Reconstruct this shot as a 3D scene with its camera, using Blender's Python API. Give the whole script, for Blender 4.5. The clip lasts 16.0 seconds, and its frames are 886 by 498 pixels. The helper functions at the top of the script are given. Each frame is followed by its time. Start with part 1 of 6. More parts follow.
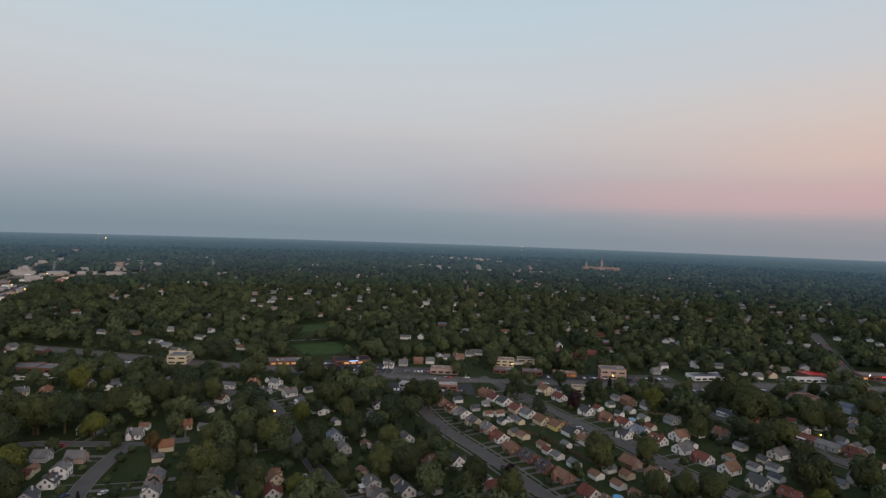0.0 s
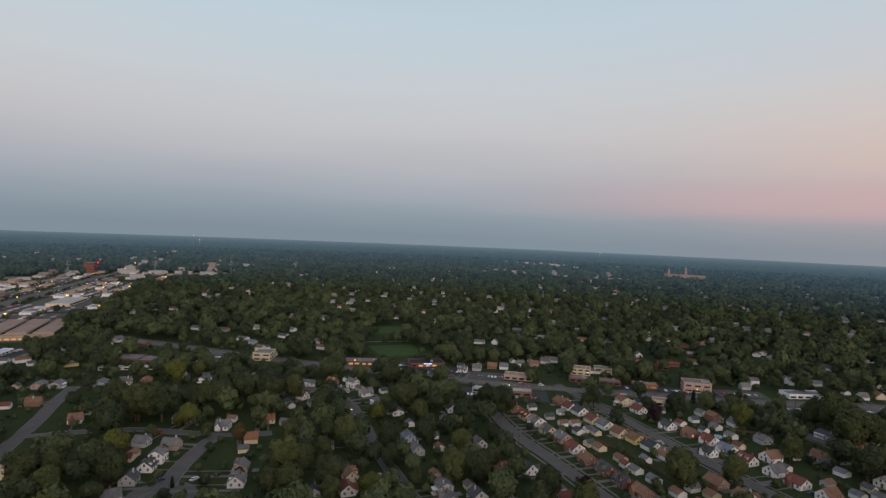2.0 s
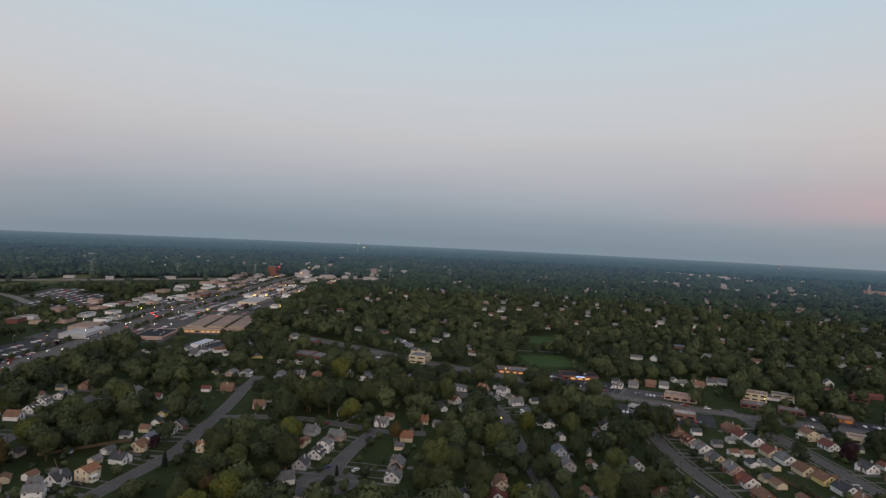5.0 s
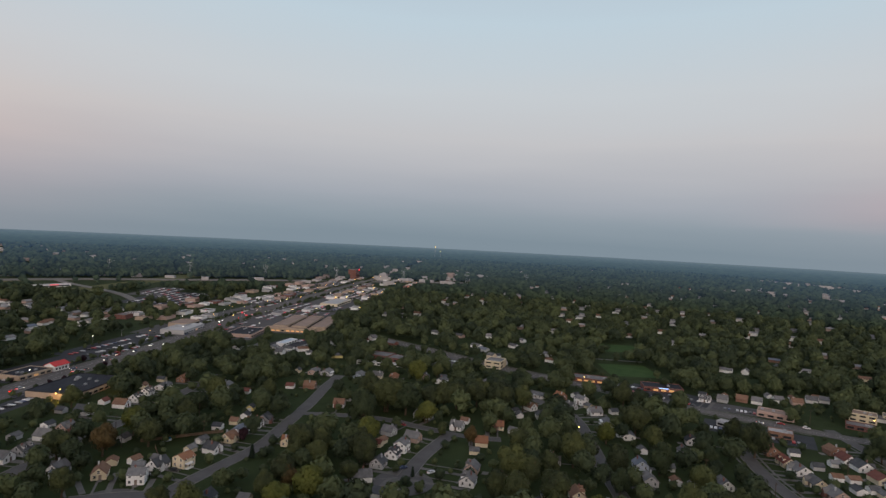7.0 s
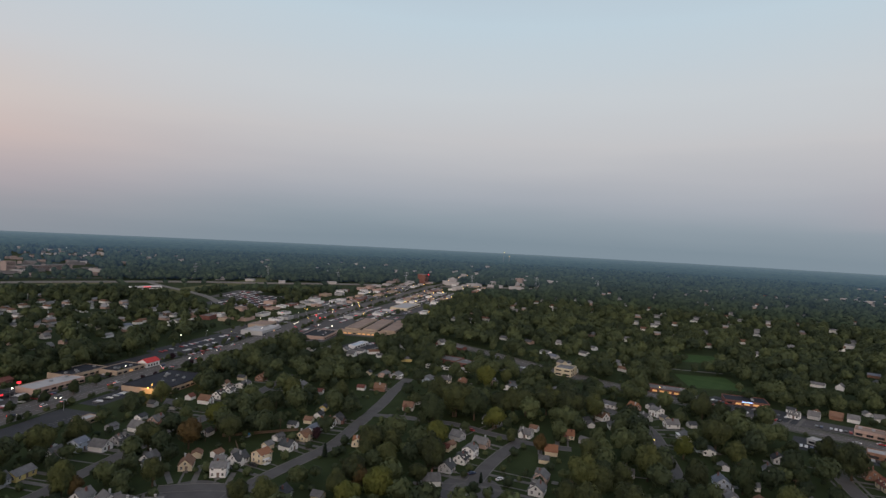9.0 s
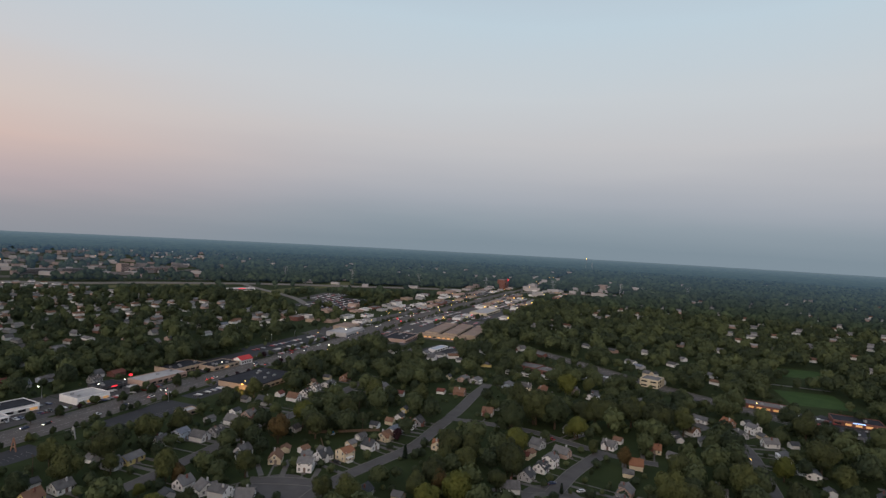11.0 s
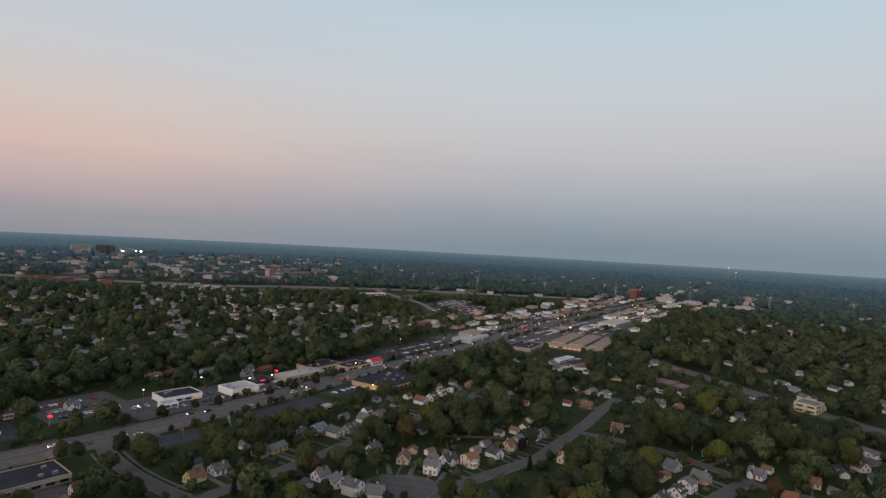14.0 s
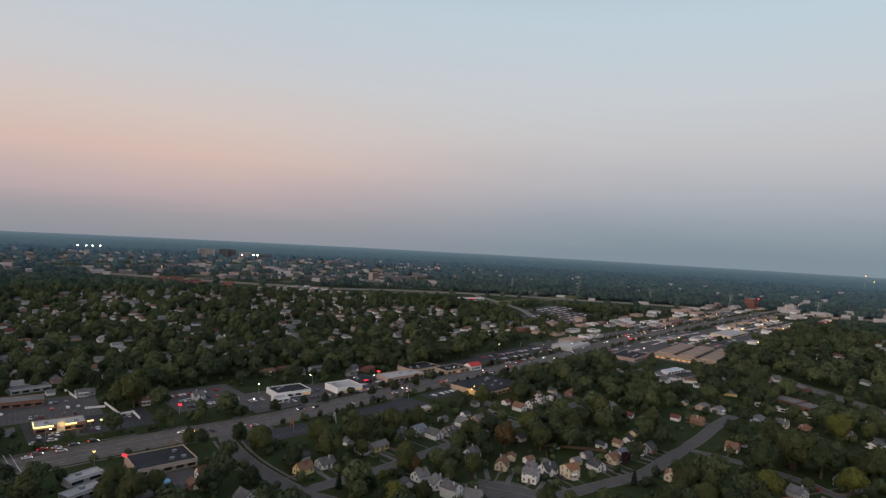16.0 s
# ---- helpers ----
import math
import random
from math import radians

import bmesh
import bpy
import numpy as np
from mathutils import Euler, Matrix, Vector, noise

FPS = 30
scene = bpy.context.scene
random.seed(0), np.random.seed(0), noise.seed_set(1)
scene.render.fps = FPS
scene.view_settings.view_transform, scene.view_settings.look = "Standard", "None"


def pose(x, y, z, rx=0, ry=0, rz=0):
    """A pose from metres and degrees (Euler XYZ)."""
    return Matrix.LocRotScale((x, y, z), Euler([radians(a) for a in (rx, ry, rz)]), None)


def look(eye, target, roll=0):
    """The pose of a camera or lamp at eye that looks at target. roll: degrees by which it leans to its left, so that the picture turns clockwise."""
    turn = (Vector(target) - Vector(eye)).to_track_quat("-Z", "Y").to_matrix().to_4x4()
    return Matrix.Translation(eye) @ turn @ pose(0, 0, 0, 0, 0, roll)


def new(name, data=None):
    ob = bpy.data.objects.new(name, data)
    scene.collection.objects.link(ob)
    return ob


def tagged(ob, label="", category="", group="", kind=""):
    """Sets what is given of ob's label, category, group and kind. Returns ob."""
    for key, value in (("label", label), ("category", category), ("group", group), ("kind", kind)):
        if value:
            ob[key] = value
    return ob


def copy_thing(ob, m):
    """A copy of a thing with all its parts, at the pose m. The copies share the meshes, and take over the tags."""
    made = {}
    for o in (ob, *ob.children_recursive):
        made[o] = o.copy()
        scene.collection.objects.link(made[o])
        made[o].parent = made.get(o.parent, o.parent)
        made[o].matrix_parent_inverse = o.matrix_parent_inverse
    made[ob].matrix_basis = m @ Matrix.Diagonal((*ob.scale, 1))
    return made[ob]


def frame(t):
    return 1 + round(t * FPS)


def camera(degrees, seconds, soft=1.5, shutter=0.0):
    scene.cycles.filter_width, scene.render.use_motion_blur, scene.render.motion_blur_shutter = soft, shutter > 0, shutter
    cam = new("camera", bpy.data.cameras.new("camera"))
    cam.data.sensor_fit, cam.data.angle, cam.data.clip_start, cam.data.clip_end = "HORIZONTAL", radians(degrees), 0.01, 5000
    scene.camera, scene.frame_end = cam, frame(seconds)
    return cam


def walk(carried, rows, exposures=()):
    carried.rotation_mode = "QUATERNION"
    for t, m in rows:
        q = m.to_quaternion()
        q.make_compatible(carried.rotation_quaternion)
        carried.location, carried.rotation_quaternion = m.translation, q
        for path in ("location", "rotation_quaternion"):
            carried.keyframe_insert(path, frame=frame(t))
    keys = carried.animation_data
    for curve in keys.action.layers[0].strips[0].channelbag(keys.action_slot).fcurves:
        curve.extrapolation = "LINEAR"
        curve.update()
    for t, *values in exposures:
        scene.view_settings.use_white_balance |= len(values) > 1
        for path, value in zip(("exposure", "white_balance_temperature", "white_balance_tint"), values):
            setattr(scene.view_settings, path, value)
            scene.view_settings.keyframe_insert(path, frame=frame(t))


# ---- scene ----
cam = camera(75.8, 16.0, soft=1.4)
PATH = [
    (0.0, 0, 0, 118, 88.524, -1.934, -0.000),
    (0.5, 0, 0, 118, 88.617, -2.130, 1.819),
    (1.0, 0, 0, 118, 88.664, -2.275, 3.461),
    (1.5, 0, 0, 118, 88.695, -2.325, 5.182),
    (2.0, 0, 0, 118, 88.702, -2.370, 7.545),
    (2.5, 0, 0, 118, 88.705, -2.450, 10.801),
    (3.0, 0, 0, 118, 88.707, -2.530, 13.854),
    (3.5, 0, 0, 118, 88.713, -2.616, 16.136),
    (4.0, 0, 0, 118, 88.785, -2.599, 18.489),
    (6.5, 0, 0, 118, 88.977, -2.881, 28.535),
    (7.0, 0, 0, 118, 88.991, -2.929, 30.476),
    (7.5, 0, 0, 118, 89.037, -2.927, 32.197),
    (8.0, 0, 0, 118, 89.076, -2.880, 33.955),
    (8.5, 0, 0, 118, 89.137, -2.885, 35.460),
    (9.0, 0, 0, 118, 89.152, -2.893, 37.382),
    (11.5, 0, 0, 118, 89.271, -3.041, 47.277),
    (12.0, 0, 0, 118, 89.293, -3.025, 49.069),
    (12.5, 0, 0, 118, 89.316, -2.991, 50.983),
    (13.0, 0, 0, 118, 89.324, -2.971, 53.006),
    (13.5, 0, 0, 118, 89.364, -3.038, 55.371),
    (14.0, 0, 0, 118, 89.353, -3.048, 57.983),
    (14.5, 0, 0, 118, 89.330, -3.043, 60.614),
    (15.0, 0, 0, 118, 89.352, -3.097, 63.153),
    (15.5, 0, 0, 118, 89.338, -3.055, 65.592),
    (16.0, 0, 0, 118, 89.324, -3.095, 67.916),
]
walk(cam, [(t, pose(x, y, z, rx, ry, rz)) for t, x, y, z, rx, ry, rz in PATH])

# ---- light: dusk sky, sun already down behind the camera ----


def srgb(r, g, b):
    return tuple(((v / 255 + 0.055) / 1.055) ** 2.4 if v > 10 else v / 3294 for v in (r, g, b)) + (1.0,)


def fill_ramp(node, stops):
    ramp = node.color_ramp
    while len(ramp.elements) < len(stops):
        ramp.elements.new(0.5)
    for el, (p, c) in zip(ramp.elements, stops):
        el.position, el.color = p, c


world = bpy.data.worlds.new("dusk_sky")
scene.world = world
world.use_nodes = True
wt = world.node_tree
wt.nodes.clear()
w_out = wt.nodes.new("ShaderNodeOutputWorld")
w_bg = wt.nodes.new("ShaderNodeBackground")
w_co = wt.nodes.new("ShaderNodeTexCoord")
w_sep = wt.nodes.new("ShaderNodeSeparateXYZ")
wt.links.new(w_co.outputs["Generated"], w_sep.inputs[0])
cool = wt.nodes.new("ShaderNodeValToRGB")
warm = wt.nodes.new("ShaderNodeValToRGB")
# height in the sky (sine of the elevation) to colour: blue side and rosy side
fill_ramp(cool, [(0.0, srgb(128, 143, 154)), (0.04, srgb(143, 155, 165)), (0.08, srgb(163, 169, 178)), (0.12, srgb(180, 182, 188)),
                 (0.17, srgb(195, 195, 198)), (0.25, srgb(198, 204, 209)), (0.36, srgb(190, 207, 218)), (0.55, srgb(168, 181, 198)), (1.0, srgb(138, 152, 179))])
fill_ramp(warm, [(0.0, srgb(143, 146, 154)), (0.035, srgb(158, 154, 160)), (0.075, srgb(186, 169, 171)), (0.14, srgb(213, 187, 178)),
                 (0.2, srgb(211, 197, 191)), (0.28, srgb(201, 202, 206)), (0.4, srgb(188, 203, 214)), (0.55, srgb(168, 181, 198)), (1.0, srgb(138, 152, 179))])
w_dot = wt.nodes.new("ShaderNodeVectorMath")
w_dot.operation = "DOT_PRODUCT"
w_dot.inputs[1].default_value = (-math.sin(radians(25)), math.cos(radians(25)), 0)
wt.links.new(w_co.outputs["Generated"], w_dot.inputs[0])
w_map = wt.nodes.new("ShaderNodeMapRange")
w_map.interpolation_type = "SMOOTHSTEP"
w_map.inputs["From Min"].default_value, w_map.inputs["From Max"].default_value = 0.985, 0.38
wt.links.new(w_dot.outputs["Value"], w_map.inputs["Value"])
w_noise = wt.nodes.new("ShaderNodeTexNoise")
w_noise.inputs["Scale"].default_value, w_noise.inputs["Detail"].default_value = 1.6, 5.0
w_str = wt.nodes.new("ShaderNodeMapping")
w_str.inputs["Scale"].default_value = (1, 1, 9)
wt.links.new(w_co.outputs["Generated"], w_str.inputs[0])
wt.links.new(w_str.outputs[0], w_noise.inputs["Vector"])
w_nm = wt.nodes.new("ShaderNodeMath")
w_nm.operation = "MULTIPLY_ADD"
w_nm.inputs[1].default_value, w_nm.inputs[2].default_value = 0.05, -0.025
wt.links.new(w_noise.outputs["Fac"], w_nm.inputs[0])
w_add = wt.nodes.new("ShaderNodeMath")
w_add.operation = "ADD"
wt.links.new(w_sep.outputs["Z"], w_add.inputs[0])
wt.links.new(w_nm.outputs[0], w_add.inputs[1])
w_tilt = wt.nodes.new("ShaderNodeMath")
w_tilt.operation = "MULTIPLY_ADD"
w_tilt.inputs[1].default_value = -0.008
wt.links.new(w_sep.outputs["X"], w_tilt.inputs[0])
wt.links.new(w_add.outputs[0], w_tilt.inputs[2])
wt.links.new(w_add.outputs[0], cool.inputs["Fac"])
w_low = wt.nodes.new("ShaderNodeMath")
w_low.operation = "ADD"
w_low.inputs[1].default_value = 0.012
wt.links.new(w_tilt.outputs[0], w_low.inputs[0])
wt.links.new(w_low.outputs[0], warm.inputs["Fac"])
w_mix = wt.nodes.new("ShaderNodeMix")
w_mix.data_type = "RGBA"
wt.links.new(w_map.outputs["Result"], w_mix.inputs["Factor"])
wt.links.new(cool.outputs[0], w_mix.inputs["A"])
wt.links.new(warm.outputs[0], w_mix.inputs["B"])


def w_math(op, a, b, c=None):
    n = wt.nodes.new("ShaderNodeMath")
    n.operation = op
    for k, v in enumerate((a, b, c)):
        if v is None:
            continue
        if isinstance(v, (int, float)):
            n.inputs[k].default_value = v
        else:
            wt.links.new(v, n.inputs[k])
    return n.outputs[0]


def w_range(value, lo, hi, to=1.0):
    n = wt.nodes.new("ShaderNodeMapRange")
    n.interpolation_type = "SMOOTHSTEP"
    for k, v in (("From Min", lo), ("From Max", hi), ("To Max", to)):
        n.inputs[k].default_value = v
    wt.links.new(value, n.inputs["Value"])
    return n.outputs["Result"]


def w_blend(factor, base, colour):
    n = wt.nodes.new("ShaderNodeMix")
    n.data_type = "RGBA"
    n.inputs["B"].default_value = colour
    wt.links.new(factor, n.inputs["Factor"])
    wt.links.new(base, n.inputs["A"])
    return n.outputs["Result"]


# rose streak low in the north-east, thinning out towards the north
w_band = w_math("MULTIPLY", w_range(w_add.outputs[0], 0.035, 0.07), w_range(w_add.outputs[0], 0.125, 0.075))
w_east = w_range(w_sep.outputs["X"], -0.12, 0.42, 0.38)
w_sky = w_blend(w_math("MULTIPLY", w_band, w_east), w_mix.outputs["Result"], srgb(214, 168, 168))
# western afterglow behind the camera, over the place where the sun went down
w_away = wt.nodes.new("ShaderNodeVectorMath")
w_away.operation = "DOT_PRODUCT"
w_away.inputs[1].default_value = (0.46, -0.86, 0.22)
wt.links.new(w_co.outputs["Generated"], w_away.inputs[0])
w_sky = w_blend(w_range(w_away.outputs["Value"], 0.3, 1.0), w_sky, (0.68, 0.52, 0.46, 1))
wt.links.new(w_sky, w_bg.inputs["Color"])
w_bg.inputs["Strength"].default_value = 1.0
wt.links.new(w_bg.outputs[0], w_out.inputs[0])
# afterglow of the set sun, low behind the camera: very soft and weak
glow = new("sun", bpy.data.lights.new("sun", "SUN"))
glow.data.energy, glow.data.angle, glow.data.color = 1.5, radians(50), (1.0, 0.89, 0.82)
glow.matrix_basis = look((50, -110, 20), (0, 0, 0))

# ---- materials ----


def surface(name, a, b, size=1.0, rough=0.8, bump=0.0, fine=8.0, metal=0.0, per_object=0.0, per_island=0.0, detail=5.0, tint=0.0, gloss=0.25):
    """Two colours mixed by coarse and fine noise of real size (metres), with relief."""
    m = bpy.data.materials.new(name)
    m.use_nodes = True
    nt = m.node_tree
    p = nt.nodes["Principled BSDF"]
    p.inputs["Roughness"].default_value, p.inputs["Metallic"].default_value = rough, metal
    p.inputs["Specular IOR Level"].default_value = gloss
    geo = nt.nodes.new("ShaderNodeNewGeometry")
    n1, n2 = nt.nodes.new("ShaderNodeTexNoise"), nt.nodes.new("ShaderNodeTexNoise")
    for n, s, d in ((n1, 1 / size, detail), (n2, fine / size, 3.0)):
        n.inputs["Scale"].default_value, n.inputs["Detail"].default_value = s, d
        nt.links.new(geo.outputs["Position"], n.inputs["Vector"])
    s1 = nt.nodes.new("ShaderNodeMath")
    s1.operation = "MULTIPLY_ADD"
    s1.inputs[1].default_value, s1.inputs[2].default_value = 1.6, -0.55
    nt.links.new(n1.outputs["Fac"], s1.inputs[0])
    s2 = nt.nodes.new("ShaderNodeMath")
    s2.operation = "MULTIPLY_ADD"
    s2.inputs[1].default_value = 0.5
    nt.links.new(n2.outputs["Fac"], s2.inputs[0])
    nt.links.new(s1.outputs[0], s2.inputs[2])
    last = s2.outputs[0]
    if tint:
        at = nt.nodes.new("ShaderNodeAttribute")
        at.attribute_name = "tint"
        cm = nt.nodes.new("ShaderNodeMath")
        cm.operation = "MULTIPLY_ADD"
        cm.inputs[1].default_value = tint
        nt.links.new(at.outputs["Fac"], cm.inputs[0])
        nt.links.new(last, cm.inputs[2])
        last = cm.outputs[0]
    for amount, node, sock in ((per_object, "ShaderNodeObjectInfo", "Random"), (per_island, "ShaderNodeNewGeometry", "Random Per Island")):
        if amount:
            o = nt.nodes.new(node)
            k = nt.nodes.new("ShaderNodeMath")
            k.operation = "MULTIPLY_ADD"
            k.inputs[1].default_value = amount
            nt.links.new(o.outputs[sock], k.inputs[0])
            nt.links.new(last, k.inputs[2])
            c = nt.nodes.new("ShaderNodeMath")
            c.operation = "SUBTRACT"
            c.inputs[1].default_value = amount / 2
            nt.links.new(k.outputs[0], c.inputs[0])
            last = c.outputs[0]
    mix = nt.nodes.new("ShaderNodeMix")
    mix.data_type = "RGBA"
    mix.inputs["A"].default_value, mix.inputs["B"].default_value = (*a, 1), (*b, 1)
    nt.links.new(last, mix.inputs["Factor"])
    nt.links.new(mix.outputs["Result"], p.inputs["Base Color"])
    if bump:
        bp = nt.nodes.new("ShaderNodeBump")
        bp.inputs["Strength"].default_value, bp.inputs["Distance"].default_value = 0.6, bump
        nt.links.new(n2.outputs["Fac"], bp.inputs["Height"])
        nt.links.new(bp.outputs[0], p.inputs["Normal"])
    return m


def glowing(name, colour, strength):
    m = bpy.data.materials.new(name)
    m.use_nodes = True
    p = m.node_tree.nodes["Principled BSDF"]
    p.inputs["Base Color"].default_value = (*colour, 1)
    p.inputs["Emission Color"].default_value = (*colour, 1)
    p.inputs["Emission Strength"].default_value = strength
    return m


def brick_wall(name, a, b, mortar):
    m = surface(name, a, b, 2.0, 0.85, 0.01)
    nt = m.node_tree
    p = nt.nodes["Principled BSDF"]
    br = nt.nodes.new("ShaderNodeTexBrick")
    co = nt.nodes.new("ShaderNodeTexCoord")
    mp = nt.nodes.new("ShaderNodeMapping")
    mp.inputs["Rotation"].default_value = (radians(90), 0, 0)
    nt.links.new(co.outputs["Object"], mp.inputs[0])
    nt.links.new(mp.outputs[0], br.inputs["Vector"])
    br.inputs["Scale"].default_value = 4.4
    br.inputs["Color1"].default_value, br.inputs["Color2"].default_value, br.inputs["Mortar"].default_value = (*a, 1), (*b, 1), (*mortar, 1)
    mx = nt.nodes.new("ShaderNodeMix")
    mx.data_type = "RGBA"
    mx.inputs["Factor"].default_value = 0.5
    old = p.inputs["Base Color"].links[0].from_socket
    nt.links.new(old, mx.inputs["A"])
    nt.links.new(br.outputs["Color"], mx.inputs["B"])
    nt.links.new(mx.outputs["Result"], p.inputs["Base Color"])
    return m


WALLS = [surface("white_siding", (0.76, 0.755, 0.74), (0.86, 0.855, 0.84), 3, 0.6, 0.004, per_object=0.3),
         surface("cream_siding", (0.6, 0.52, 0.36), (0.7, 0.62, 0.46), 3, 0.6, 0.004, per_object=0.4),
         surface("grey_siding", (0.36, 0.37, 0.38), (0.47, 0.47, 0.47), 3, 0.6, 0.004, per_object=0.5),
         brick_wall("red_brick", (0.15, 0.062, 0.05), (0.22, 0.095, 0.075), (0.28, 0.25, 0.23)),
         brick_wall("orange_brick", (0.21, 0.11, 0.075), (0.28, 0.155, 0.105), (0.34, 0.3, 0.26)),
         surface("yellow_siding", (0.64, 0.53, 0.2), (0.73, 0.62, 0.28), 3, 0.6, 0.004),
         surface("blue_siding", (0.4, 0.47, 0.56), (0.52, 0.58, 0.66), 3, 0.6, 0.004, per_object=0.4),
         surface("pinkish_brick", (0.42, 0.3, 0.25), (0.52, 0.39, 0.33), 2, 0.8, 0.006, per_object=0.4)]
WALL_WORDS = ["white siding", "cream siding", "grey siding", "red brick", "orange-brown brick", "yellow siding", "pale blue siding", "pinkish tan brick"]
ROOFS = [surface("grey_shingle", (0.085, 0.085, 0.086), (0.2, 0.198, 0.194), 2.5, 0.9, 0.015, 12, per_object=0.7),
         surface("slate_shingle", (0.045, 0.05, 0.055), (0.095, 0.1, 0.105), 2.5, 0.9, 0.015, 12, per_object=0.5),
         surface("brown_shingle", (0.15, 0.085, 0.055), (0.25, 0.15, 0.1), 2.5, 0.9, 0.015, 12, per_object=0.5),
         surface("red_brown_shingle", (0.13, 0.05, 0.04), (0.2, 0.085, 0.065), 2.5, 0.9, 0.015, 12, per_object=0.4),
         surface("blue_grey_shingle", (0.12, 0.14, 0.17), (0.21, 0.23, 0.27), 2.5, 0.9, 0.015, 12, per_object=0.4),
         surface("orange_brown_shingle", (0.23, 0.11, 0.062), (0.31, 0.155, 0.09), 2.5, 0.9, 0.015, 12, per_object=0.4)]
ROOFS.append(surface("pale_grey_shingle", (0.19, 0.185, 0.18), (0.31, 0.3, 0.29), 2.5, 0.85, 0.015, 12, per_object=0.7))
ROOF_WORDS = ["grey shingle roof", "dark slate-grey roof", "brown shingle roof", "dark red-brown roof", "blue-grey roof", "orange-brown roof", "pale grey shingle roof"]
TRIM = surface("white_trim", (0.7, 0.7, 0.68), (0.8, 0.8, 0.78), 1, 0.5)
GLASS = surface("window_glass", (0.02, 0.024, 0.03), (0.04, 0.045, 0.05), 2, 0.06)
GLASS.node_tree.nodes["Principled BSDF"].inputs["Specular IOR Level"].default_value = 0.6
DOOR = surface("painted_door", (0.1, 0.06, 0.045), (0.25, 0.2, 0.17), 2, 0.5, per_object=1.0)
CHIM = WALLS[3]
ASPHALT = surface("asphalt", (0.062, 0.058, 0.057), (0.105, 0.098, 0.095), 9, 0.9, 0.01, 30)
ROAD_M = surface("worn_road", (0.09, 0.081, 0.075), (0.135, 0.122, 0.112), 7, 0.9, 0.008, 25)
STREET_M = surface("concrete_street", (0.08, 0.075, 0.072), (0.118, 0.111, 0.106), 6, 0.9, 0.008, 20)
DARK_LOT = surface("fresh_asphalt", (0.028, 0.029, 0.033), (0.05, 0.051, 0.055), 12, 0.85, 0.008, 25)
CONCRETE = surface("concrete", (0.14, 0.132, 0.12), (0.21, 0.198, 0.18), 3, 0.9, 0.006, 12)
PATHS = surface("worn_paving", (0.105, 0.098, 0.09), (0.16, 0.15, 0.138), 3, 0.9, 0.006, 12)
PAINT = surface("road_paint", (0.3, 0.295, 0.28), (0.55, 0.54, 0.5), 1.5, 0.7)
BAY_PAINT = surface("worn_bay_paint", (0.16, 0.16, 0.155), (0.32, 0.315, 0.3), 1.0, 0.8)
GRASS = surface("lawn", (0.024, 0.035, 0.014), (0.044, 0.06, 0.023), 14, 0.95, 0.05, 40, gloss=0.06)
TURF = surface("sports_turf", (0.036, 0.07, 0.022), (0.06, 0.1, 0.034), 10, 0.95, 0.03, 30, gloss=0.06)
MEADOW = surface("dry_meadow", (0.075, 0.085, 0.035), (0.14, 0.135, 0.065), 30, 0.95, 0.05, 20, gloss=0.06)
METAL = surface("grey_metal", (0.3, 0.31, 0.32), (0.42, 0.43, 0.44), 2, 0.4, metal=0.6)
DARK_METAL = surface("dark_metal", (0.04, 0.04, 0.045), (0.08, 0.08, 0.085), 2, 0.5)
BARK = surface("bark", (0.05, 0.036, 0.025), (0.11, 0.08, 0.055), 0.6, 0.95, 0.03)
WOOD = surface("fence_wood", (0.1, 0.07, 0.045), (0.17, 0.12, 0.08), 1.5, 0.85, 0.01)
POOL = surface("pool_water", (0.03, 0.24, 0.5), (0.07, 0.36, 0.62), 1.5, 0.08)
WHITE_ROOF = surface("white_roof_membrane", (0.32, 0.31, 0.305), (0.48, 0.47, 0.46), 8, 0.8, 0.004)
GREY_ROOF = surface("grey_flat_roof", (0.12, 0.12, 0.12), (0.22, 0.215, 0.21), 10, 0.9, 0.01)
BLACK_ROOF = surface("black_flat_roof", (0.026, 0.028, 0.034), (0.05, 0.054, 0.062), 9, 0.95, 0.01, gloss=0.08)
TAN_ROOF = surface("tan_flat_roof", (0.24, 0.175, 0.14), (0.34, 0.25, 0.2), 12, 0.9, 0.01)
RED_ROOF = surface("bright_red_roof", (0.5, 0.03, 0.03), (0.62, 0.05, 0.045), 3, 0.5)
TAN_WALL = surface("tan_stucco", (0.36, 0.28, 0.21), (0.47, 0.38, 0.29), 4, 0.85, 0.01)
LEAVES = [surface("green_leaves", (0.034, 0.044, 0.023), (0.086, 0.1, 0.037), 6, 0.75, fine=3, per_object=0.9, per_island=0.25, gloss=0.1),
          surface("yellow_green_leaves", (0.06, 0.075, 0.02), (0.125, 0.135, 0.034), 6, 0.75, fine=3, per_object=0.4, per_island=0.2, gloss=0.1),
          surface("dark_leaves", (0.022, 0.034, 0.019), (0.05, 0.066, 0.031), 6, 0.75, fine=3, per_object=0.4, per_island=0.2, gloss=0.1),
          surface("purple_leaves", (0.02, 0.012, 0.016), (0.045, 0.022, 0.028), 4, 0.75, fine=3, per_island=0.5, gloss=0.1),
          surface("conifer_needles", (0.01, 0.018, 0.012), (0.025, 0.036, 0.022), 3, 0.8, fine=3, per_island=0.5, gloss=0.1),
          surface("rusty_leaves", (0.06, 0.045, 0.02), (0.11, 0.077, 0.032), 4, 0.75, fine=3, per_island=0.6, gloss=0.1)]
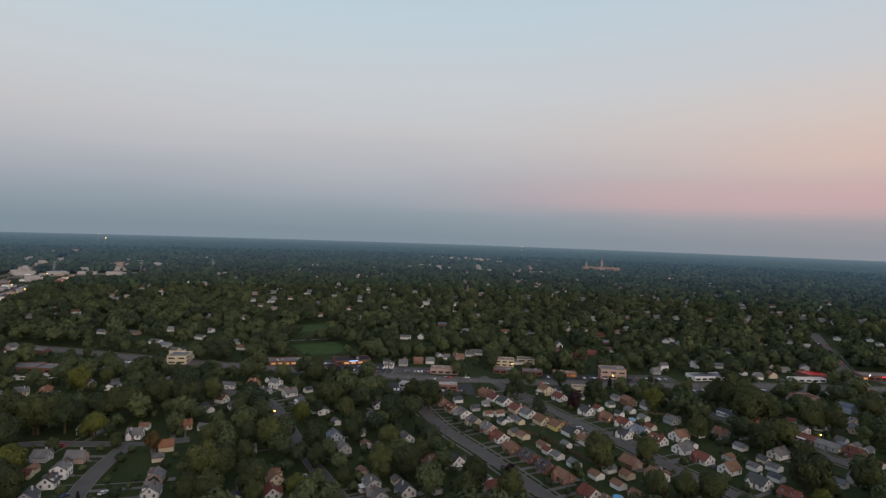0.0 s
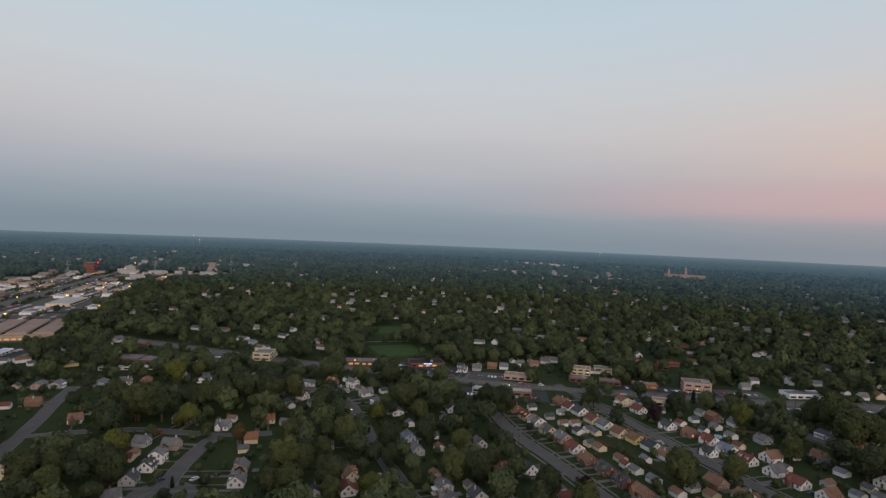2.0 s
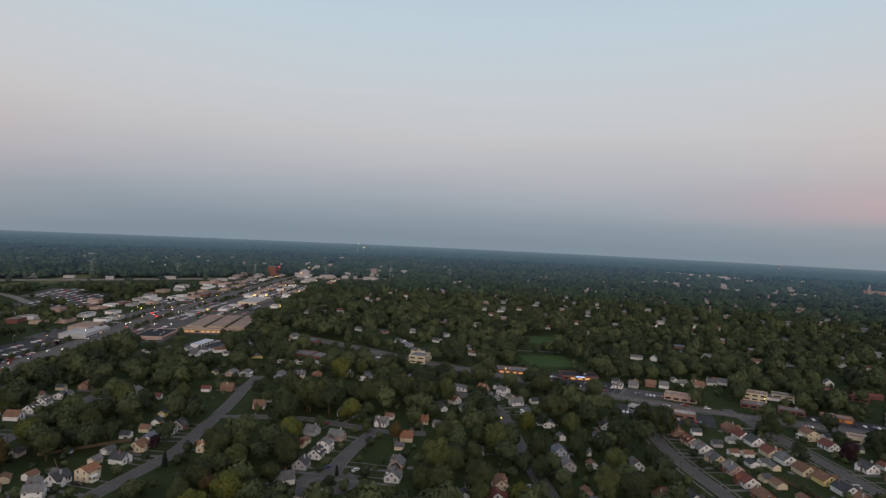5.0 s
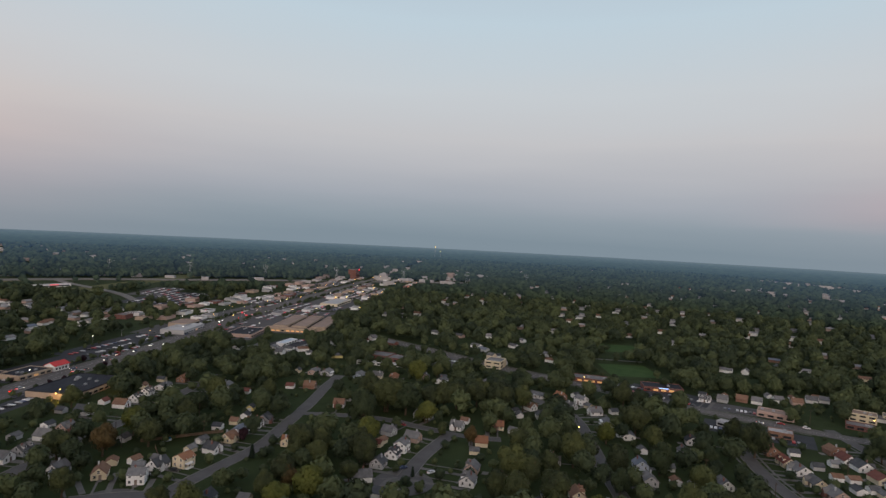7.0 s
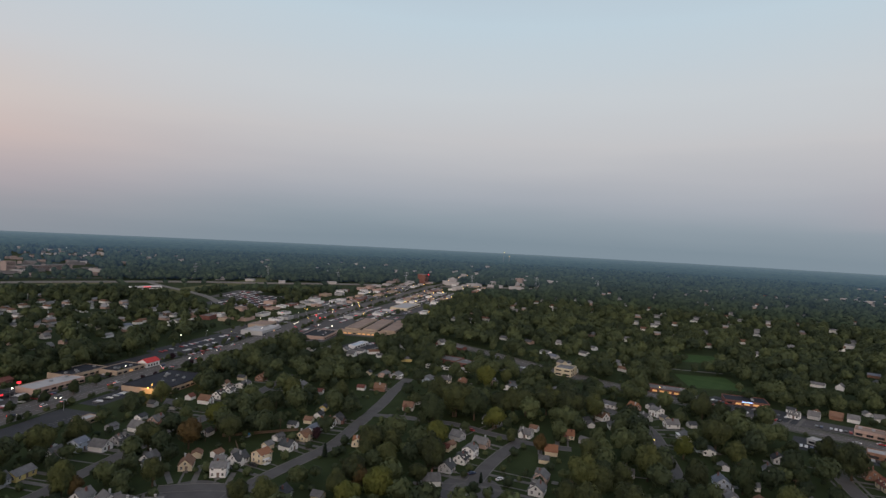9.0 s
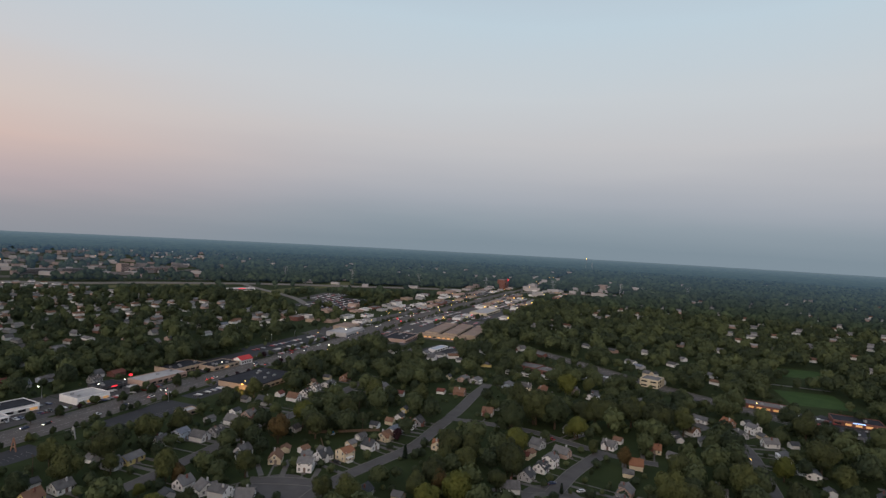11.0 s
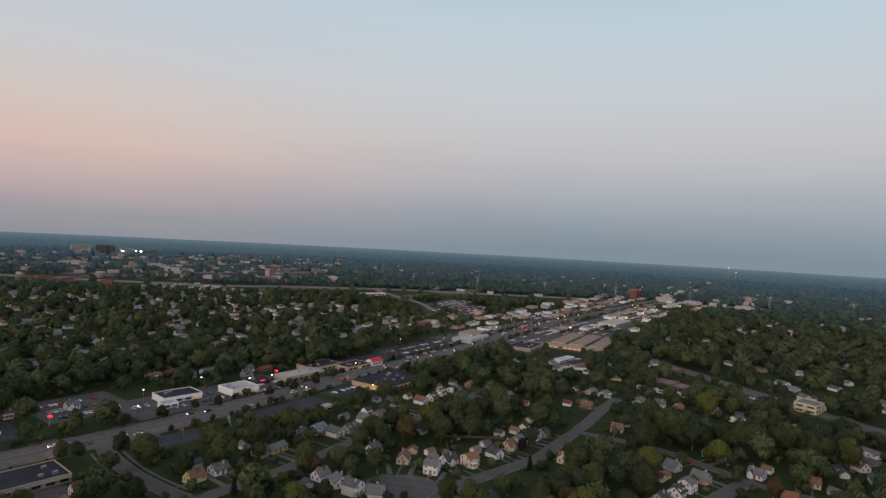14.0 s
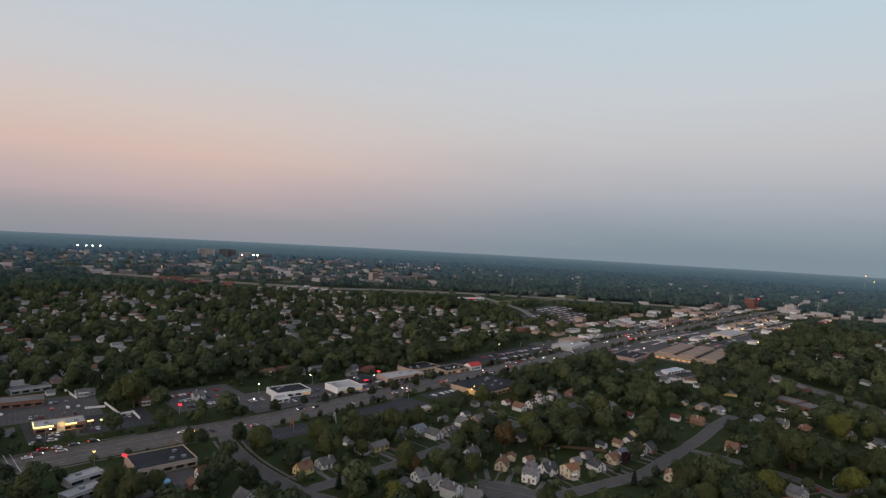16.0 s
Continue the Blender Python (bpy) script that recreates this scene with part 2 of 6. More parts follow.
WOODS = surface("mixed_woods_leaves", (0.032, 0.046, 0.027), (0.09, 0.112, 0.05), 40, 0.8, fine=8, per_island=0.22, detail=2, tint=0.8, gloss=0.1)
# muted wall tones: distance haze is put into these base colours
HAZED_WALLS = [surface("hazed_pale_wall", (0.38, 0.36, 0.355), (0.5, 0.48, 0.47), 9, 0.85), surface("hazed_beige_wall", (0.28, 0.225, 0.21), (0.38, 0.32, 0.3), 9, 0.85),
             surface("hazed_grey_wall", (0.13, 0.13, 0.14), (0.2, 0.2, 0.21), 9, 0.85)]
LAMP_AMBER = glowing("amber_lamp", (1.0, 0.55, 0.1), 9)
LAMP_WHITE = glowing("white_lamp", (1.0, 0.93, 0.72), 9)
LAMP_RED = glowing("red_sign_light", (1.0, 0.03, 0.05), 1.6)
SHOP_LIGHT = glowing("lit_shopfront", (1.0, 0.55, 0.22), 0.3)
MENU_LIGHT = glowing("lit_fascia", (1.0, 0.85, 0.34), 1.5)
BLUE_LIGHT = glowing("blue_sign_light", (0.35, 0.55, 1.0), 1.5)
# emission that stands in for amber floodlight on a shop front
ORANGE_GLOW = glowing("painted_amber_floodlight", (0.55, 0.2, 0.04), 0.25)

# ---- helpers for building ----


def thing(name, m, label="", category="", group="", kind=""):
    ob = new(name)
    ob.empty_display_size = 0.5
    ob.matrix_basis = m
    return tagged(ob, label, category, group, kind)


def add_box(bm, x0, y0, z0, x1, y1, z1, rot=0.0, about=(0, 0)):
    m = Matrix.LocRotScale(((x0 + x1) / 2, (y0 + y1) / 2, (z0 + z1) / 2), None, (x1 - x0, y1 - y0, z1 - z0))
    if rot:
        m = Matrix.Translation((*about, 0)) @ Matrix.Rotation(rot, 4, "Z") @ Matrix.Translation((-about[0], -about[1], 0)) @ m
    bmesh.ops.create_cube(bm, size=1, matrix=m)


def add_tube(bm, x, y, z0, z1, r0, r1=None, n=8, m=None):
    r1 = r0 if r1 is None else r1
    t = Matrix.Translation((x, y, (z0 + z1) / 2))
    bmesh.ops.create_cone(bm, cap_ends=True, segments=n, radius1=r0, radius2=r1, depth=z1 - z0, matrix=(m @ t if m else t))


def mesh_of(name, bm, material):
    me = bpy.data.meshes.new(name)
    bm.to_mesh(me)
    bm.free()
    me.materials.append(material)
    return me


def part(name, bm, material, parent, label=""):
    me = bm if isinstance(bm, bpy.types.Mesh) else mesh_of(name, bm, material)
    ob = new(name, me)
    ob.parent = parent
    if label:
        tagged(ob, label)
    return ob


def boxes(*rows):
    bm = bmesh.new()
    for r in rows:
        add_box(bm, *r)
    return bm


def sheet(name, verts, faces, material):
    me = bpy.data.meshes.new(name)
    me.from_pydata(verts, [], faces)
    me.materials.append(material)
    me.update()
    return me


# ---- plan of the streets (x, y): centre lines, drawn in units of K metres ----
K = 1.31
STREETS = {
    "street_west": ([(-11, 300), (2, 265), (21, 231), (38, 198), (60, 155)], 7.8),
    "street_middle": ([(28, 362), (42, 333), (65, 285), (95, 225), (112, 195), (135, 150)], 7.8),
    "street_east": ([(125, 352), (150, 285), (170, 239), (190, 200), (210, 160)], 7.8),
    "street_bend": ([(-118, 312), (-96, 302), (-83, 287), (-70, 262), (-52, 226), (-32, 190), (-10, 150)], 7.4),
    "street_cul_de_sac": ([(-126, 231), (-122, 201), (-116, 178)], 7.8),
    "street_cross": ([(-202, 208), (-179, 221), (-160, 228), (-142, 229), (-118, 232), (-104, 238)], 6.6),
    "street_hill": ([(-236, 280), (-223, 252), (-209, 226), (-193, 192), (-182, 168), (-178, 148), (-172, 118), (-160, 95)], 7.8),
    "street_side": ([(-270, 8), (-250, 12), (-228, 19), (-204, 31), (-188, 44)], 7.8),
    "street_long": ([(-292, 232), (-280, 209), (-259, 168), (-235, 111), (-215, 70), (-206, 47), (-201, 34)], 7.4),
    "street_court": ([(-192, 97), (-184, 107), (-172, 118)], 7.4),
    "road_main": ([(-205, -160), (-248, -64), (-262, -30), (-284, 30), (-306, 75), (-332, 127), (-358, 180), (-380, 232), (-405, 282),
                   (-468, 396), (-522, 515), (-614, 720), (-718, 955), (-852, 1235), (-1102, 1740), (-1420, 2400)], 24.0),
    "road_north": ([(-330, 410), (-240, 392), (-170, 375), (-95, 364), (-40, 356), (20, 352), (80, 352), (140, 354), (200, 362), (272, 364), (340, 366), (430, 372)], 13.0),
    "road_east": ([(205, 235), (237, 299), (272, 363), (314, 448), (390, 592)], 13.0),
}


def smooth_line(pts, step=6.0):
    """Catmull-Rom through the plan's points."""
    p = [np.array(q, float) for q in pts]
    p = [2 * p[0] - p[1]] + p + [2 * p[-1] - p[-2]]
    out = []
    for i in range(1, len(p) - 2):
        n = max(2, int(np.linalg.norm(p[i + 1] - p[i]) / step))
        for k in range(n):
            t = k / n
            out.append(0.5 * (2 * p[i] + (p[i + 1] - p[i - 1]) * t + (2 * p[i - 1] - 5 * p[i] + 4 * p[i + 1] - p[i + 2]) * t * t
                              + (3 * p[i] - p[i - 1] - 3 * p[i + 1] + p[i + 2]) * t ** 3))
    out.append(p[-2])
    return np.array(out)


LINES = {k: (smooth_line([(K * x, K * y) for x, y in v[0]]), v[1]) for k, v in STREETS.items()}
SEG_A = np.vstack([l[:-1] for l, w in LINES.values()])
SEG_B = np.vstack([l[1:] for l, w in LINES.values()])
SEG_W = np.concatenate([np.full(len(l) - 1, w) for l, w in LINES.values()])


def road_gap(pts):
    """For points (n, 2): distance to the nearest road's edge, and the nearest point on its centre line."""
    pts = np.atleast_2d(np.asarray(pts, float))
    d = SEG_B - SEG_A
    ll = (d ** 2).sum(1)
    if len(pts) == 1:
        t = np.clip(((pts - SEG_A) * d).sum(1) / ll, 0, 1)
        q = SEG_A + t[:, None] * d
        g = np.hypot(*(pts - q).T) - SEG_W / 2
        i = int(np.argmin(g))
        return g[i:i + 1], q[i:i + 1]
    best, where = np.full(len(pts), 1e9), np.zeros((len(pts), 2))
    for i in range(len(SEG_A)):
        t = np.clip(((pts - SEG_A[i]) @ d[i]) / ll[i], 0, 1)
        q = SEG_A[i] + t[:, None] * d[i]
        g = np.hypot(*(pts - q).T) - SEG_W[i] / 2
        hit = g < best
        best[hit], where[hit] = g[hit], q[hit]
    return best, where


def strip(name, line, o0, o1, z0, z1, material):
    """A slab along a line between two side offsets, from z0 up to z1."""
    d = np.gradient(line, axis=0)
    nrm = np.stack([-d[:, 1], d[:, 0]], 1) / np.hypot(*d.T)[:, None]
    a, b = line + nrm * o0, line + nrm * o1
    n = len(line)
    v = [(*p, z1) for p in a] + [(*p, z1) for p in b] + [(*p, z0) for p in a] + [(*p, z0) for p in b]
    f = []
    for i in range(n - 1):
        f += [(i, i + 1, n + i + 1, n + i), (i, 2 * n + i, 2 * n + i + 1, i + 1), (n + i, n + i + 1, 3 * n + i + 1, 3 * n + i)]
    me = sheet(name, v, [tuple(reversed(q)) for q in f], material)
    bm = bmesh.new()
    bm.from_mesh(me)
    bmesh.ops.recalc_face_normals(bm, faces=bm.faces)
    bm.to_mesh(me)
    bm.free()
    return me


# ---- ground to the horizon ----
def disc(name, r0, r1, material, z, rings, n=180, wobble=0.0, rise=0.0):
    v, f = [], []
    for i in range(rings + 1):
        r = r0 + (r1 - r0) * (i / rings) ** 1.5
        for k in range(n):
            a = 2 * math.pi * k / n
            x, y = r * math.cos(a), r * math.sin(a)
            v.append((x, y, z + rise * ((r - r0) / (r1 - r0)) ** 1.5 + wobble * noise.noise((x / 90, y / 90, 0)) + wobble * noise.noise((x / 35, y / 35, 3))))
    for i in range(rings):
        for k in range(n):
            f.append((i * n + k, i * n + (k + 1) % n, (i + 1) * n + (k + 1) % n, (i + 1) * n + k))
    return new(name, sheet(name, v, f, material))


tagged(disc("ground", 0.01, 4940, GRASS, 0.0, 40), "dark green lawn and earth reaching the horizon", "ground", kind="structure")

# ---- roads, kerbs and sidewalks ----
for key, (line, width) in LINES.items():
    big = key.startswith("road")
    h = width / 2
    z_road = {"road_main": 0.062, "road_north": 0.058, "road_east": 0.054}.get(key, 0.024 + 0.0025 * list(LINES).index(key))
    tagged(new("road", strip("road", line, -h, h, -0.2, z_road, ROAD_M if big else STREET_M)),
           "wide worn asphalt main road" if big else "pale grey concrete residential street", "road", kind="structure")
    near = line[np.hypot(*line.T) < K * 620]
    if len(near) < 3:
        continue
    clear = np.array([min([np.min(np.hypot(*(LINES[k][0] - p).T)) - LINES[k][1] / 2 for k in LINES if k != key]) for p in near])
    for side in (-1, 1):
        # stop kerbs and sidewalks where another street joins
        for name, o0, o1, z1, gap, mat_ in (("kerb", h, h + 0.35, 0.17, 1.5, CONCRETE), ("pavement", h + 2.2, h + 3.5, 0.06, 3.0, PATHS)):
            if name == "pavement" and key in ("street_cul_de_sac", "street_cross", "street_bend", "street_hill", "street_court", "street_long"):
                continue
            run = []
            for i, p in enumerate(near):
                if clear[i] > gap + (o1 - h):
                    run.append(p)
                if (clear[i] <= gap + (o1 - h) or i == len(near) - 1) and run:
                    if len(run) > 2:
                        tagged(new(name, strip(name, np.array(run), side * o0, side * o1, -0.1, z1, mat_)),
                               "concrete kerb beside the road" if name == "kerb" else "pale concrete sidewalk along the street", name, kind="structure")
                    run = []
# planted verges between the main road and the lots
mr_line = LINES["road_main"][0]
verge = mr_line[(mr_line[:, 1] > K * -25) & (mr_line[:, 1] < K * 300)]
VERGE_SPOTS = []
for side, o0, o1 in ((-1, 12.5, 17.5), (1, 12.4, 15.5)):
    clear = np.array([min([np.min(np.hypot(*(LINES[k][0] - p).T)) - LINES[k][1] / 2 for k in LINES if k != "road_main"]) for p in verge])
    run = []
    for i, p in enumerate(verge):
        gate = clear[i] < 19 or (i % 9) == 8
        if not gate:
            run.append(p)
        if (gate or i == len(verge) - 1) and run:
            if len(run) > 2:
                tagged(new("verge", strip("verge", np.array(run), side * o0, side * o1, -0.1, 0.13, GRASS)), "dark grass verge between the main road and the lots", "verge", kind="structure")
                d = run[-1] - run[0]
                n = np.array((-d[1], d[0])) / np.linalg.norm(d)
                VERGE_SPOTS += [run[k] + n * side * (o0 + o1) / 2 for k in range(1, len(run) - 1, 2)]
            run = []
# lane markings of the main roads
for key, rows in (("road_main", (-3.6, 3.6, -7.2, 7.2)), ("road_north", (-1.8, 1.8)), ("road_east", (-1.8, 1.8))):
    line, width = LINES[key]
    near = line[np.hypot(*line.T) < K * 560]
    z = {"road_main": 0.067, "road_north": 0.063, "road_east": 0.059}[key]
    for o in rows:
        bm = bmesh.new()
        for i in range(0, len(near) - 1):
            a, b = near[i], near[i] + (near[i + 1] - near[i]) * (0.5 if abs(o) > 4 else 1.0)
            d = (b - a) / np.linalg.norm(b - a)
            q = np.array([-d[1], d[0]])
            vs = [bm.verts.new((*(a + q * (o + s)), z)) for s in (-0.08, 0.08)] + [bm.verts.new((*(b + q * (o + s)), z)) for s in (0.08, -0.08)]
            bm.faces.new(vs)
        tagged(new("road_marking", mesh_of("road_marking", bm, PAINT)), "worn painted lane line", "road marking", kind="structure")
# turning circle with its planted island
bm = bmesh.new()
add_tube(bm, 0, 0, -0.2, 0.056, 14.5, n=40)
bulb = tagged(new("road", mesh_of("road", bm, STREET_M)), "pale concrete turning circle of the cul-de-sac", "road", kind="structure")
bulb.location = (K * -114, K * 174, 0)
bm = bmesh.new()
add_tube(bm, 0, 0, 0, 0.2, 4.2, 4.0, n=24)
isle = tagged(new("traffic_island", mesh_of("traffic_island", bm, GRASS)), "round planted island in the turning circle", "island", kind="structure")
isle.location = (K * -113, K * 173, 0)
bm = bmesh.new()
add_tube(bm, 0, 0, -0.2, 0.057, 15, n=40)
court = tagged(new("road", mesh_of("road", bm, STREET_M)), "grey concrete court at the end of a street", "road", kind="structure")
court.location = (K * -180, K * 103, 0)

# parking lots and other flat ground: x, y, length, depth, turn, material
LOTS = [(-294, -46, 50, 28, 110, "d"), (-318, 45, 55, 44, 112, "a"), (-338, 100, 60, 46, 113, "a"), (-290, 92, 46, 20, 114, "d"),
        (-266, 30, 34, 22, 112, "d"), (-370, 178, 70, 50, 113, "d"), (-408, 246, 90, 52, 114, "d"), (-446, 330, 90, 70, 118, "a"),
        (-398, 335, 60, 44, 118, "a"), (-328, 326, 60, 34, 108, "d"), (-420, 420, 150, 80, 119, "a"), (-500, 460, 150, 60, 112, "a"),
        (-485, 560, 140, 70, 113, "a"), (-570, 560, 170, 70, 112, "a"), (-560, 700, 200, 80, 113, "a"), (-660, 760, 200, 90, 113, "a"),
        (-226, -20, 36, 34, 110, "a"), (-320, -78, 60, 40, 105, "a"), (-330, 0, 40, 40, 112, "a"),
        (-640, 440, 130, 80, 120, "d"), (-716, 468, 100, 44, 125, "a"), (-316, 133, 34, 18, 115, "d"),
        (-206, 366, 40, 34, 14, "a"), (-110, 374, 70, 16, 14, "d"), (-55, 376, 52, 30, -10, "d"), (-4, 330, 50, 22, 2, "d"), (100, 362, 66, 26, 2, "d"),
        (-10, 372, 40, 18, 2, "a"), (180, 352, 60, 22, 8, "a"), (230, 352, 60, 24, 8, "a"), (300, 345, 44, 40, 0, "a"), (320, 395, 44, 36, 0, "a"), (140, 372, 30, 16, 4, "a")]
LOTS = [(K * x, K * y, K * lx, K * ly, turn, tone) for x, y, lx, ly, turn, tone in LOTS]
for x, y, lx, ly, turn, tone in LOTS:
    ob = new("parking_lot", mesh_of("parking_lot", boxes((-lx / 2, -ly / 2, -0.1, lx / 2, ly / 2, 0.02)), DARK_LOT if tone == "d" else ASPHALT))
    ob.matrix_basis = pose(x, y, 0.0, 0, 0, turn)
    ob.location.z = 0.0008 * (LOTS.index((x, y, lx, ly, turn, tone)) % 12)
    tagged(ob, "dark asphalt parking lot" if tone == "d" else "worn grey asphalt parking lot", "parking lot", kind="structure")
    if lx * ly < 7000 and math.hypot(x, y) < K * 400:
        bm = bmesh.new()
        for r in range(1, int(ly / 17) + 1):
            yy = -ly / 2 + r * 15 - 8
            for i in range(int(lx / 2.8) - 2):
                xx = -lx / 2 + 4 + i * 2.8
                add_box(bm, xx - 0.06, yy - 2.6, 0.02, xx + 0.06, yy + 2.6, 0.026)
        if len(bm.verts):
            mk = tagged(new("bay_marking", mesh_of("bay_marking", bm, BAY_PAINT)), "white painted parking bay lines", "road marking", kind="structure")
            mk.matrix_basis = ob.matrix_basis
# sports field, meadow strips along the far highway
for name, x, y, lx, ly, turn, mat_, words in (
        ("sports_field", -90, 433, 36, 40, 30, TURF, "green mown sports field"),
        ("sports_field", -120, 520, 40, 36, 30, TURF, "green mown field behind trees"),
        ("meadow", -842, 520, 330, 40, 118, MEADOW, "dry grass strip beside the highway"),
        ("meadow", -926, 310, 240, 34, 96, MEADOW, "dry grass strip beside the highway")):
    ob = tagged(new(name, mesh_of(name, boxes((-K * lx / 2, -K * ly / 2, -0.1, K * lx / 2, K * ly / 2, 0.03)), mat_)), words, "field", kind="structure")
    ob.matrix_basis = pose(K * x, K * y, 0, 0, 0, turn)
ob = tagged(new("running_path", mesh_of("running_path", boxes((-38, -1.5, -0.1, 38, 1.5, 0.04)), CONCRETE)), "pale path across the sports ground", "path", kind="structure")
ob.matrix_basis = pose(K * -115, K * 461, 0, 0, 0, 24)
hw = smooth_line([(K * x, K * y) for x, y in ((-1200, -190), (-1090, -20), (-1010, 120), (-974, 206), (-966, 296), (-948, 365), (-925, 450), (-888, 530), (-836, 615), (-787, 711), (-690, 860), (-560, 1050))], 30)
for o in (-11, 11):
    tagged(new("road", strip("road", hw, o - 6, o + 6, -0.5, 1.2, CONCRETE)), "pale carriageway of a distant highway", "road", kind="structure")
ramp = smooth_line([(K * x, K * y) for x, y in ((-640, 390), (-700, 410), (-760, 420), (-860, 428), (-930, 440))], 20)
tagged(new("road", strip("road", ramp, -6, 6, -0.5, 0.9, CONCRETE)), "pale ramp road leading to the highway", "road", kind="structure")

# ---- layout of houses and trees ----
# houses: x, y, wall colour, roof colour, style
HOUSES_A = [
    (59, 188, 7, 2, 0), (54, 196, 0, 3, 0), (48, 210, 4, 2, 0), (43, 218, 3, 1, 0), (38, 228, 3, 1, 0), (32, 237, 4, 2, 0),
    (28, 249, 0, 3, 0), (24, 260, 7, 0, 0), (18, 269, 1, 0, 0), (13, 281, 0, 0, 0), (8, 288, 1, 3, 0), (2, 299, 4, 2, 0),
]
HOUSES_B_WEST = [
    (66, 249, 0, 2, 0), (62, 259, 0, 1, 0), (57, 267, 5, 2, 0), (51, 274, 1, 2, 0), (46, 284, 0, 0, 0), (41, 291, 1, 3, 0),
    (36, 303, 0, 1, 0), (31, 309, 0, 3, 0), (27, 319, 4, 2, 0), (78, 225, 4, 2, 0), (84, 213, 0, 2, 0),
]
HOUSES_B_EAST = [
    (62, 326, 1, 2, 2), (68, 315, 0, 3, 0), (77, 291, 0, 1, 0), (85, 282, 4, 2, 0), (91, 274, 0, 3, 0), (95, 263, 0, 4, 0),
    (99, 252, 0, 3, 0), (106, 242, 0, 0, 3), (110, 232, 0, 3, 0), (116, 222, 0, 2, 3), (121, 210, 0, 1, 0), (127, 200, 3, 3, 0),
    (130, 195, 3, 3, 0),
]
GARAGES = [
    (39, 253, 1, 2, 4), (46, 242, 1, 2, 4), (50, 231, 0, 0, 4), (55, 223, 0, 0, 4), (61, 213, 0, 2, 4), (67, 205, 0, 2, 4),
    (73, 214, 1, 2, 4), (71, 197, 7, 2, 4), (32, 272, 0, 1, 4), (101, 319, 0, 0, 4), (101, 296, 0, 0, 4), (104, 284, 0, 0, 4),
    (110, 285, 0, 0, 4), (131, 216, 0, 1, 4), (128, 226, 0, 0, 4), (136, 226, 0, 0, 4),
]
HOUSES_C = [
    (111, 258, 0, 2, 3), (112, 248, 0, 0, 4), (133, 263, 2, 2, 0), (134, 248, 0, 0, 4), (146, 240, 0, 0, 3), (137, 252, 6, 0, 0),
    (160, 287, 4, 5, 1), (153, 296, 6, 1, 1), (146, 303, 4, 2, 1), (172, 261, 3, 3, 1), (176, 252, 2, 0, 1), (181, 243, 3, 3, 0),
    (182, 232, 0, 3, 4), (163, 216, 2, 0, 0), (225, 310, 6, 4, 2), (150, 237, 0, 2, 1),
]
HOUSES_C_EAST = [
    (113, 304, 0, 0, 0), (104, 309, 4, 2, 2), (123, 316, 2, 0, 0), (86, 258, 0, 1, 0), (117, 281, 2, 0, 0), (205, 277, 1, 0, 1),
    (190, 280, 0, 0, 1), (218, 279, 2, 0, 0), (187, 260, 6, 0, 4),
]
HOUSES_N = [
    (-33, 378, 0, 0, 0), (-24, 385, 2, 0, 0), (-14, 394, 4, 2, 0), (-6, 395, 0, 0, 0), (5, 408, 0, 0, 0), (15, 410, 7, 2, 0),
    (23, 423, 0, 0, 0), (30, 428, 0, 0, 0), (148, 386, 2, 0, 0), (158, 399, 0, 0, 2), (186, 409, 0, 0, 2), (202, 411, 0, 0, 1),
    (215, 381, 0, 0, 0), (227, 386, 1, 2, 3), (264, 408, 0, 0, 2), (246, 405, 2, 0, 1),
]
HOUSES_D = [
    (-117, 318, 0, 0, 1), (-105, 323, 4, 5, 0), (-92, 321, 0, 0, 2), (-94, 308, 2, 0, 0), (-80, 306, 0, 0, 3), (-111, 291, 0, 2, 0),
    (-101, 281, 0, 0, 0), (-69, 292, 0, 0, 1), (-57, 279, 0, 4, 1), (-47, 263, 0, 0, 4), (-44, 244, 6, 4, 0), (-38, 230, 2, 0, 0),
    (-103, 250, 2, 0, 4), (-30, 290, 0, 1, 0), (-31, 272, 2, 0, 0), (-76, 226, 2, 0, 0),
]
HOUSES_D_LOW = [
    (-57, 200, 1, 2, 0), (-55, 189, 0, 3, 0), (-22, 196, 2, 0, 2), (-36, 230, 2, 0, 0), (-10, 194, 0, 1, 0), (-19, 189, 2, 0, 0),
    (20, 198, 0, 3, 3), (8, 221, 0, 1, 0), (-2, 218, 2, 2, 0), (-13, 244, 0, 0, 0), (-78, 229, 2, 0, 0), (19, 206, 0, 0, 4),
    (-27, 209, 7, 2, 4),
]
HOUSES_E = [
    (-127, 238, 0, 0, 0), (-149, 243, 2, 0, 1), (-135, 212, 7, 0, 3), (-132, 199, 0, 0, 2), (-131, 191, 0, 1, 0), (-130, 180, 2, 1, 0),
    (-127, 166, 0, 0, 3), (-112, 160, 0, 1, 1), (-98, 198, 7, 0, 0), (-94, 187, 0, 0, 0), (-112, 251, 1, 5, 0), (-193, 230, 0, 2, 0),
    (-108, 226, 1, 5, 0), (-148, 212, 2, 0, 0),
]
HOUSES_F = [
    (-222, 197, 5, 1, 4), (-203, 189, 2, 1, 0), (-202, 182, 0, 5, 3), (-200, 172, 0, 4, 1), (-196, 163, 1, 2, 0), (-191, 151, 0, 1, 3),
    (-198, 146, 1, 0, 4), (-203, 155, 2, 0, 4), (-188, 136, 1, 5, 2), (-193, 129, 0, 1, 0), (-188, 118, 0, 0, 2), (-202, 113, 1, 2, 3),
    (-216, 106, 0, 0, 0), (-157, 122, 2, 1, 0), (-173, 175, 1, 5, 0),
]
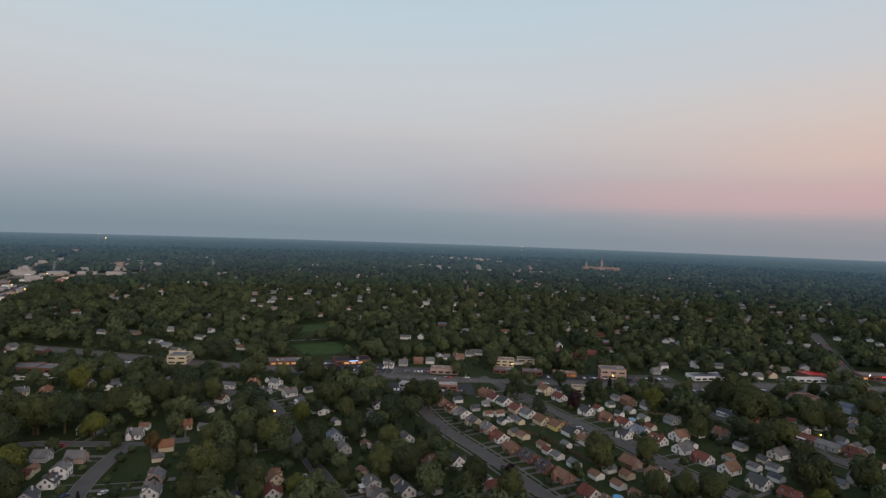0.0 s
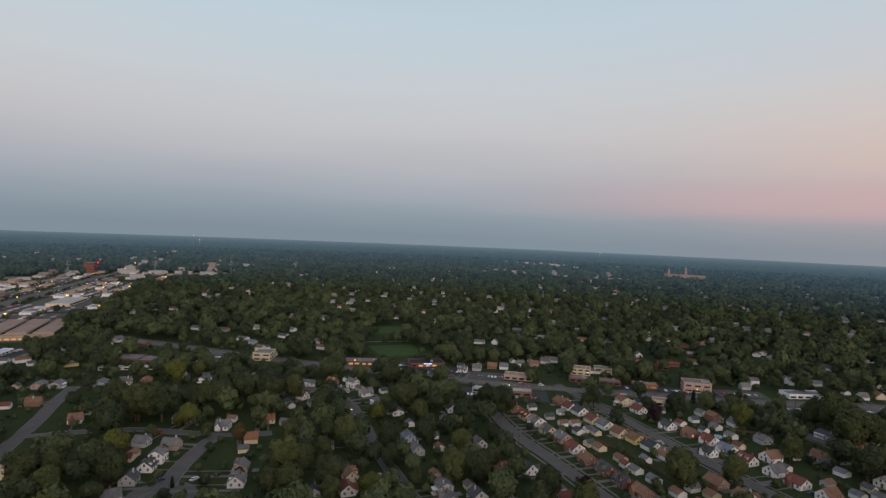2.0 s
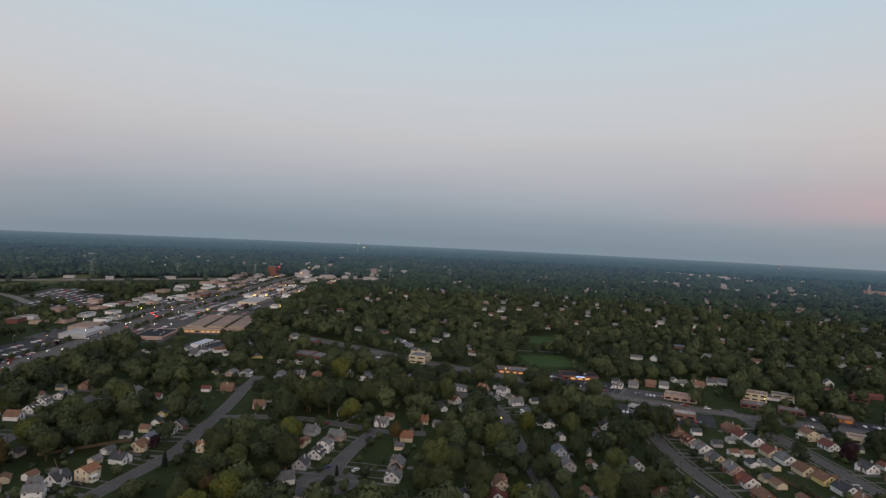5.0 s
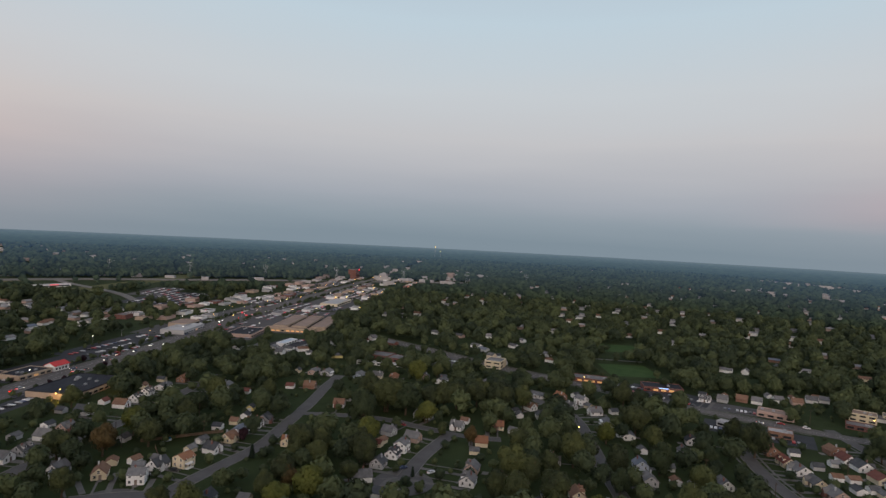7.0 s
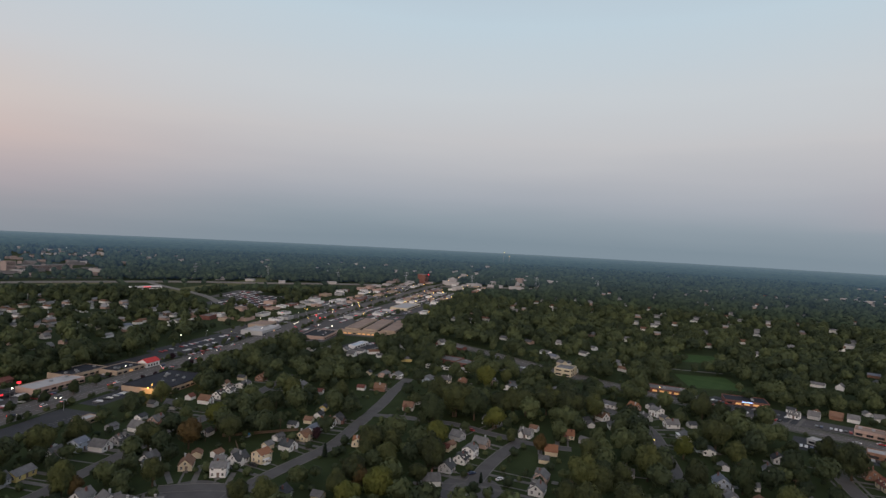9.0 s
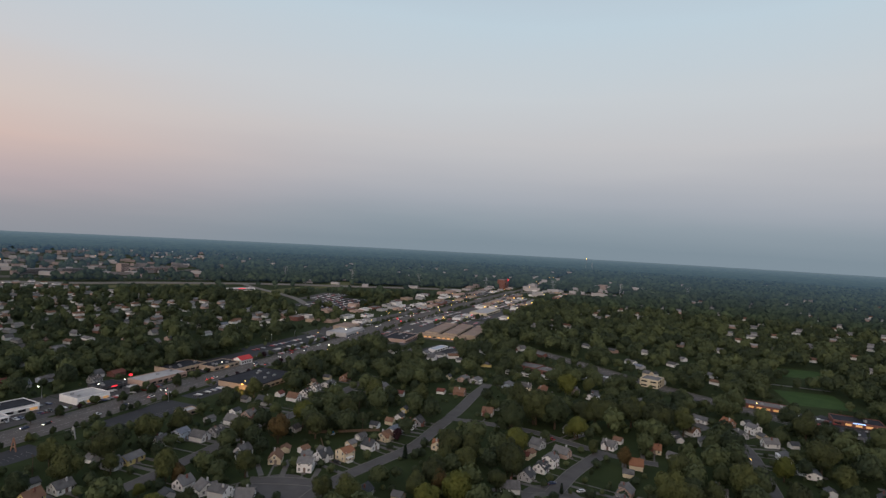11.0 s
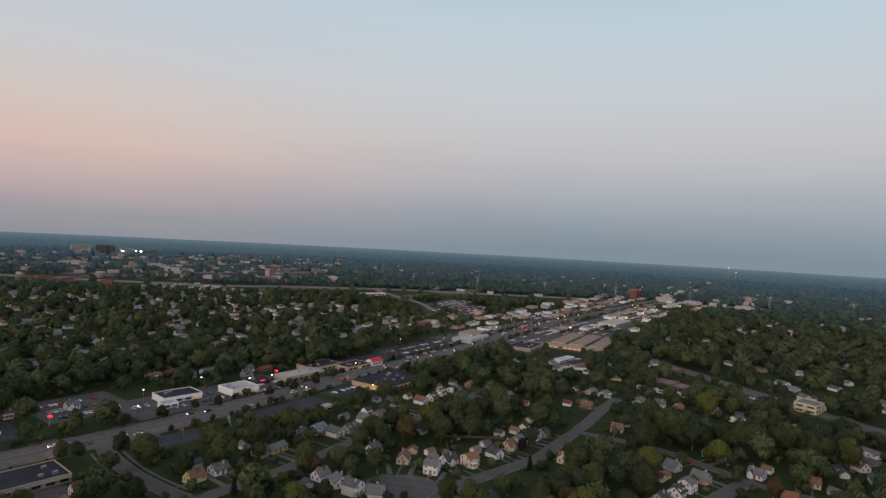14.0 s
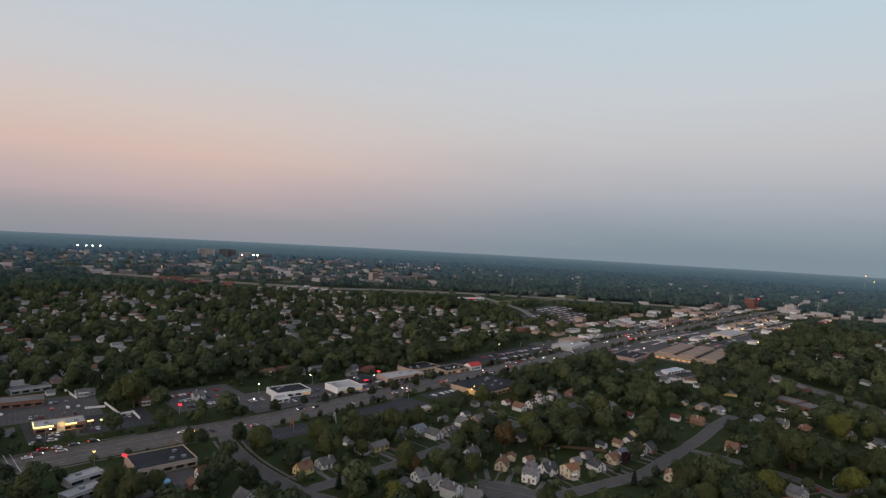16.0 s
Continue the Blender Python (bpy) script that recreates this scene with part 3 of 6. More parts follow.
HOUSES_H = [
    (-254, 119, 0, 0, 3), (-258, 129, 7, 0, 0), (-244, 107, 2, 0, 0), (-242, 99, 0, 0, 3), (-247, 93, 6, 4, 2), (-245, 84, 0, 0, 0),
    (-234, 70, 5, 0, 1), (-232, 63, 2, 0, 0), (-221, 45, 0, 0, 0), (-217, 36, 5, 2, 3), (-272, 161, 0, 2, 3), (-276, 171, 0, 1, 0),
    (-283, 181, 0, 0, 0), (-287, 193, 0, 0, 1), (-293, 209, 4, 2, 0),
]
HOUSES_H_EAST = [
    (-275, 145, 0, 1, 3), (-249, 186, 0, 0, 1), (-259, 212, 2, 0, 2), (-209, 103, 0, 4, 0), (-184, 83, 0, 0, 2), (-192, 81, 0, 0, 0),
    (-178, 89, 0, 0, 0), (-211, 68, 2, 0, 1), (-200, 77, 0, 0, 0), (-192, 82, 0, 0, 3), (-229, 137, 0, 0, 4), (-248, 192, 0, 0, 4),
    (-198, 14, 0, 0, 0), (-222, 2, 0, 3, 3), (-214, -2, 4, 2, 4),
]
HOUSES_MID = [
    (-251, 273, 7, 0, 1), (-244, 277, 2, 0, 1), (-224, 285, 6, 0, 1), (-214, 291, 1, 0, 3), (-205, 296, 4, 5, 1), (-190, 309, 7, 0, 0),
    (-177, 308, 0, 0, 1), (-229, 246, 4, 2, 3), (-155, 321, 0, 0, 1), (-251, 391, 7, 0, 1), (-240, 398, 7, 0, 1), (-297, 394, 0, 0, 3),
    (-184, 395, 1, 0, 2), (-170, 384, 0, 0, 0), (-272, 319, 5, 0, 1), (-303, 352, 2, 0, 2),
]
HOUSES_WEST = [
    (-371, 56, 2, 4, 0), (-377, 37, 4, 2, 1), (-383, 47, 3, 3, 1), (-380, 68, 6, 0, 1), (-377, 92, 0, 0, 0), (-375, 102, 3, 3, 1),
    (-364, 88, 2, 0, 0), (-327, -3, 0, 0, 0), (-323, -27, 4, 2, 1), (-345, -58, 2, 0, 1), (-348, -74, 0, 0, 4), (-285, -75, 2, 0, 4),
]
HOUSES_WOODS = [
    (156, 399, 0, 0, 0), (162, 404, 0, 2, 1), (161, 390, 0, 0, 1), (182, 400, 0, 0, 0), (198, 405, 2, 0, 1), (215, 382, 0, 0, 0),
    (227, 385, 0, 2, 3), (245, 403, 6, 0, 1), (259, 407, 0, 0, 2), (256, 397, 0, 3, 1), (203, 508, 0, 0, 1), (211, 516, 0, 2, 1),
    (209, 496, 2, 0, 1), (238, 467, 0, 0, 3), (324, 525, 2, 4, 1), (388, 553, 0, 0, 1), (419, 552, 0, 0, 1), (410, 527, 0, 0, 1),
    (219, 304, 0, 4, 2), (210, 286, 1, 0, 0), (189, 279, 2, 0, 0), (176, 274, 0, 0, 1), (182, 266, 3, 3, 1), (184, 260, 0, 0, 1),
    (-4, 400, 0, 0, 0), (5, 409, 0, 0, 0), (14, 413, 4, 2, 0), (23, 419, 0, 2, 0), (30, 431, 0, 0, 1), (99, 470, 0, 0, 3),
    (104, 476, 0, 0, 1), (173, 550, 7, 2, 1), (119, 443, 3, 3, 1), (127, 440, 3, 3, 1), (136, 457, 0, 2, 1), (46, 398, 7, 0, 1),
    (56, 402, 0, 0, 1), (-203, 420, 2, 4, 1), (-194, 424, 0, 0, 1), (-186, 387, 1, 0, 2), (-168, 383, 1, 2, 0), (-241, 397, 7, 0, 1),
    (-250, 392, 7, 0, 1), (-264, 396, 3, 2, 1), (-272, 388, 3, 0, 1), (-274, 462, 0, 0, 1), (-249, 463, 7, 0, 1), (-240, 460, 0, 0, 1),
    (-215, 430, 0, 0, 1), (-191, 453, 0, 0, 1), (-197, 484, 0, 0, 1), (-189, 488, 0, 0, 1), (-155, 321, 0, 0, 1), (-190, 311, 0, 2, 0),
    (-179, 308, 2, 0, 1), (-214, 292, 6, 6, 3), (-208, 298, 1, 3, 1), (-157, 440, 0, 0, 1), (-145, 419, 0, 2, 1), (-31, 386, 0, 0, 0),
    (-24, 388, 0, 0, 0), (-14, 400, 4, 2, 0), (-5, 402, 0, 0, 0), (-190, 490, 0, 0, 1), (-29, 483, 0, 0, 1), (-16, 486, 0, 0, 3),
]
HOUSES_COURT = [
    (-232, 246, 0, 1, 3), (-254, 275, 0, 0, 1), (-242, 277, 2, 0, 1), (-238, 246, 2, 0, 1), (-273, 320, 5, 0, 4), (-299, 395, 0, 0, 3),
    (-227, 288, 6, 0, 1), (-188, 311, 7, 2, 1), (-179, 310, 0, 0, 1), (-153, 243, 0, 1, 1), (-326, 308, 0, 0, 1), (-315, 313, 0, 0, 1),
    (-306, 319, 0, 2, 1), (-294, 313, 0, 0, 4),
]
# trees: x, y, crown radius, kind
TREES_A = [
    (-144, 196, 6.4, 1), (-134, 178, 5.9, 0), (-168, 238, 9.0, 0), (-183, 243, 7.8, 0), (-158, 240, 7.4, 2), (-154, 258, 5.6, 0),
    (-143, 237, 5.2, 1), (-130, 229, 2.5, 0), (-143, 266, 6.9, 0), (-136, 276, 7.0, 0), (-122, 274, 7.7, 0), (-114, 283, 6.3, 0),
    (-190, 299, 6.5, 1), (-186, 318, 4.5, 0), (-111, 224, 3.7, 5), (-84, 198, 6.4, 0), (-89, 224, 5.6, 0), (-75, 199, 5.7, 0),
    (-79, 180, 5.3, 0), (-72, 180, 5.9, 0), (-64, 187, 6.0, 0), (-67, 227, 6.0, 0), (-72, 213, 4.8, 0), (-63, 263, 4.8, 1),
]
TREES_B = [
    (-50, 231, 5.5, 0), (-45, 213, 4.6, 2), (-41, 268, 5.1, 0), (-36, 241, 5.6, 2), (-55, 283, 7.5, 0), (-70, 327, 6.8, 0),
    (-19, 230, 5.4, 0), (-20, 206, 5.8, 0), (-10, 206, 5.8, 0), (-6, 221, 4.2, 0), (-32, 198, 3.5, 0), (-45, 185, 4.5, 1),
    (-58, 180, 4.1, 0), (-19, 261, 3.8, 2), (-4, 289, 7.2, 0), (-13, 299, 5.6, 0), (14, 199, 5.6, 0), (10, 186, 5.1, 0),
    (26, 188, 5.4, 0), (12, 257, 1.9, 2), (28, 210, 2.5, 3), (45, 319, 5.0, 2), (40, 317, 3.3, 2), (72, 299, 4.4, 3),
]
TREES_C = [
    (87, 312, 5.3, 2), (66, 218, 6.8, 0), (86, 229, 5.1, 0), (110, 328, 2.8, 4), (104, 343, 2.2, 4), (76, 194, 5.3, 0),
    (114, 299, 5.9, 1), (122, 262, 5.7, 0), (87, 195, 5.0, 0), (96, 194, 5.5, 0), (159, 286, 9.4, 0), (158, 302, 8.4, 0),
    (154, 311, 7.1, 0), (166, 282, 6.7, 0), (139, 240, 6.9, 0), (152, 248, 6.6, 0), (134, 202, 7.6, 0), (140, 202, 4.7, 0),
    (157, 203, 6.4, 0), (133, 192, 3.7, 1), (223, 336, 4.1, 2), (248, 342, 3.4, 2), (256, 343, 3.9, 2), (224, 291, 7.5, 0),
]
TREES_D = [
    (181, 272, 6.7, 0), (191, 272, 6.8, 0), (-230, 140, 6.2, 1), (-228, 111, 5.8, 0), (-219, 123, 5.8, 5), (-215, 139, 5.9, 0),
    (-225, 163, 5.8, 0), (-217, 156, 4.5, 1), (-192, 167, 2.4, 3), (-174, 156, 1.7, 4), (-251, 199, 5.3, 0), (-224, 210, 5.7, 0),
    (-272, 184, 2.0, 4), (-288, 146, 5.0, 0), (-195, 97, 4.6, 0), (-145, 144, 5.3, 0), (-144, 135, 4.3, 0), (-133, 130, 4.9, 1),
    (-153, 112, 5.0, 0), (-161, 108, 4.2, 0), (-162, 170, 5.9, 0), (-157, 177, 5.5, 0), (-130, 141, 6.2, 1), (-138, 178, 5.7, 0),
]
TREES_E = [
    (-144, 195, 4.6, 1), (-130, 162, 4.0, 0), (-164, 212, 7.8, 2), (-169, 237, 7.2, 0), (-144, 236, 4.9, 1), (-128, 226, 2.4, 0),
    (-148, 261, 6.8, 0), (-135, 278, 6.4, 0), (-155, 160, 4.3, 0), (-148, 165, 4.7, 0), (-142, 144, 3.9, 5), (-114, 180, 1.1, 4),
    (-116, 204, 1.0, 2), (-161, 175, 2.0, 0), (-205, -49, 5.6, 0), (-216, -27, 4.6, 0), (-203, -20, 5.3, 0), (-210, -14, 4.0, 0),
    (-205, -28, 4.0, 0), (-228, -44, 2.2, 2), (-258, -5, 3.2, 0), (-317, -32, 7.9, 0), (-319, -39, 5.9, 0), (-240, 22, 5.6, 0),
]
TREES_F = [
    (-254, 15, 3.7, 2), (-210, 17, 3.4, 2), (-226, 47, 5.9, 0), (-246, 46, 4.7, 0), (-242, 62, 6.3, 0), (-226, 61, 3.5, 0),
    (-248, 80, 6.0, 0), (-254, 95, 5.1, 0), (-221, 33, 4.3, 2), (-209, 74, 5.2, 0), (-201, 63, 2.3, 1), (-201, 77, 3.0, 5),
    (-195, 56, 3.1, 2), (-200, 46, 1.8, 4), (-178, 60, 4.9, 1), (-177, 72, 4.2, 0), (-179, 55, 3.7, 0), (-290, 18, 2.4, 2),
    (-296, 33, 2.8, 2), (-303, 49, 2.5, 2), (-308, 61, 2.3, 2), (-315, 89, 2.7, 2), (-322, 105, 2.8, 2), (-331, 121, 3.2, 2),
]
TREES_G = [
    (-341, 136, 2.6, 2),
]

HOUSES = (HOUSES_A + HOUSES_B_WEST + HOUSES_B_EAST + GARAGES + HOUSES_C + HOUSES_C_EAST + HOUSES_N + HOUSES_D + HOUSES_D_LOW + HOUSES_E
          + HOUSES_F + HOUSES_H + HOUSES_H_EAST + HOUSES_MID + HOUSES_WEST + HOUSES_WOODS + HOUSES_COURT
          + [(-345, 291, 0, 0, 1), (-336, 300, 0, 0, 1), (-327, 306, 0, 2, 1), (-322, 317, 0, 0, 0), (-352, 300, 0, 0, 0), (-310, 300, 0, 0, 0)])
rng = random.Random(7)
npr = np.random.default_rng(11)


# ---- houses ----
def window_mesh(w, h, name, glass):
    """Frame with an upper and a lower sash set back in it."""
    bm = bmesh.new()
    add_box(bm, -w / 2, -0.06, 0, w / 2, 0.05, h)
    bmesh.ops.bisect_plane(bm, geom=bm.verts[:] + bm.edges[:] + bm.faces[:], plane_co=(0, 0, h / 2), plane_no=(0, 0, 1))
    bm.normal_update()
    front = [q for q in bm.faces if q.normal.y < -0.9]
    bmesh.ops.inset_individual(bm, faces=front, thickness=0.09, depth=-0.045)
    for q in front:
        q.material_index = 1
    me = mesh_of(name, bm, TRIM)
    me.materials.append(glass)
    return me


WIN = window_mesh(1.1, 1.35, "window", GLASS)
WIN_LIT = window_mesh(1.1, 1.35, "window", glowing("lit_room", (1.0, 0.6, 0.25), 0.6))


def put_window(parent, x, y, z, turn, lit=False):
    w = part("window", WIN_LIT if lit else WIN, None, parent)
    w.matrix_basis = pose(x, y, z, 0, 0, turn)
    return w


def gable_body(L, W, eave, rise):
    """Walls with gable ends; the ridge runs along x."""
    bm = bmesh.new()
    prof = [(-W / 2, 0), (W / 2, 0), (W / 2, eave), (0, eave + rise), (-W / 2, eave)]
    a = [bm.verts.new((-L / 2, y, z)) for y, z in prof]
    b = [bm.verts.new((L / 2, y, z)) for y, z in prof]
    bm.faces.new(a), bm.faces.new(b[::-1])
    for i in range(5):
        j = (i + 1) % 5
        bm.faces.new((a[j], a[i], b[i], b[j]))
    bmesh.ops.recalc_face_normals(bm, faces=bm.faces)
    return bm


def gable_roof(L, W, eave, rise, over=0.4, thick=0.2):
    bm = bmesh.new()
    s = rise / (W / 2)
    y = W / 2 + over
    prof = [(-y, eave - over * s + 0.03), (0, eave + rise + 0.03), (y, eave - over * s + 0.03), (y, eave - over * s + thick), (0, eave + rise + thick + 0.06), (-y, eave - over * s + thick)]
    x = L / 2 + over * 0.7
    a = [bm.verts.new((-x, q, z)) for q, z in prof]
    b = [bm.verts.new((x, q, z)) for q, z in prof]
    for c, rev in ((a, False), (b, True)):
        for quad in ((0, 1, 4, 5), (1, 2, 3, 4)):
            bm.faces.new([c[k] for k in (quad[::-1] if rev else quad)])
    for i in range(6):
        j = (i + 1) % 6
        bm.faces.new((a[j], a[i], b[i], b[j]))
    # ridge cap
    add_box(bm, -x, -0.12, eave + rise + thick - 0.02, x, 0.12, eave + rise + thick + 0.1)
    bmesh.ops.recalc_face_normals(bm, faces=bm.faces)
    return bm


def house(x, y, turn, wall, roof, style, detailed=True, grow=1.0):
    """One house; local -y is its street front."""
    L, W, eave, rise = [(7.8, 7.1, 2.7, 2.8), (11.0, 7.4, 2.7, 1.7), (8.0, 7.3, 4.7, 2.0), (8.6, 6.9, 2.8, 3.0), (5.6, 4.9, 2.3, 1.5)][style]
    L, W, rise = grow * L * rng.uniform(0.9, 1.06), grow * W * rng.uniform(0.9, 1.05), rise * rng.uniform(0.85, 1.04)
    spin = turn + (90 if style == 3 else 0)
    kind = ["one-and-a-half storey house", "low ranch house", "two-storey house", "gable-fronted house", "small detached garage"][style]
    h = thing("garage" if style == 4 else "house", pose(x, y, 0, 0, 0, spin), f"{kind} with {WALL_WORDS[wall]} and {ROOF_WORDS[roof]}",
              "garage" if style == 4 else "house", "garages behind the houses" if style == 4 else "houses of the suburb")
    part("wall", gable_body(L, W, eave, rise), WALLS[wall], h)
    part("roof", gable_roof(L, W, eave, rise), ROOFS[roof], h)
    if style == 4:
        bm = boxes((-L / 2 - 0.05, -1.3, 0, -L / 2 + 0.03, 1.3, 2.1), *[(-L / 2 - 0.08, -1.25, 0.1 + 0.5 * i, -L / 2 - 0.03, 1.25, 0.5 + 0.5 * i) for i in range(4)])
        part("garage_door", bm, TRIM, h)
        return h
    if not detailed:
        return h
    front = (-W / 2 - 0.03) if style != 3 else None
    # door and front windows
    if style == 3:
        d = part("door", boxes((-0.5, -0.05, 0.3, 0.5, 0.06, 2.4), (-0.6, -0.03, 0.25, -0.5, 0.08, 2.5), (0.5, -0.03, 0.25, 0.6, 0.08, 2.5), (-0.6, -0.03, 2.4, 0.6, 0.08, 2.5)), DOOR, h)
        d.matrix_basis = pose(-L / 2 - 0.04, -W * 0.1, 0, 0, 0, -90)
        part("stoop", boxes((-L / 2 - 1.6, -W * 0.1 - 1, 0, -L / 2, -W * 0.1 + 1, 0.28), (-L / 2 - 2.0, -W * 0.1 - 0.9, 0, -L / 2 - 1.6, -W * 0.1 + 0.9, 0.14)), CONCRETE, h)
    else:
        d = part("door", boxes((-0.5, -0.05, 0.3, 0.5, 0.06, 2.4), (-0.6, -0.03, 0.25, -0.5, 0.08, 2.5), (0.5, -0.03, 0.25, 0.6, 0.08, 2.5), (-0.6, -0.03, 2.4, 0.6, 0.08, 2.5)), DOOR, h)
        d.matrix_basis = pose(0.2, front, 0, 0, 0, 0)
        part("stoop", boxes((-0.9, front - 1.5, 0, 1.3, front, 0.28), (-0.8, front - 1.9, 0, 1.2, front - 1.5, 0.14)), CONCRETE, h)
    lit = rng.random() < 0.05
    for sx in (-1, 1):
        e = sx * (L / 2 + 0.03)
        t = 90 if sx > 0 else -90
        if style in (0, 3):
            put_window(h, e, 0, eave + 0.2, t)
        if not (style == 3 and sx < 0):
            put_window(h, e, -W * 0.25, 0.95, t, lit and sx > 0)
        put_window(h, e, W * 0.25, 0.95, t)
        if style == 2:
            put_window(h, e, -W * 0.25, 3.6, t)
            put_window(h, e, W * 0.25, 3.6, t)
    for sx in (-1, 1):
        put_window(h, sx * L * 0.32, -W / 2 - 0.03, 0.95, 0)
        if style == 2:
            put_window(h, sx * L * 0.32, -W / 2 - 0.03, 3.6, 0)
    if rng.random() < 0.75:
        cx, cy = L * rng.uniform(-0.3, 0.3), W * rng.choice((-0.18, 0.18))
        top = eave + rise + 0.7
        part("chimney", boxes((cx - 0.4, cy - 0.3, eave, cx + 0.4, cy + 0.3, top), (cx - 0.48, cy - 0.38, top, cx + 0.48, cy + 0.38, top + 0.12),
                              (cx - 0.15, cy - 0.15, top + 0.12, cx + 0.15, cy + 0.15, top + 0.4)), CHIM if rng.random() < 0.6 else WALLS[2], h)
    if style == 0 and rng.random() < 0.55:
        # gabled entry bay on the street front
        bay = part("entry_bay", gable_body(2.2, 2.6, 2.7, 1.9), WALLS[wall if rng.random() < 0.6 else 3], h)
        bay.matrix_basis = pose(-L * 0.22, -W / 2 - 0.2, 0, 0, 0, 90)
        br = part("roof", gable_roof(4.6, 2.6, 2.7, 1.9, 0.25, 0.16), ROOFS[roof], h)
        br.matrix_basis = pose(-L * 0.22, -W / 2 + 1.0, 0, 0, 0, 90)
    elif style == 0 and rng.random() < 0.6:
        for sx in (-1, 1):
            dm = part("dormer", gable_body(2.4, 1.5, 1.2, 0.7), WALLS[wall], h)
            dm.matrix_basis = pose(sx * L * 0.24, -W * 0.26, eave + 0.35 * rise, 0, 0, 90)
            dr = part("roof", gable_roof(2.5, 1.5, 1.2, 0.7, 0.2, 0.12), ROOFS[roof], dm)
            put_window(dm, -1.22, 0, 0.05, -90)
    if style in (2, 1) and rng.random() < 0.6:
        # covered porch
        part("porch", boxes((-L * 0.4, -W / 2 - 2.0, 0, L * 0.1, -W / 2, 0.3), (-L * 0.42, -W / 2 - 2.2, 2.5, L * 0.12, -W / 2 + 0.05, 2.7),
                            *[(px - 0.08, -W / 2 - 1.95, 0.3, px + 0.08, -W / 2 - 1.8, 2.5) for px in (-L * 0.38, -L * 0.15, L * 0.08)]), TRIM, h)
    return h


def facing(x, y):
    """The turn that points local -y at the nearest street."""
    _, q = road_gap([(x, y)])
    d = q[0] - np.array((x, y))
    return math.degrees(math.atan2(d[1], d[0])) + 90


BLOCK_TURN = -62.5
FIRST_EXTRA = HOUSES.index(HOUSES_WOODS[0])
placed = []
for i, (px, py, wall, roof, style) in enumerate(HOUSES):
    x, y = K * px, K * py
    turn = facing(x, y)
    if (px, py, wall, roof, style) in HOUSES_A + HOUSES_B_EAST + GARAGES + HOUSES_C:
        turn = BLOCK_TURN
    elif (px, py, wall, roof, style) in HOUSES_B_WEST:
        turn = BLOCK_TURN + 180
    if any(math.hypot(x - a, y - b) < (13 if i >= FIRST_EXTRA else 8.2) for a, b in placed) or road_gap([(x, y)])[0][0] < 4:
        continue
    placed.append((x, y))
    house(x, y, turn, wall, roof, style, math.hypot(x, y) < K * 380, 1.16 if turn in (BLOCK_TURN, BLOCK_TURN + 180) else 1.0)
    gap, q = road_gap([(x, y)])
    if style != 4 and 5 < gap[0] < 30:
        # front path and, for most, a drive beside the house
        d = q[0] - np.array((x, y))
        dist = np.linalg.norm(d)
        a = math.degrees(math.atan2(d[1], d[0]))
        ob = tagged(new("front_path", mesh_of("front_path", boxes((4.2, -0.5, -0.05, gap[0] - 0.1, 0.5, 0.064 + 0.002 * (i % 5))), PATHS)), "narrow pale concrete front path", "path", kind="structure")
        ob.matrix_basis = pose(x, y, 0, 0, 0, a)
        if rng.random() < 0.7:
            s = rng.choice((-1, 1)) * 6.2
            ob = tagged(new("driveway", mesh_of("driveway", boxes((-2.5, s - 1.3, -0.05, gap[0] - 0.05, s + 1.3, 0.075 + 0.002 * (i % 7))), PATHS)), "pale concrete driveway beside the house", "driveway", kind="structure")
            ob.matrix_basis = pose(x, y, 0, 0, 0, a)
NEAR_HOUSES = np.array(placed, float)
# patios and small sheds behind the houses
yard = random.Random(21)
shed_n = 0
for i, (px, py, wall, roof, style) in enumerate(HOUSES):
    x, y = K * px, K * py
    if style == 4 or not any(abs(x - a) + abs(y - b) < 0.1 for a, b in placed):
        continue
    _, q = road_gap([(x, y)])
    d = np.array((x, y)) - q[0]
    d /= np.linalg.norm(d)
    e = np.array((-d[1], d[0]))
    if yard.random() < 0.6:
        c = np.array((x, y)) + d * 6.6 + e * yard.uniform(-2, 2)
        ob = tagged(new("patio", mesh_of("patio", boxes((-1.8, -1.6, -0.05, 1.8, 1.6, 0.09)), CONCRETE)), "pale concrete patio behind the house", "patio", kind="structure")
        ob.matrix_basis = pose(c[0], c[1], 0, 0, 0, math.degrees(math.atan2(e[1], e[0])))
    c = np.array((x, y)) + d * yard.uniform(13, 16) + e * yard.uniform(-5, 5)
    if yard.random() < 0.75 and np.min(np.hypot(*(NEAR_HOUSES - c).T)) > 7.0 and road_gap([c])[0][0] > 6 and shed_n < 90:
        shed_n += 1
        house(c[0], c[1], math.degrees(math.atan2(e[1], e[0])) + yard.choice((0, 90)), yard.choice((0, 0, 0, 1, 2)), yard.choice((0, 0, 2, 1, 3)), 4)
        placed.append((c[0], c[1]))
NEAR_HOUSES = np.array(placed, float)

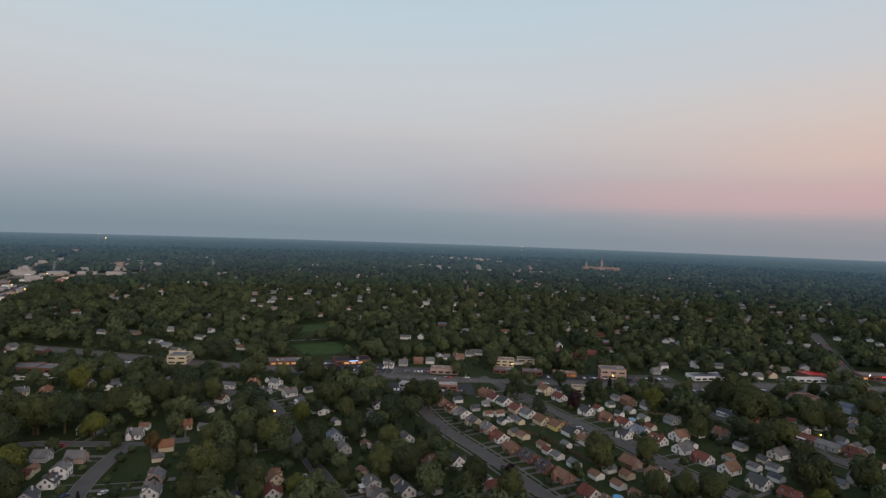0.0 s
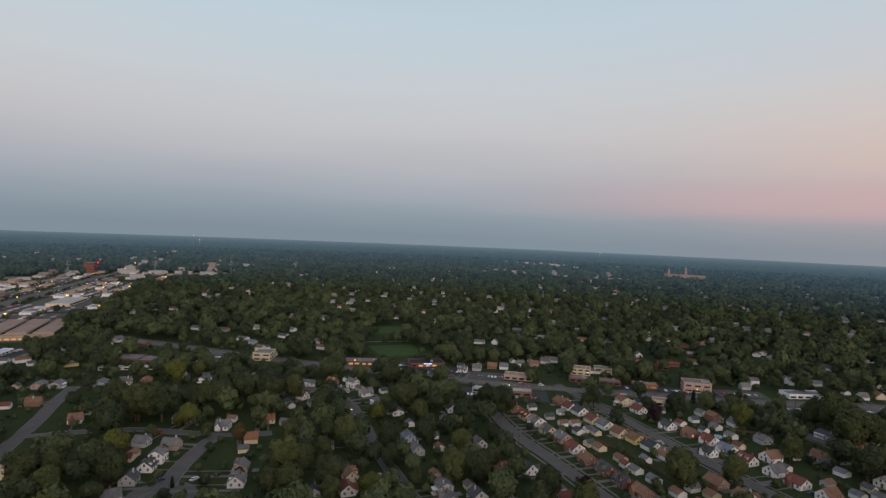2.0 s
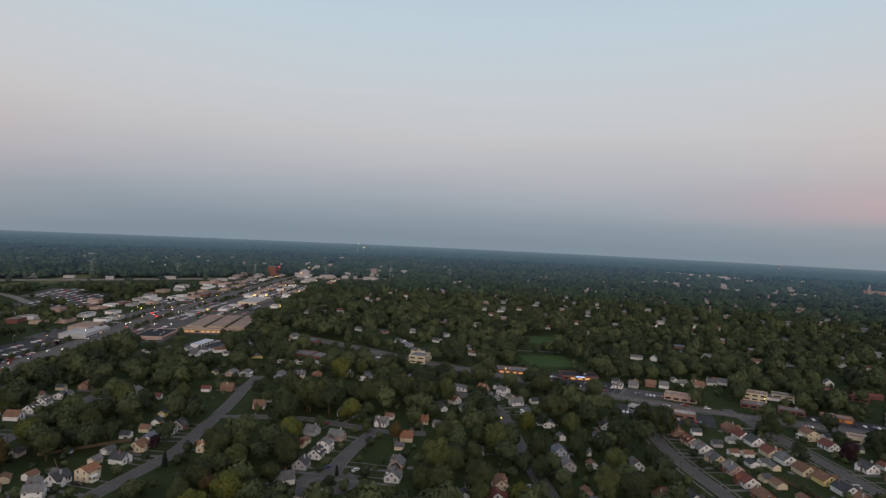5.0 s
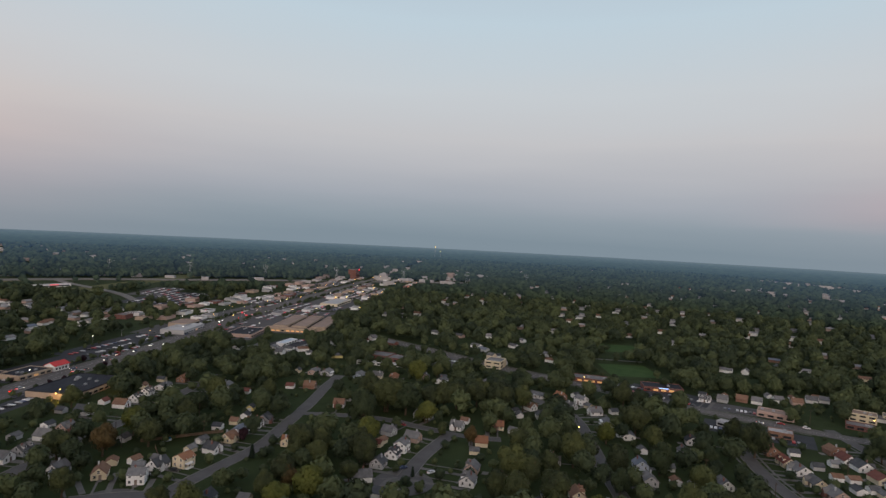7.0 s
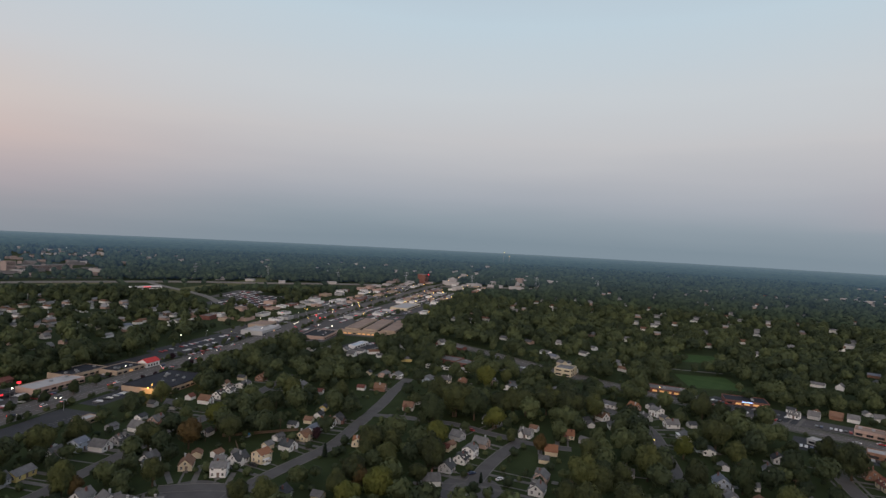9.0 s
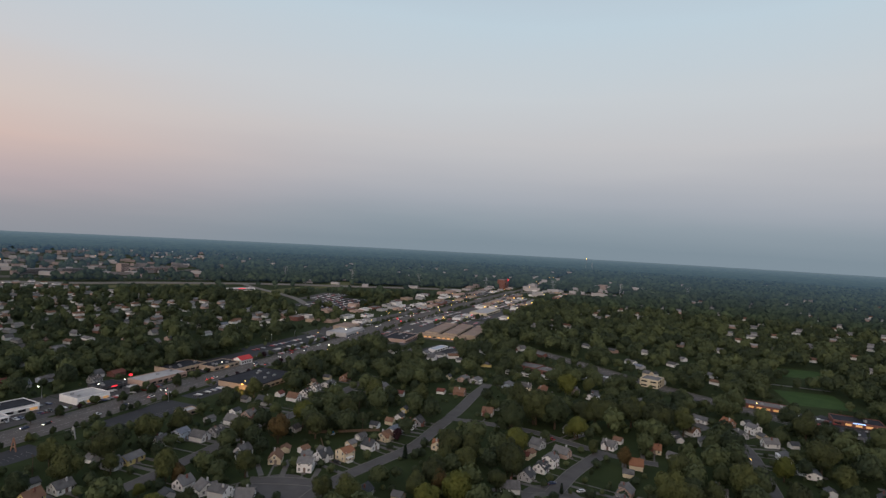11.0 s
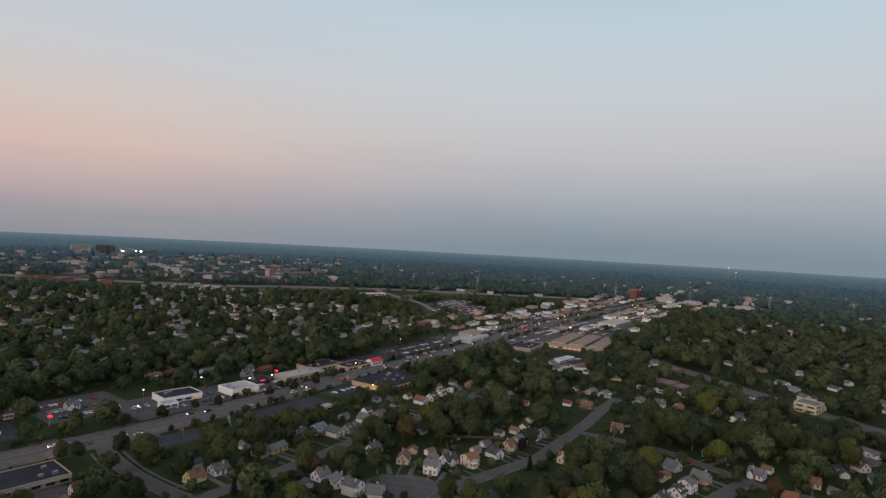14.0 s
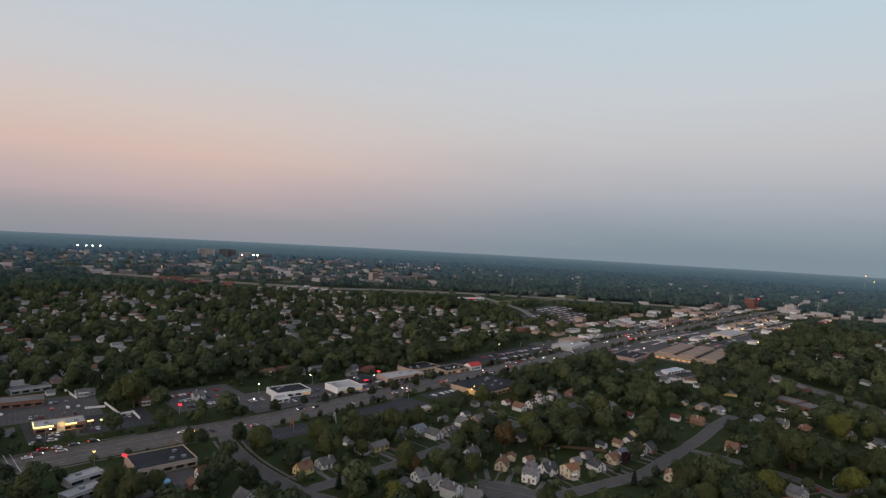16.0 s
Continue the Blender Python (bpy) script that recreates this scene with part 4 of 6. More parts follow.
# plainer houses of the farther blocks, in rows along unseen back streets
far_rows = []
u = np.array((-math.sin(radians(23)), math.cos(radians(23))))
v = np.array((-u[1], u[0]))
for i in range(1, 12):
    for k in range(-14, 22):
        for s in (-1, 1):
            p = np.array((-330, 40)) + v * (48 + i * 46 + s * 13 + rng.uniform(-5, 5)) + u * (k * 17.5 + rng.uniform(-6, 6))
            if rng.random() < 0.82:
                far_rows.append((p, math.degrees(math.atan2(u[1], u[0])) + (180 if s > 0 else 0) + rng.choice((0, 0, 90)) + rng.uniform(-7, 7)))
for i in range(60):
    for k in range(60):
        p = np.array((-420 + i * 21 + rng.uniform(-5, 5), 420 + k * 34 + rng.uniform(-9, 9)))
        if rng.random() < (0.42 if p[1] < 900 else 0.22):
            far_rows.append((p, 4 + rng.choice((0, 180))))
lot_c = np.array([(a, b) for a, b, *_ in LOTS])
lot_r = np.array([max(c, d) * 0.6 for _, _, c, d, *_ in LOTS])
mid_houses, very_far = [], []
for p, t in far_rows:
    r = math.hypot(*p)
    az = math.degrees(math.atan2(-p[0], p[1]))
    if r > 1500 or az < -45 or az > 115 or (-350 < p[0] < -230 and 430 < p[1] < 760) or (p[0] < -600 and p[1] > 350) or (p[1] < 470 and p[0] > -340) or math.hypot(p[0] + 100, p[1] - 470) < 72:
        continue
    q = K * p
    if road_gap([q])[0][0] < 9 or np.min(np.hypot(*(lot_c - q).T) - lot_r) < 4 or np.min(np.hypot(*(NEAR_HOUSES - q).T)) < 20:
        continue
    (mid_houses if r < 640 else very_far).append((q, t))
mid_houses.sort(key=lambda q: np.hypot(*q[0]))
very_far = mid_houses[170:] + very_far
mid_houses = mid_houses[:170]
for p, t in mid_houses:
    house(p[0], p[1], t, rng.choice((0, 0, 0, 0, 1, 2, 4, 7, 7)), rng.choice((6, 6, 6, 0, 0, 0, 4, 2, 3)), rng.choice((1, 1, 1, 1, 0, 3)), detailed=False)
for w_i, r_i in ((0, 6), (2, 0), (7, 6), (0, 2)):
    vw, fw, vr, fr = [], [], [], []
    for p, t in very_far[(0, 2, 7).index(w_i) + (3 if r_i == 2 else 0)::4]:
        west = p[0] < K * -330 and p[1] < K * 420
        L, W, e, rs = 10.5 * rng.uniform(0.75, 1.2), 7.4, (2.9 if west else rng.choice((2.9, 3.2, 4.4))), rng.uniform(1.5, 2.2 if west else 3.0)
        c, s = math.cos(radians(t)), math.sin(radians(t))
        pts = [(-L / 2, -W / 2, 0), (L / 2, -W / 2, 0), (L / 2, W / 2, 0), (-L / 2, W / 2, 0), (-L / 2, -W / 2, e), (L / 2, -W / 2, e),
               (L / 2, W / 2, e), (-L / 2, W / 2, e), (-L / 2, 0, e + rs), (L / 2, 0, e + rs)]
        n = len(vw)
        vw += [(p[0] + c * a - s * b, p[1] + s * a + c * b, z) for a, b, z in pts]
        fw += [tuple(n + k for k in q) for q in ((0, 1, 5, 4), (1, 2, 6, 9, 5), (2, 3, 7, 6), (3, 0, 4, 8, 7))]
        o = 0.5
        pts = [(-L / 2 - o, -W / 2 - o, e), (L / 2 + o, -W / 2 - o, e), (L / 2 + o, W / 2 + o, e), (-L / 2 - o, W / 2 + o, e), (-L / 2 - o, 0, e + rs + 0.3), (L / 2 + o, 0, e + rs + 0.3)]
        n = len(vr)
        vr += [(p[0] + c * a - s * b, p[1] + s * a + c * b, z) for a, b, z in pts]
        fr += [tuple(n + k for k in q) for q in ((0, 1, 5, 4), (2, 3, 4, 5), (0, 4, 3), (1, 2, 5), (3, 2, 1, 0))]
    far = tagged(new("distant_houses", sheet("distant_houses", vw, fw, WALLS[w_i])), f"many small distant houses with {WALL_WORDS[w_i]} among trees", "houses", kind="stuff")
    part("roof", sheet("roof", vr, fr, ROOFS[r_i]), None, far)

# ---- commercial buildings ----
R, O_, P_, W_, T_ = WALLS[3], WALLS[4], WALLS[7], WALLS[0], TAN_WALL
SHOPS = []


def shop(name, x, y, L, D, turn, h, wall, roof, label, category="building", lit=0.0, sign=None, units=2, floors=1, light=None, rim=None):
    """A flat-roofed building; local -y is its long street front."""
    size = K * 0.84 if math.hypot(x, y) < 340 else K
    x, y, L, D = K * x, K * y, size * L, size * D
    if floors > 2:
        h *= K
    elif floors == 1:
        h *= 0.8
    SHOPS.append((x, y, max(L, D)))
    # unsigned buildings beyond 1310 m get a haze-greyed wall instead of their own
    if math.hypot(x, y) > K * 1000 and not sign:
        wall = {W_: HAZED_WALLS[0], T_: HAZED_WALLS[1], O_: HAZED_WALLS[1], P_: HAZED_WALLS[1], R: HAZED_WALLS[1]}.get(wall, HAZED_WALLS[2])
    far_off = math.hypot(x, y) > K * 540
    b = thing(name, pose(x, y, 0, 0, 0, turn), label, category, "commercial buildings")
    part("wall", boxes((-L / 2, -D / 2, 0, L / 2, D / 2, h - 0.35)), wall, b)
    part("roof", boxes((-L / 2 + 0.3, -D / 2 + 0.3, h - 0.35, L / 2 - 0.3, D / 2 - 0.3, h - 0.2)), roof, b)
    t = 0.3
    part("parapet", boxes((-L / 2 - 0.05, -D / 2 - 0.05, h - 0.4, L / 2 + 0.05, -D / 2 + t, h + 0.25), (-L / 2 - 0.05, D / 2 - t, h - 0.4, L / 2 + 0.05, D / 2 + 0.05, h + 0.25),
                          (-L / 2 - 0.05, -D / 2 + t, h - 0.4, -L / 2 + t, D / 2 - t, h + 0.25), (L / 2 - t, -D / 2 + t, h - 0.4, L / 2 + 0.05, D / 2 - t, h + 0.25)), rim or wall, b)
    if far_off:
        for fl in range(floors):
            z = h * fl / floors
            part("window_band", boxes((-L * 0.45, -D / 2 - 0.08, z + h / floors * 0.3, L * 0.45, -D / 2 + 0.05, z + h / floors * 0.7)), (light or SHOP_LIGHT) if rng.random() < lit else GLASS, b)
        if sign:
            part("sign", boxes((L * 0.25, -D / 2 - 0.6, h - 2.5, L * 0.5, -D / 2 - 0.1, h + 1.0) if floors > 2 else (-L * 0.12, -D / 2 - 0.25, h - 0.8, L * 0.12, -D / 2 - 0.06, h - 0.1)),
                 sign, b, "glowing sign")
        return b
    n = max(2, int(L / 5.5))
    w = L / n
    fh = h / floors
    for fl in range(floors):
        for k in range(n):
            cx = -L / 2 + (k + 0.5) * w
            glow_it = rng.random() < lit
            ob = part("shop_window" if floors == 1 else "window", boxes((cx - w * 0.32, -D / 2 - 0.06, fl * fh + (0.7 if floors == 1 else 1.0), cx + w * 0.32, -D / 2 + 0.05, fl * fh + min(2.2, fh - 0.6))),
                      (light or SHOP_LIGHT) if glow_it else GLASS, b)
            if floors > 1 and k < max(2, int(D / 4.2)):
                cy = -D / 2 + (k + 0.5) * D / max(2, int(D / 4.2))
                for sx in (-1, 1):
                    part("window", boxes((sx * L / 2 - 0.06, cy - 1.2, fl * fh + 1.0, sx * L / 2 + 0.06, cy + 1.2, fl * fh + fh - 0.6)), GLASS, b)
    if floors == 1:
        part("awning", boxes((-L / 2, -D / 2 - 1.0, 2.5, L / 2, -D / 2 - 0.05, 2.7)), wall, b)
    if sign:
        part("sign", boxes((-L * 0.12, -D / 2 - 0.25, h - 0.8, L * 0.12, -D / 2 - 0.06, h - 0.1)), sign, b, "glowing shop sign")
    for k in range(units):
        ux, uy = rng.uniform(-L * 0.38, L * 0.38), rng.uniform(-D * 0.3, D * 0.3)
        part("rooftop_unit", boxes((ux - 1, uy - 0.8, h - 0.2, ux + 1, uy + 0.8, h + 0.9), (ux - 0.7, uy - 0.5, h + 0.9, ux + 0.7, uy + 0.5, h + 1.05)), METAL, b)
    return b


ds = shop("shop", -238, -14, 25, 20, 110, 4.8, TAN_WALL, BLACK_ROOF, "shop with black flat roof and pale banded walls", units=3)
for z in (2.3, 3.3):
    part("wall_band", boxes((-13.9, -11.15, z, 13.9, -11.05, z + 0.5)), WALLS[2], ds, "pale horizontal wall band")
shop("workshop", -229, -38, 14, 6, 128, 4, WALLS[2], WHITE_ROOF, "low workshop with pale metal roof", units=1)
shop("workshop", -216, -36, 14, 6, 132, 4, WALLS[2], WHITE_ROOF, "low workshop with pale metal roof beside a tree", units=1)
shop("warehouse", -330, -88, 30, 11, 103, 5, O_, GREY_ROOF, "long brown brick store with grey roof", units=1)
shop("store", -358, -86, 18, 10, 118, 4, WALLS[2], GREY_ROOF, "low grey store behind the lot", units=0)
shop("dealership", -328, 44, 24, 17, 108, 5, W_, BLACK_ROOF, "white car showroom with dark blue-grey roof", lit=0.1)
shop("annex", -314, 38, 9, 8, 108, 4, W_, WHITE_ROOF, "white flat-roofed annex of the showroom", units=0)
shop("store", -331, 76, 20, 17, 111, 5.5, W_, WHITE_ROOF, "white store with lit front beside the main road", lit=0.7, light=SHOP_LIGHT)
shop("store", -347, 90, 14, 12, 111, 4.5, DARK_METAL, BLACK_ROOF, "dark store with red sign", sign=LAMP_RED)
shop("store", -352, 118, 30, 13, 113, 5, P_, WHITE_ROOF, "pink brick store with white roof")
shop("store", -372, 138, 26, 16, 113, 5, T_, BLACK_ROOF, "tan stucco strip of shops", lit=0.25, units=4)
shop("store", -366, 160, 22, 14, 113, 4.5, T_, BLACK_ROOF, "tan shops with dark grey roof", lit=0.3, units=3)
shop("supermarket", -318, 164, 38, 27, 115, 5.4, T_, BLACK_ROOF, "large store with blue-black roof and floodlit tan walls", lit=0.0, units=7, rim=BLACK_ROOF)
shop("bank", -279, 107, 12, 6, 113, 4, T_, WHITE_ROOF, "small drive-through bank with white roof", units=0, lit=0.2)
shop("showroom", -436, 309, 38, 20, 119, 6, WALLS[2], WHITE_ROOF, "large white-roofed showroom beside the main road", lit=0.1, units=6)
shop("showroom", -456, 324, 26, 16, 119, 7, T_, TAN_ROOF, "taller tan rear block of the showroom", units=1)
for x, y in ((-403, 402), (-388, 411), (-373, 420)):
    shop("mall_block", x, y, 68, 13, 119, 6.6, T_, TAN_ROOF, "long tan roof of the shopping mall", units=3)
shop("mall_store", -372, 372, 44, 6, 29, 6, T_, TAN_ROOF, "floodlit tan front of the mall", lit=0.8, units=0, light=SHOP_LIGHT)
shop("store", -485, 562, 60, 22, 113, 5, WALLS[1], WHITE_ROOF, "long white store beside the main road", units=4)
shop("car_wash", -334, 330, 22, 6, 107, 4, W_, WALLS[6], "low pale blue car wash", units=0)
shop("store", -390, 337, 36, 22, 119, 4.6, P_, BLACK_ROOF, "pinkish brick store with dark roof on a lot", lit=0.15, units=4)
LOOKS = ((W_, WHITE_ROOF), (T_, TAN_ROOF), (WALLS[2], GREY_ROOF), (R, GREY_ROOF), (P_, TAN_ROOF), (W_, GREY_ROOF))
strip_rng = random.Random(3)
for k in range(150):
    # shops along both sides of the main road farther out
    s = 400 + k * 5.2
    side = -1 if k % 2 else 1
    line = LINES["road_main"][0]
    dd = np.hypot(*line.T)
    i = int(np.argmin(abs(dd - K * s))) if line[-1][1] > 0 else 0
    i = min(max(i, 1), len(line) - 2)
    d = (line[i + 1] - line[i - 1])
    d /= np.linalg.norm(d)
    if s < (640 if side > 0 else 560):
        continue
    q = line[i] / K + np.array((d[1], -d[0])) * side * strip_rng.choice((27, 31, 46, 58, 74, 90))
    wl, rf = strip_rng.choice(LOOKS)
    if any(math.hypot(K * q[0] - a, K * q[1] - b) < d * 0.62 + 9 for a, b, d in SHOPS):
        continue
    shop("store", q[0], q[1], strip_rng.uniform(9, 20), strip_rng.uniform(7, 12), math.degrees(math.atan2(d[1], d[0])) + (180 if side < 0 else 0), strip_rng.uniform(3.6, 4.8), wl, rf,
         "flat-roofed roadside store among parked cars", lit=0.25, units=1, sign=strip_rng.choice((None, None, LAMP_RED, MENU_LIGHT, LAMP_AMBER)))
    if side < 0 and s > 470 and k % 4 == 1:
        q = line[i] / K + np.array((d[1], -d[0])) * side * strip_rng.uniform(76, 104)
        wl, rf = strip_rng.choice(LOOKS)
        if any(math.hypot(K * q[0] - a, K * q[1] - b) < d * 0.62 + 14 for a, b, d in SHOPS):
            continue
        shop("store", q[0], q[1], strip_rng.uniform(10, 22), strip_rng.uniform(9, 15), math.degrees(math.atan2(d[1], d[0])) + 180, strip_rng.uniform(4.5, 6.5), wl, rf, "large flat-roofed store behind a parking lot", lit=0.1, units=1)
# fast-food restaurant with glowing fascia
ff = shop("restaurant", -291, -58, 22, 12, 106, 4.8, O_, WHITE_ROOF, "brick fast-food restaurant with glowing yellow fascia", "restaurant", lit=0.5, units=4, light=MENU_LIGHT)
part("fascia", boxes((-12.3, -7.1, 3.3, -3.2, -6.7, 4.1), (2.2, -7.1, 3.3, 7.6, -6.7, 4.1), (-12.5, -6.8, 3.3, -12.15, 4.4, 4.1)), MENU_LIGHT, ff, "glowing yellow fascia band")
part("tower_front", boxes((-1.6, -7.4, 0, 2.2, -4.4, 5.6)), WALLS[1], ff)
for i, (x, y) in enumerate(((-291.9, -46.4), (-292.6, -41.6))):
    kiosk = thing("order_canopy", pose(K * x, K * y, 0, 0, 0, 110), "glowing yellow canopy in the drive-through lane", "canopy")
    part("post", boxes((-0.15, -0.15, 0, 0.15, 0.15, 2.6)), METAL, kiosk)
    part("canopy", boxes((-1.6, -0.9, 2.6, 1.6, 0.9, 2.9)), MENU_LIGHT, kiosk)
# red-roofed restaurant
rr = thing("restaurant", pose(K * -369, K * 178, 0, 0, 0, 112), "small white restaurant with bright red roof", "restaurant")
part("wall", gable_body(14, 9, 4.2, 2.2), W_, rr)
part("roof", gable_roof(14, 9, 4.2, 2.2, 0.6, 0.3), RED_ROOF, rr)
for k in (-5, -2, 1, 4):
    part("window", boxes((k - 0.8, -4.6, 0.9, k + 0.8, -4.48, 2.6)), GLASS, rr)
# north road buildings
shop("school", -250, 342, 18, 14, 8, 4.5, R, GREY_ROOF, "long low red brick school", units=2)
shop("school", -232, 342, 16, 13, 8, 4.5, R, GREY_ROOF, "red brick school wing", units=1)
shop("classroom_row", -235, 321, 32, 4, 22, 3.2, W_, GREY_ROOF, "long low white classroom row", units=0)
shop("apartment_house", -171, 374, 12, 14, 8, 7, WALLS[1], GREY_ROOF, "cream two-storey apartment house", floors=2, units=0)
shop("shopping_strip", -106, 380, 30, 12, 13, 4.2, R, GREY_ROOF, "low brick shopping strip with lit windows", lit=0.6, units=2)
shop("shopping_strip", -60, 390, 24, 14, 20, 4.4, R, BLACK_ROOF, "low brick restaurant with lit windows", lit=0.7, units=2, sign=BLUE_LIGHT)
shop("store", 4, 370, 18, 10, -3, 5, P_, TAN_ROOF, "pink brick store with flat tan roof", lit=0.0)
shop("store", 6, 332, 13, 9, 2, 4.6, O_, WHITE_ROOF, "small brick shop with white roof", lit=0.2)
shop("store", -18, 332, 10, 7, -18, 4, WALLS[2], WHITE_ROOF, "small grey shop with pale roof", lit=0.2)
shop("store", 46, 396, 13, 10, -6, 6, WALLS[1], TAN_ROOF, "cream two-storey shop house", floors=2)
shop("store", 62, 404, 12, 9, -6, 5, WALLS[1], GREY_ROOF, "cream shop house with grey roof", floors=2)
shop("store", 43, 376, 13, 9, -4, 4, R, GREY_ROOF, "red brick store beside the road")
shop("store", 62, 374, 13, 9, -6, 4, R, GREY_ROOF, "red brick store behind a dark tree")
# the front panes glow amber themselves in place of light thrown on them
shop("store", 83, 372, 15, 8, -4, 4, O_, TAN_ROOF, "low shop with amber-lit front", lit=0.6, light=ORANGE_GLOW)
shop("motel", 114, 372, 16, 12, -6, 8, P_, GREY_ROOF, "two-storey pinkish brick motel", floors=2, lit=0.1)
shop("store", 85, 334, 11, 7, -4, 5, WALLS[1], TAN_ROOF, "plain cream box-shaped shop", units=0)
shop("school", 98, 436, 30, 14, -8, 5.5, R, ROOFS[3], "red brick school half hidden by trees", units=0)
shop("canopy_station", 178, 376, 24, 10, 12, 4.6, W_, ROOFS[4], "filling station with long pale canopy", lit=0.2, units=0)
shop("store", 212, 328, 14, 10, 4, 6, P_, ROOFS[3], "pinkish brick house-like store", units=0)
shop("store", 258, 390, 15, 12, 8, 5, R, RED_ROOF, "red brick restaurant with red roof", units=0)
shop("store", 308, 392, 34, 12, -6, 5, R, GREY_ROOF, "red-trimmed filling station shop", lit=0.5, sign=LAMP_RED, units=0)
shop("store", 246, 378, 24, 5, 3, 3.8, W_, WHITE_ROOF, "long store with a white front", lit=0.1, units=0)
# farther landmarks
shop("office_tower", -738, 905, 24, 16, 112, 19, R, GREY_ROOF, "red brick office tower with red rooftop sign", "office tower", floors=7, sign=LAMP_RED)
shop("office_block", -640, 1130, 26, 16, 110, 13, O_, TAN_ROOF, "tan brick office block above the trees", floors=5)
shop("store", -585, 1020, 44, 14, 110, 5, O_, TAN_ROOF, "tan flat-roofed store among the trees", units=2)
shop("condo_tower", -1140, 312, 14, 16, 105, 20, O_, TAN_ROOF, "tan apartment tower beside a long wing", "apartment tower", floors=9, units=0)
shop("condo_wing", -1186, 380, 96, 16, 112, 10, P_, GREY_ROOF, "long pinkish apartment wing", "apartment building", floors=5, units=0)
shop("store", -826, 388, 44, 12, 96, 6, W_, WHITE_ROOF, "long white store with red trim beside the highway", "store", units=0, sign=LAMP_RED)
shop("hotel", -1148, 184, 52, 16, 100, 9, WALLS[1], GREY_ROOF, "cream apartment block before the towers", "hotel", floors=4, units=0)
shop("hotel", -1162, 236, 34, 16, 100, 9, WALLS[1], GREY_ROOF, "cream apartment block with grey roof", "hotel", floors=4, units=0)
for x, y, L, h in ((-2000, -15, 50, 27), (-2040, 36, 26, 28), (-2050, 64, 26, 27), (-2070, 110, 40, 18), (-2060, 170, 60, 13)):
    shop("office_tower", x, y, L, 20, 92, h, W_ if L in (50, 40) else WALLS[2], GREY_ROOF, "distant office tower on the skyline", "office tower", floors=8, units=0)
far_rng = random.Random(5)
def far_blocks(name, count, az0, az1, d0, d1, wall, roof, words, size):
    """Many small distant buildings with their roofs, joined."""
    bw, br = [], []
    for k in range(count):
        az, dist = radians(far_rng.uniform(az0, az1)), K * far_rng.uniform(d0, d1)
        L, D, h = far_rng.uniform(*size), far_rng.uniform(8, 16), far_rng.uniform(4.5, 9)
        m = pose(-math.sin(az) * dist, math.cos(az) * dist, 0, 0, 0, math.degrees(az) + far_rng.uniform(-25, 25))
        bw.append((m, (-L / 2, -D / 2, 0, L / 2, D / 2, h)))
        br.append((m, (-L / 2 - 0.2, -D / 2 - 0.2, h, L / 2 + 0.2, D / 2 + 0.2, h + 0.5)))
        FAR_SPOTS.append((m.translation.x, m.translation.y, L))
    obs = []
    for rows, mat_ in ((bw, wall), (br, roof)):
        vs, fs = [], []
        for m, (x0, y0, z0, x1, y1, z1) in rows:
            n = len(vs)
            vs += [tuple(m @ Vector(q)) for q in ((x0, y0, z0), (x1, y0, z0), (x1, y1, z0), (x0, y1, z0), (x0, y0, z1), (x1, y0, z1), (x1, y1, z1), (x0, y1, z1))]
            fs += [tuple(n + i for i in q) for q in ((0, 1, 5, 4), (1, 2, 6, 5), (2, 3, 7, 6), (3, 0, 4, 7), (4, 5, 6, 7))]
        obs.append(sheet(name, vs, fs, mat_))
    top = tagged(new(name, obs[0]), words, "buildings", kind="stuff")
    part("roof", obs[1], None, top)


FAR_SPOTS = []
# most of these walls carry the haze in their base colour
far_blocks("distant_buildings", 150, 64, 113, 1130, 2240, HAZED_WALLS[0], WHITE_ROOF, "many small pale distant commercial buildings", (8, 34))
far_blocks("distant_buildings", 110, 66, 113, 1130, 2240, HAZED_WALLS[1], TAN_ROOF, "many small beige distant commercial buildings", (8, 30))
far_blocks("distant_buildings", 120, 70, 113, 1130, 2240, HAZED_WALLS[2], GREY_ROOF, "many small grey distant commercial buildings", (10, 44))
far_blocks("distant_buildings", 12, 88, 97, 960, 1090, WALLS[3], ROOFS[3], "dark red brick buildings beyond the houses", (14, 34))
far_blocks("distant_buildings", 34, -11, 4, 1380, 1640, HAZED_WALLS[0], WHITE_ROOF, "pale distant buildings above the tree tops", (12, 38))
far_blocks("distant_buildings", 16, -10, 3, 1900, 2230, HAZED_WALLS[0], WHITE_ROOF, "long pale distant warehouses near the horizon", (50, 120))
far_blocks("distant_buildings", 60, -34, 64, 1250, 2250, HAZED_WALLS[0], GREY_ROOF, "scattered pale buildings in the far woods", (9, 24))
far_blocks("distant_buildings", 70, 30, 66, 1020, 1900, HAZED_WALLS[0], WHITE_ROOF, "small pale roofs scattered in the far woods", (9, 26))
far_blocks("distant_buildings", 36, 24, 37, 1130, 1420, HAZED_WALLS[0], WHITE_ROOF, "row of pale stores beyond the red tower", (12, 40))
# pale lots and roads between them
vs, fs = [], []
for k in range(110):
    az, dist = radians(far_rng.uniform(66, 113)), K * far_rng.uniform(1080, 2200)
    m = pose(-math.sin(az) * dist, math.cos(az) * dist, 0.4, 0, 0, math.degrees(az) + far_rng.uniform(-20, 20))
    L, D = far_rng.uniform(50, 190), far_rng.uniform(14, 44)
    n = len(vs)
    vs += [tuple(m @ Vector(q)) for q in ((-L / 2, -D / 2, 0), (L / 2, -D / 2, 0), (L / 2, D / 2, 0), (-L / 2, D / 2, 0))]
    fs.append((n, n + 1, n + 2, n + 3))
    for s in (-0.4, -0.2, 0, 0.2, 0.4):
        q = m @ Vector((L * s, 0, 0))
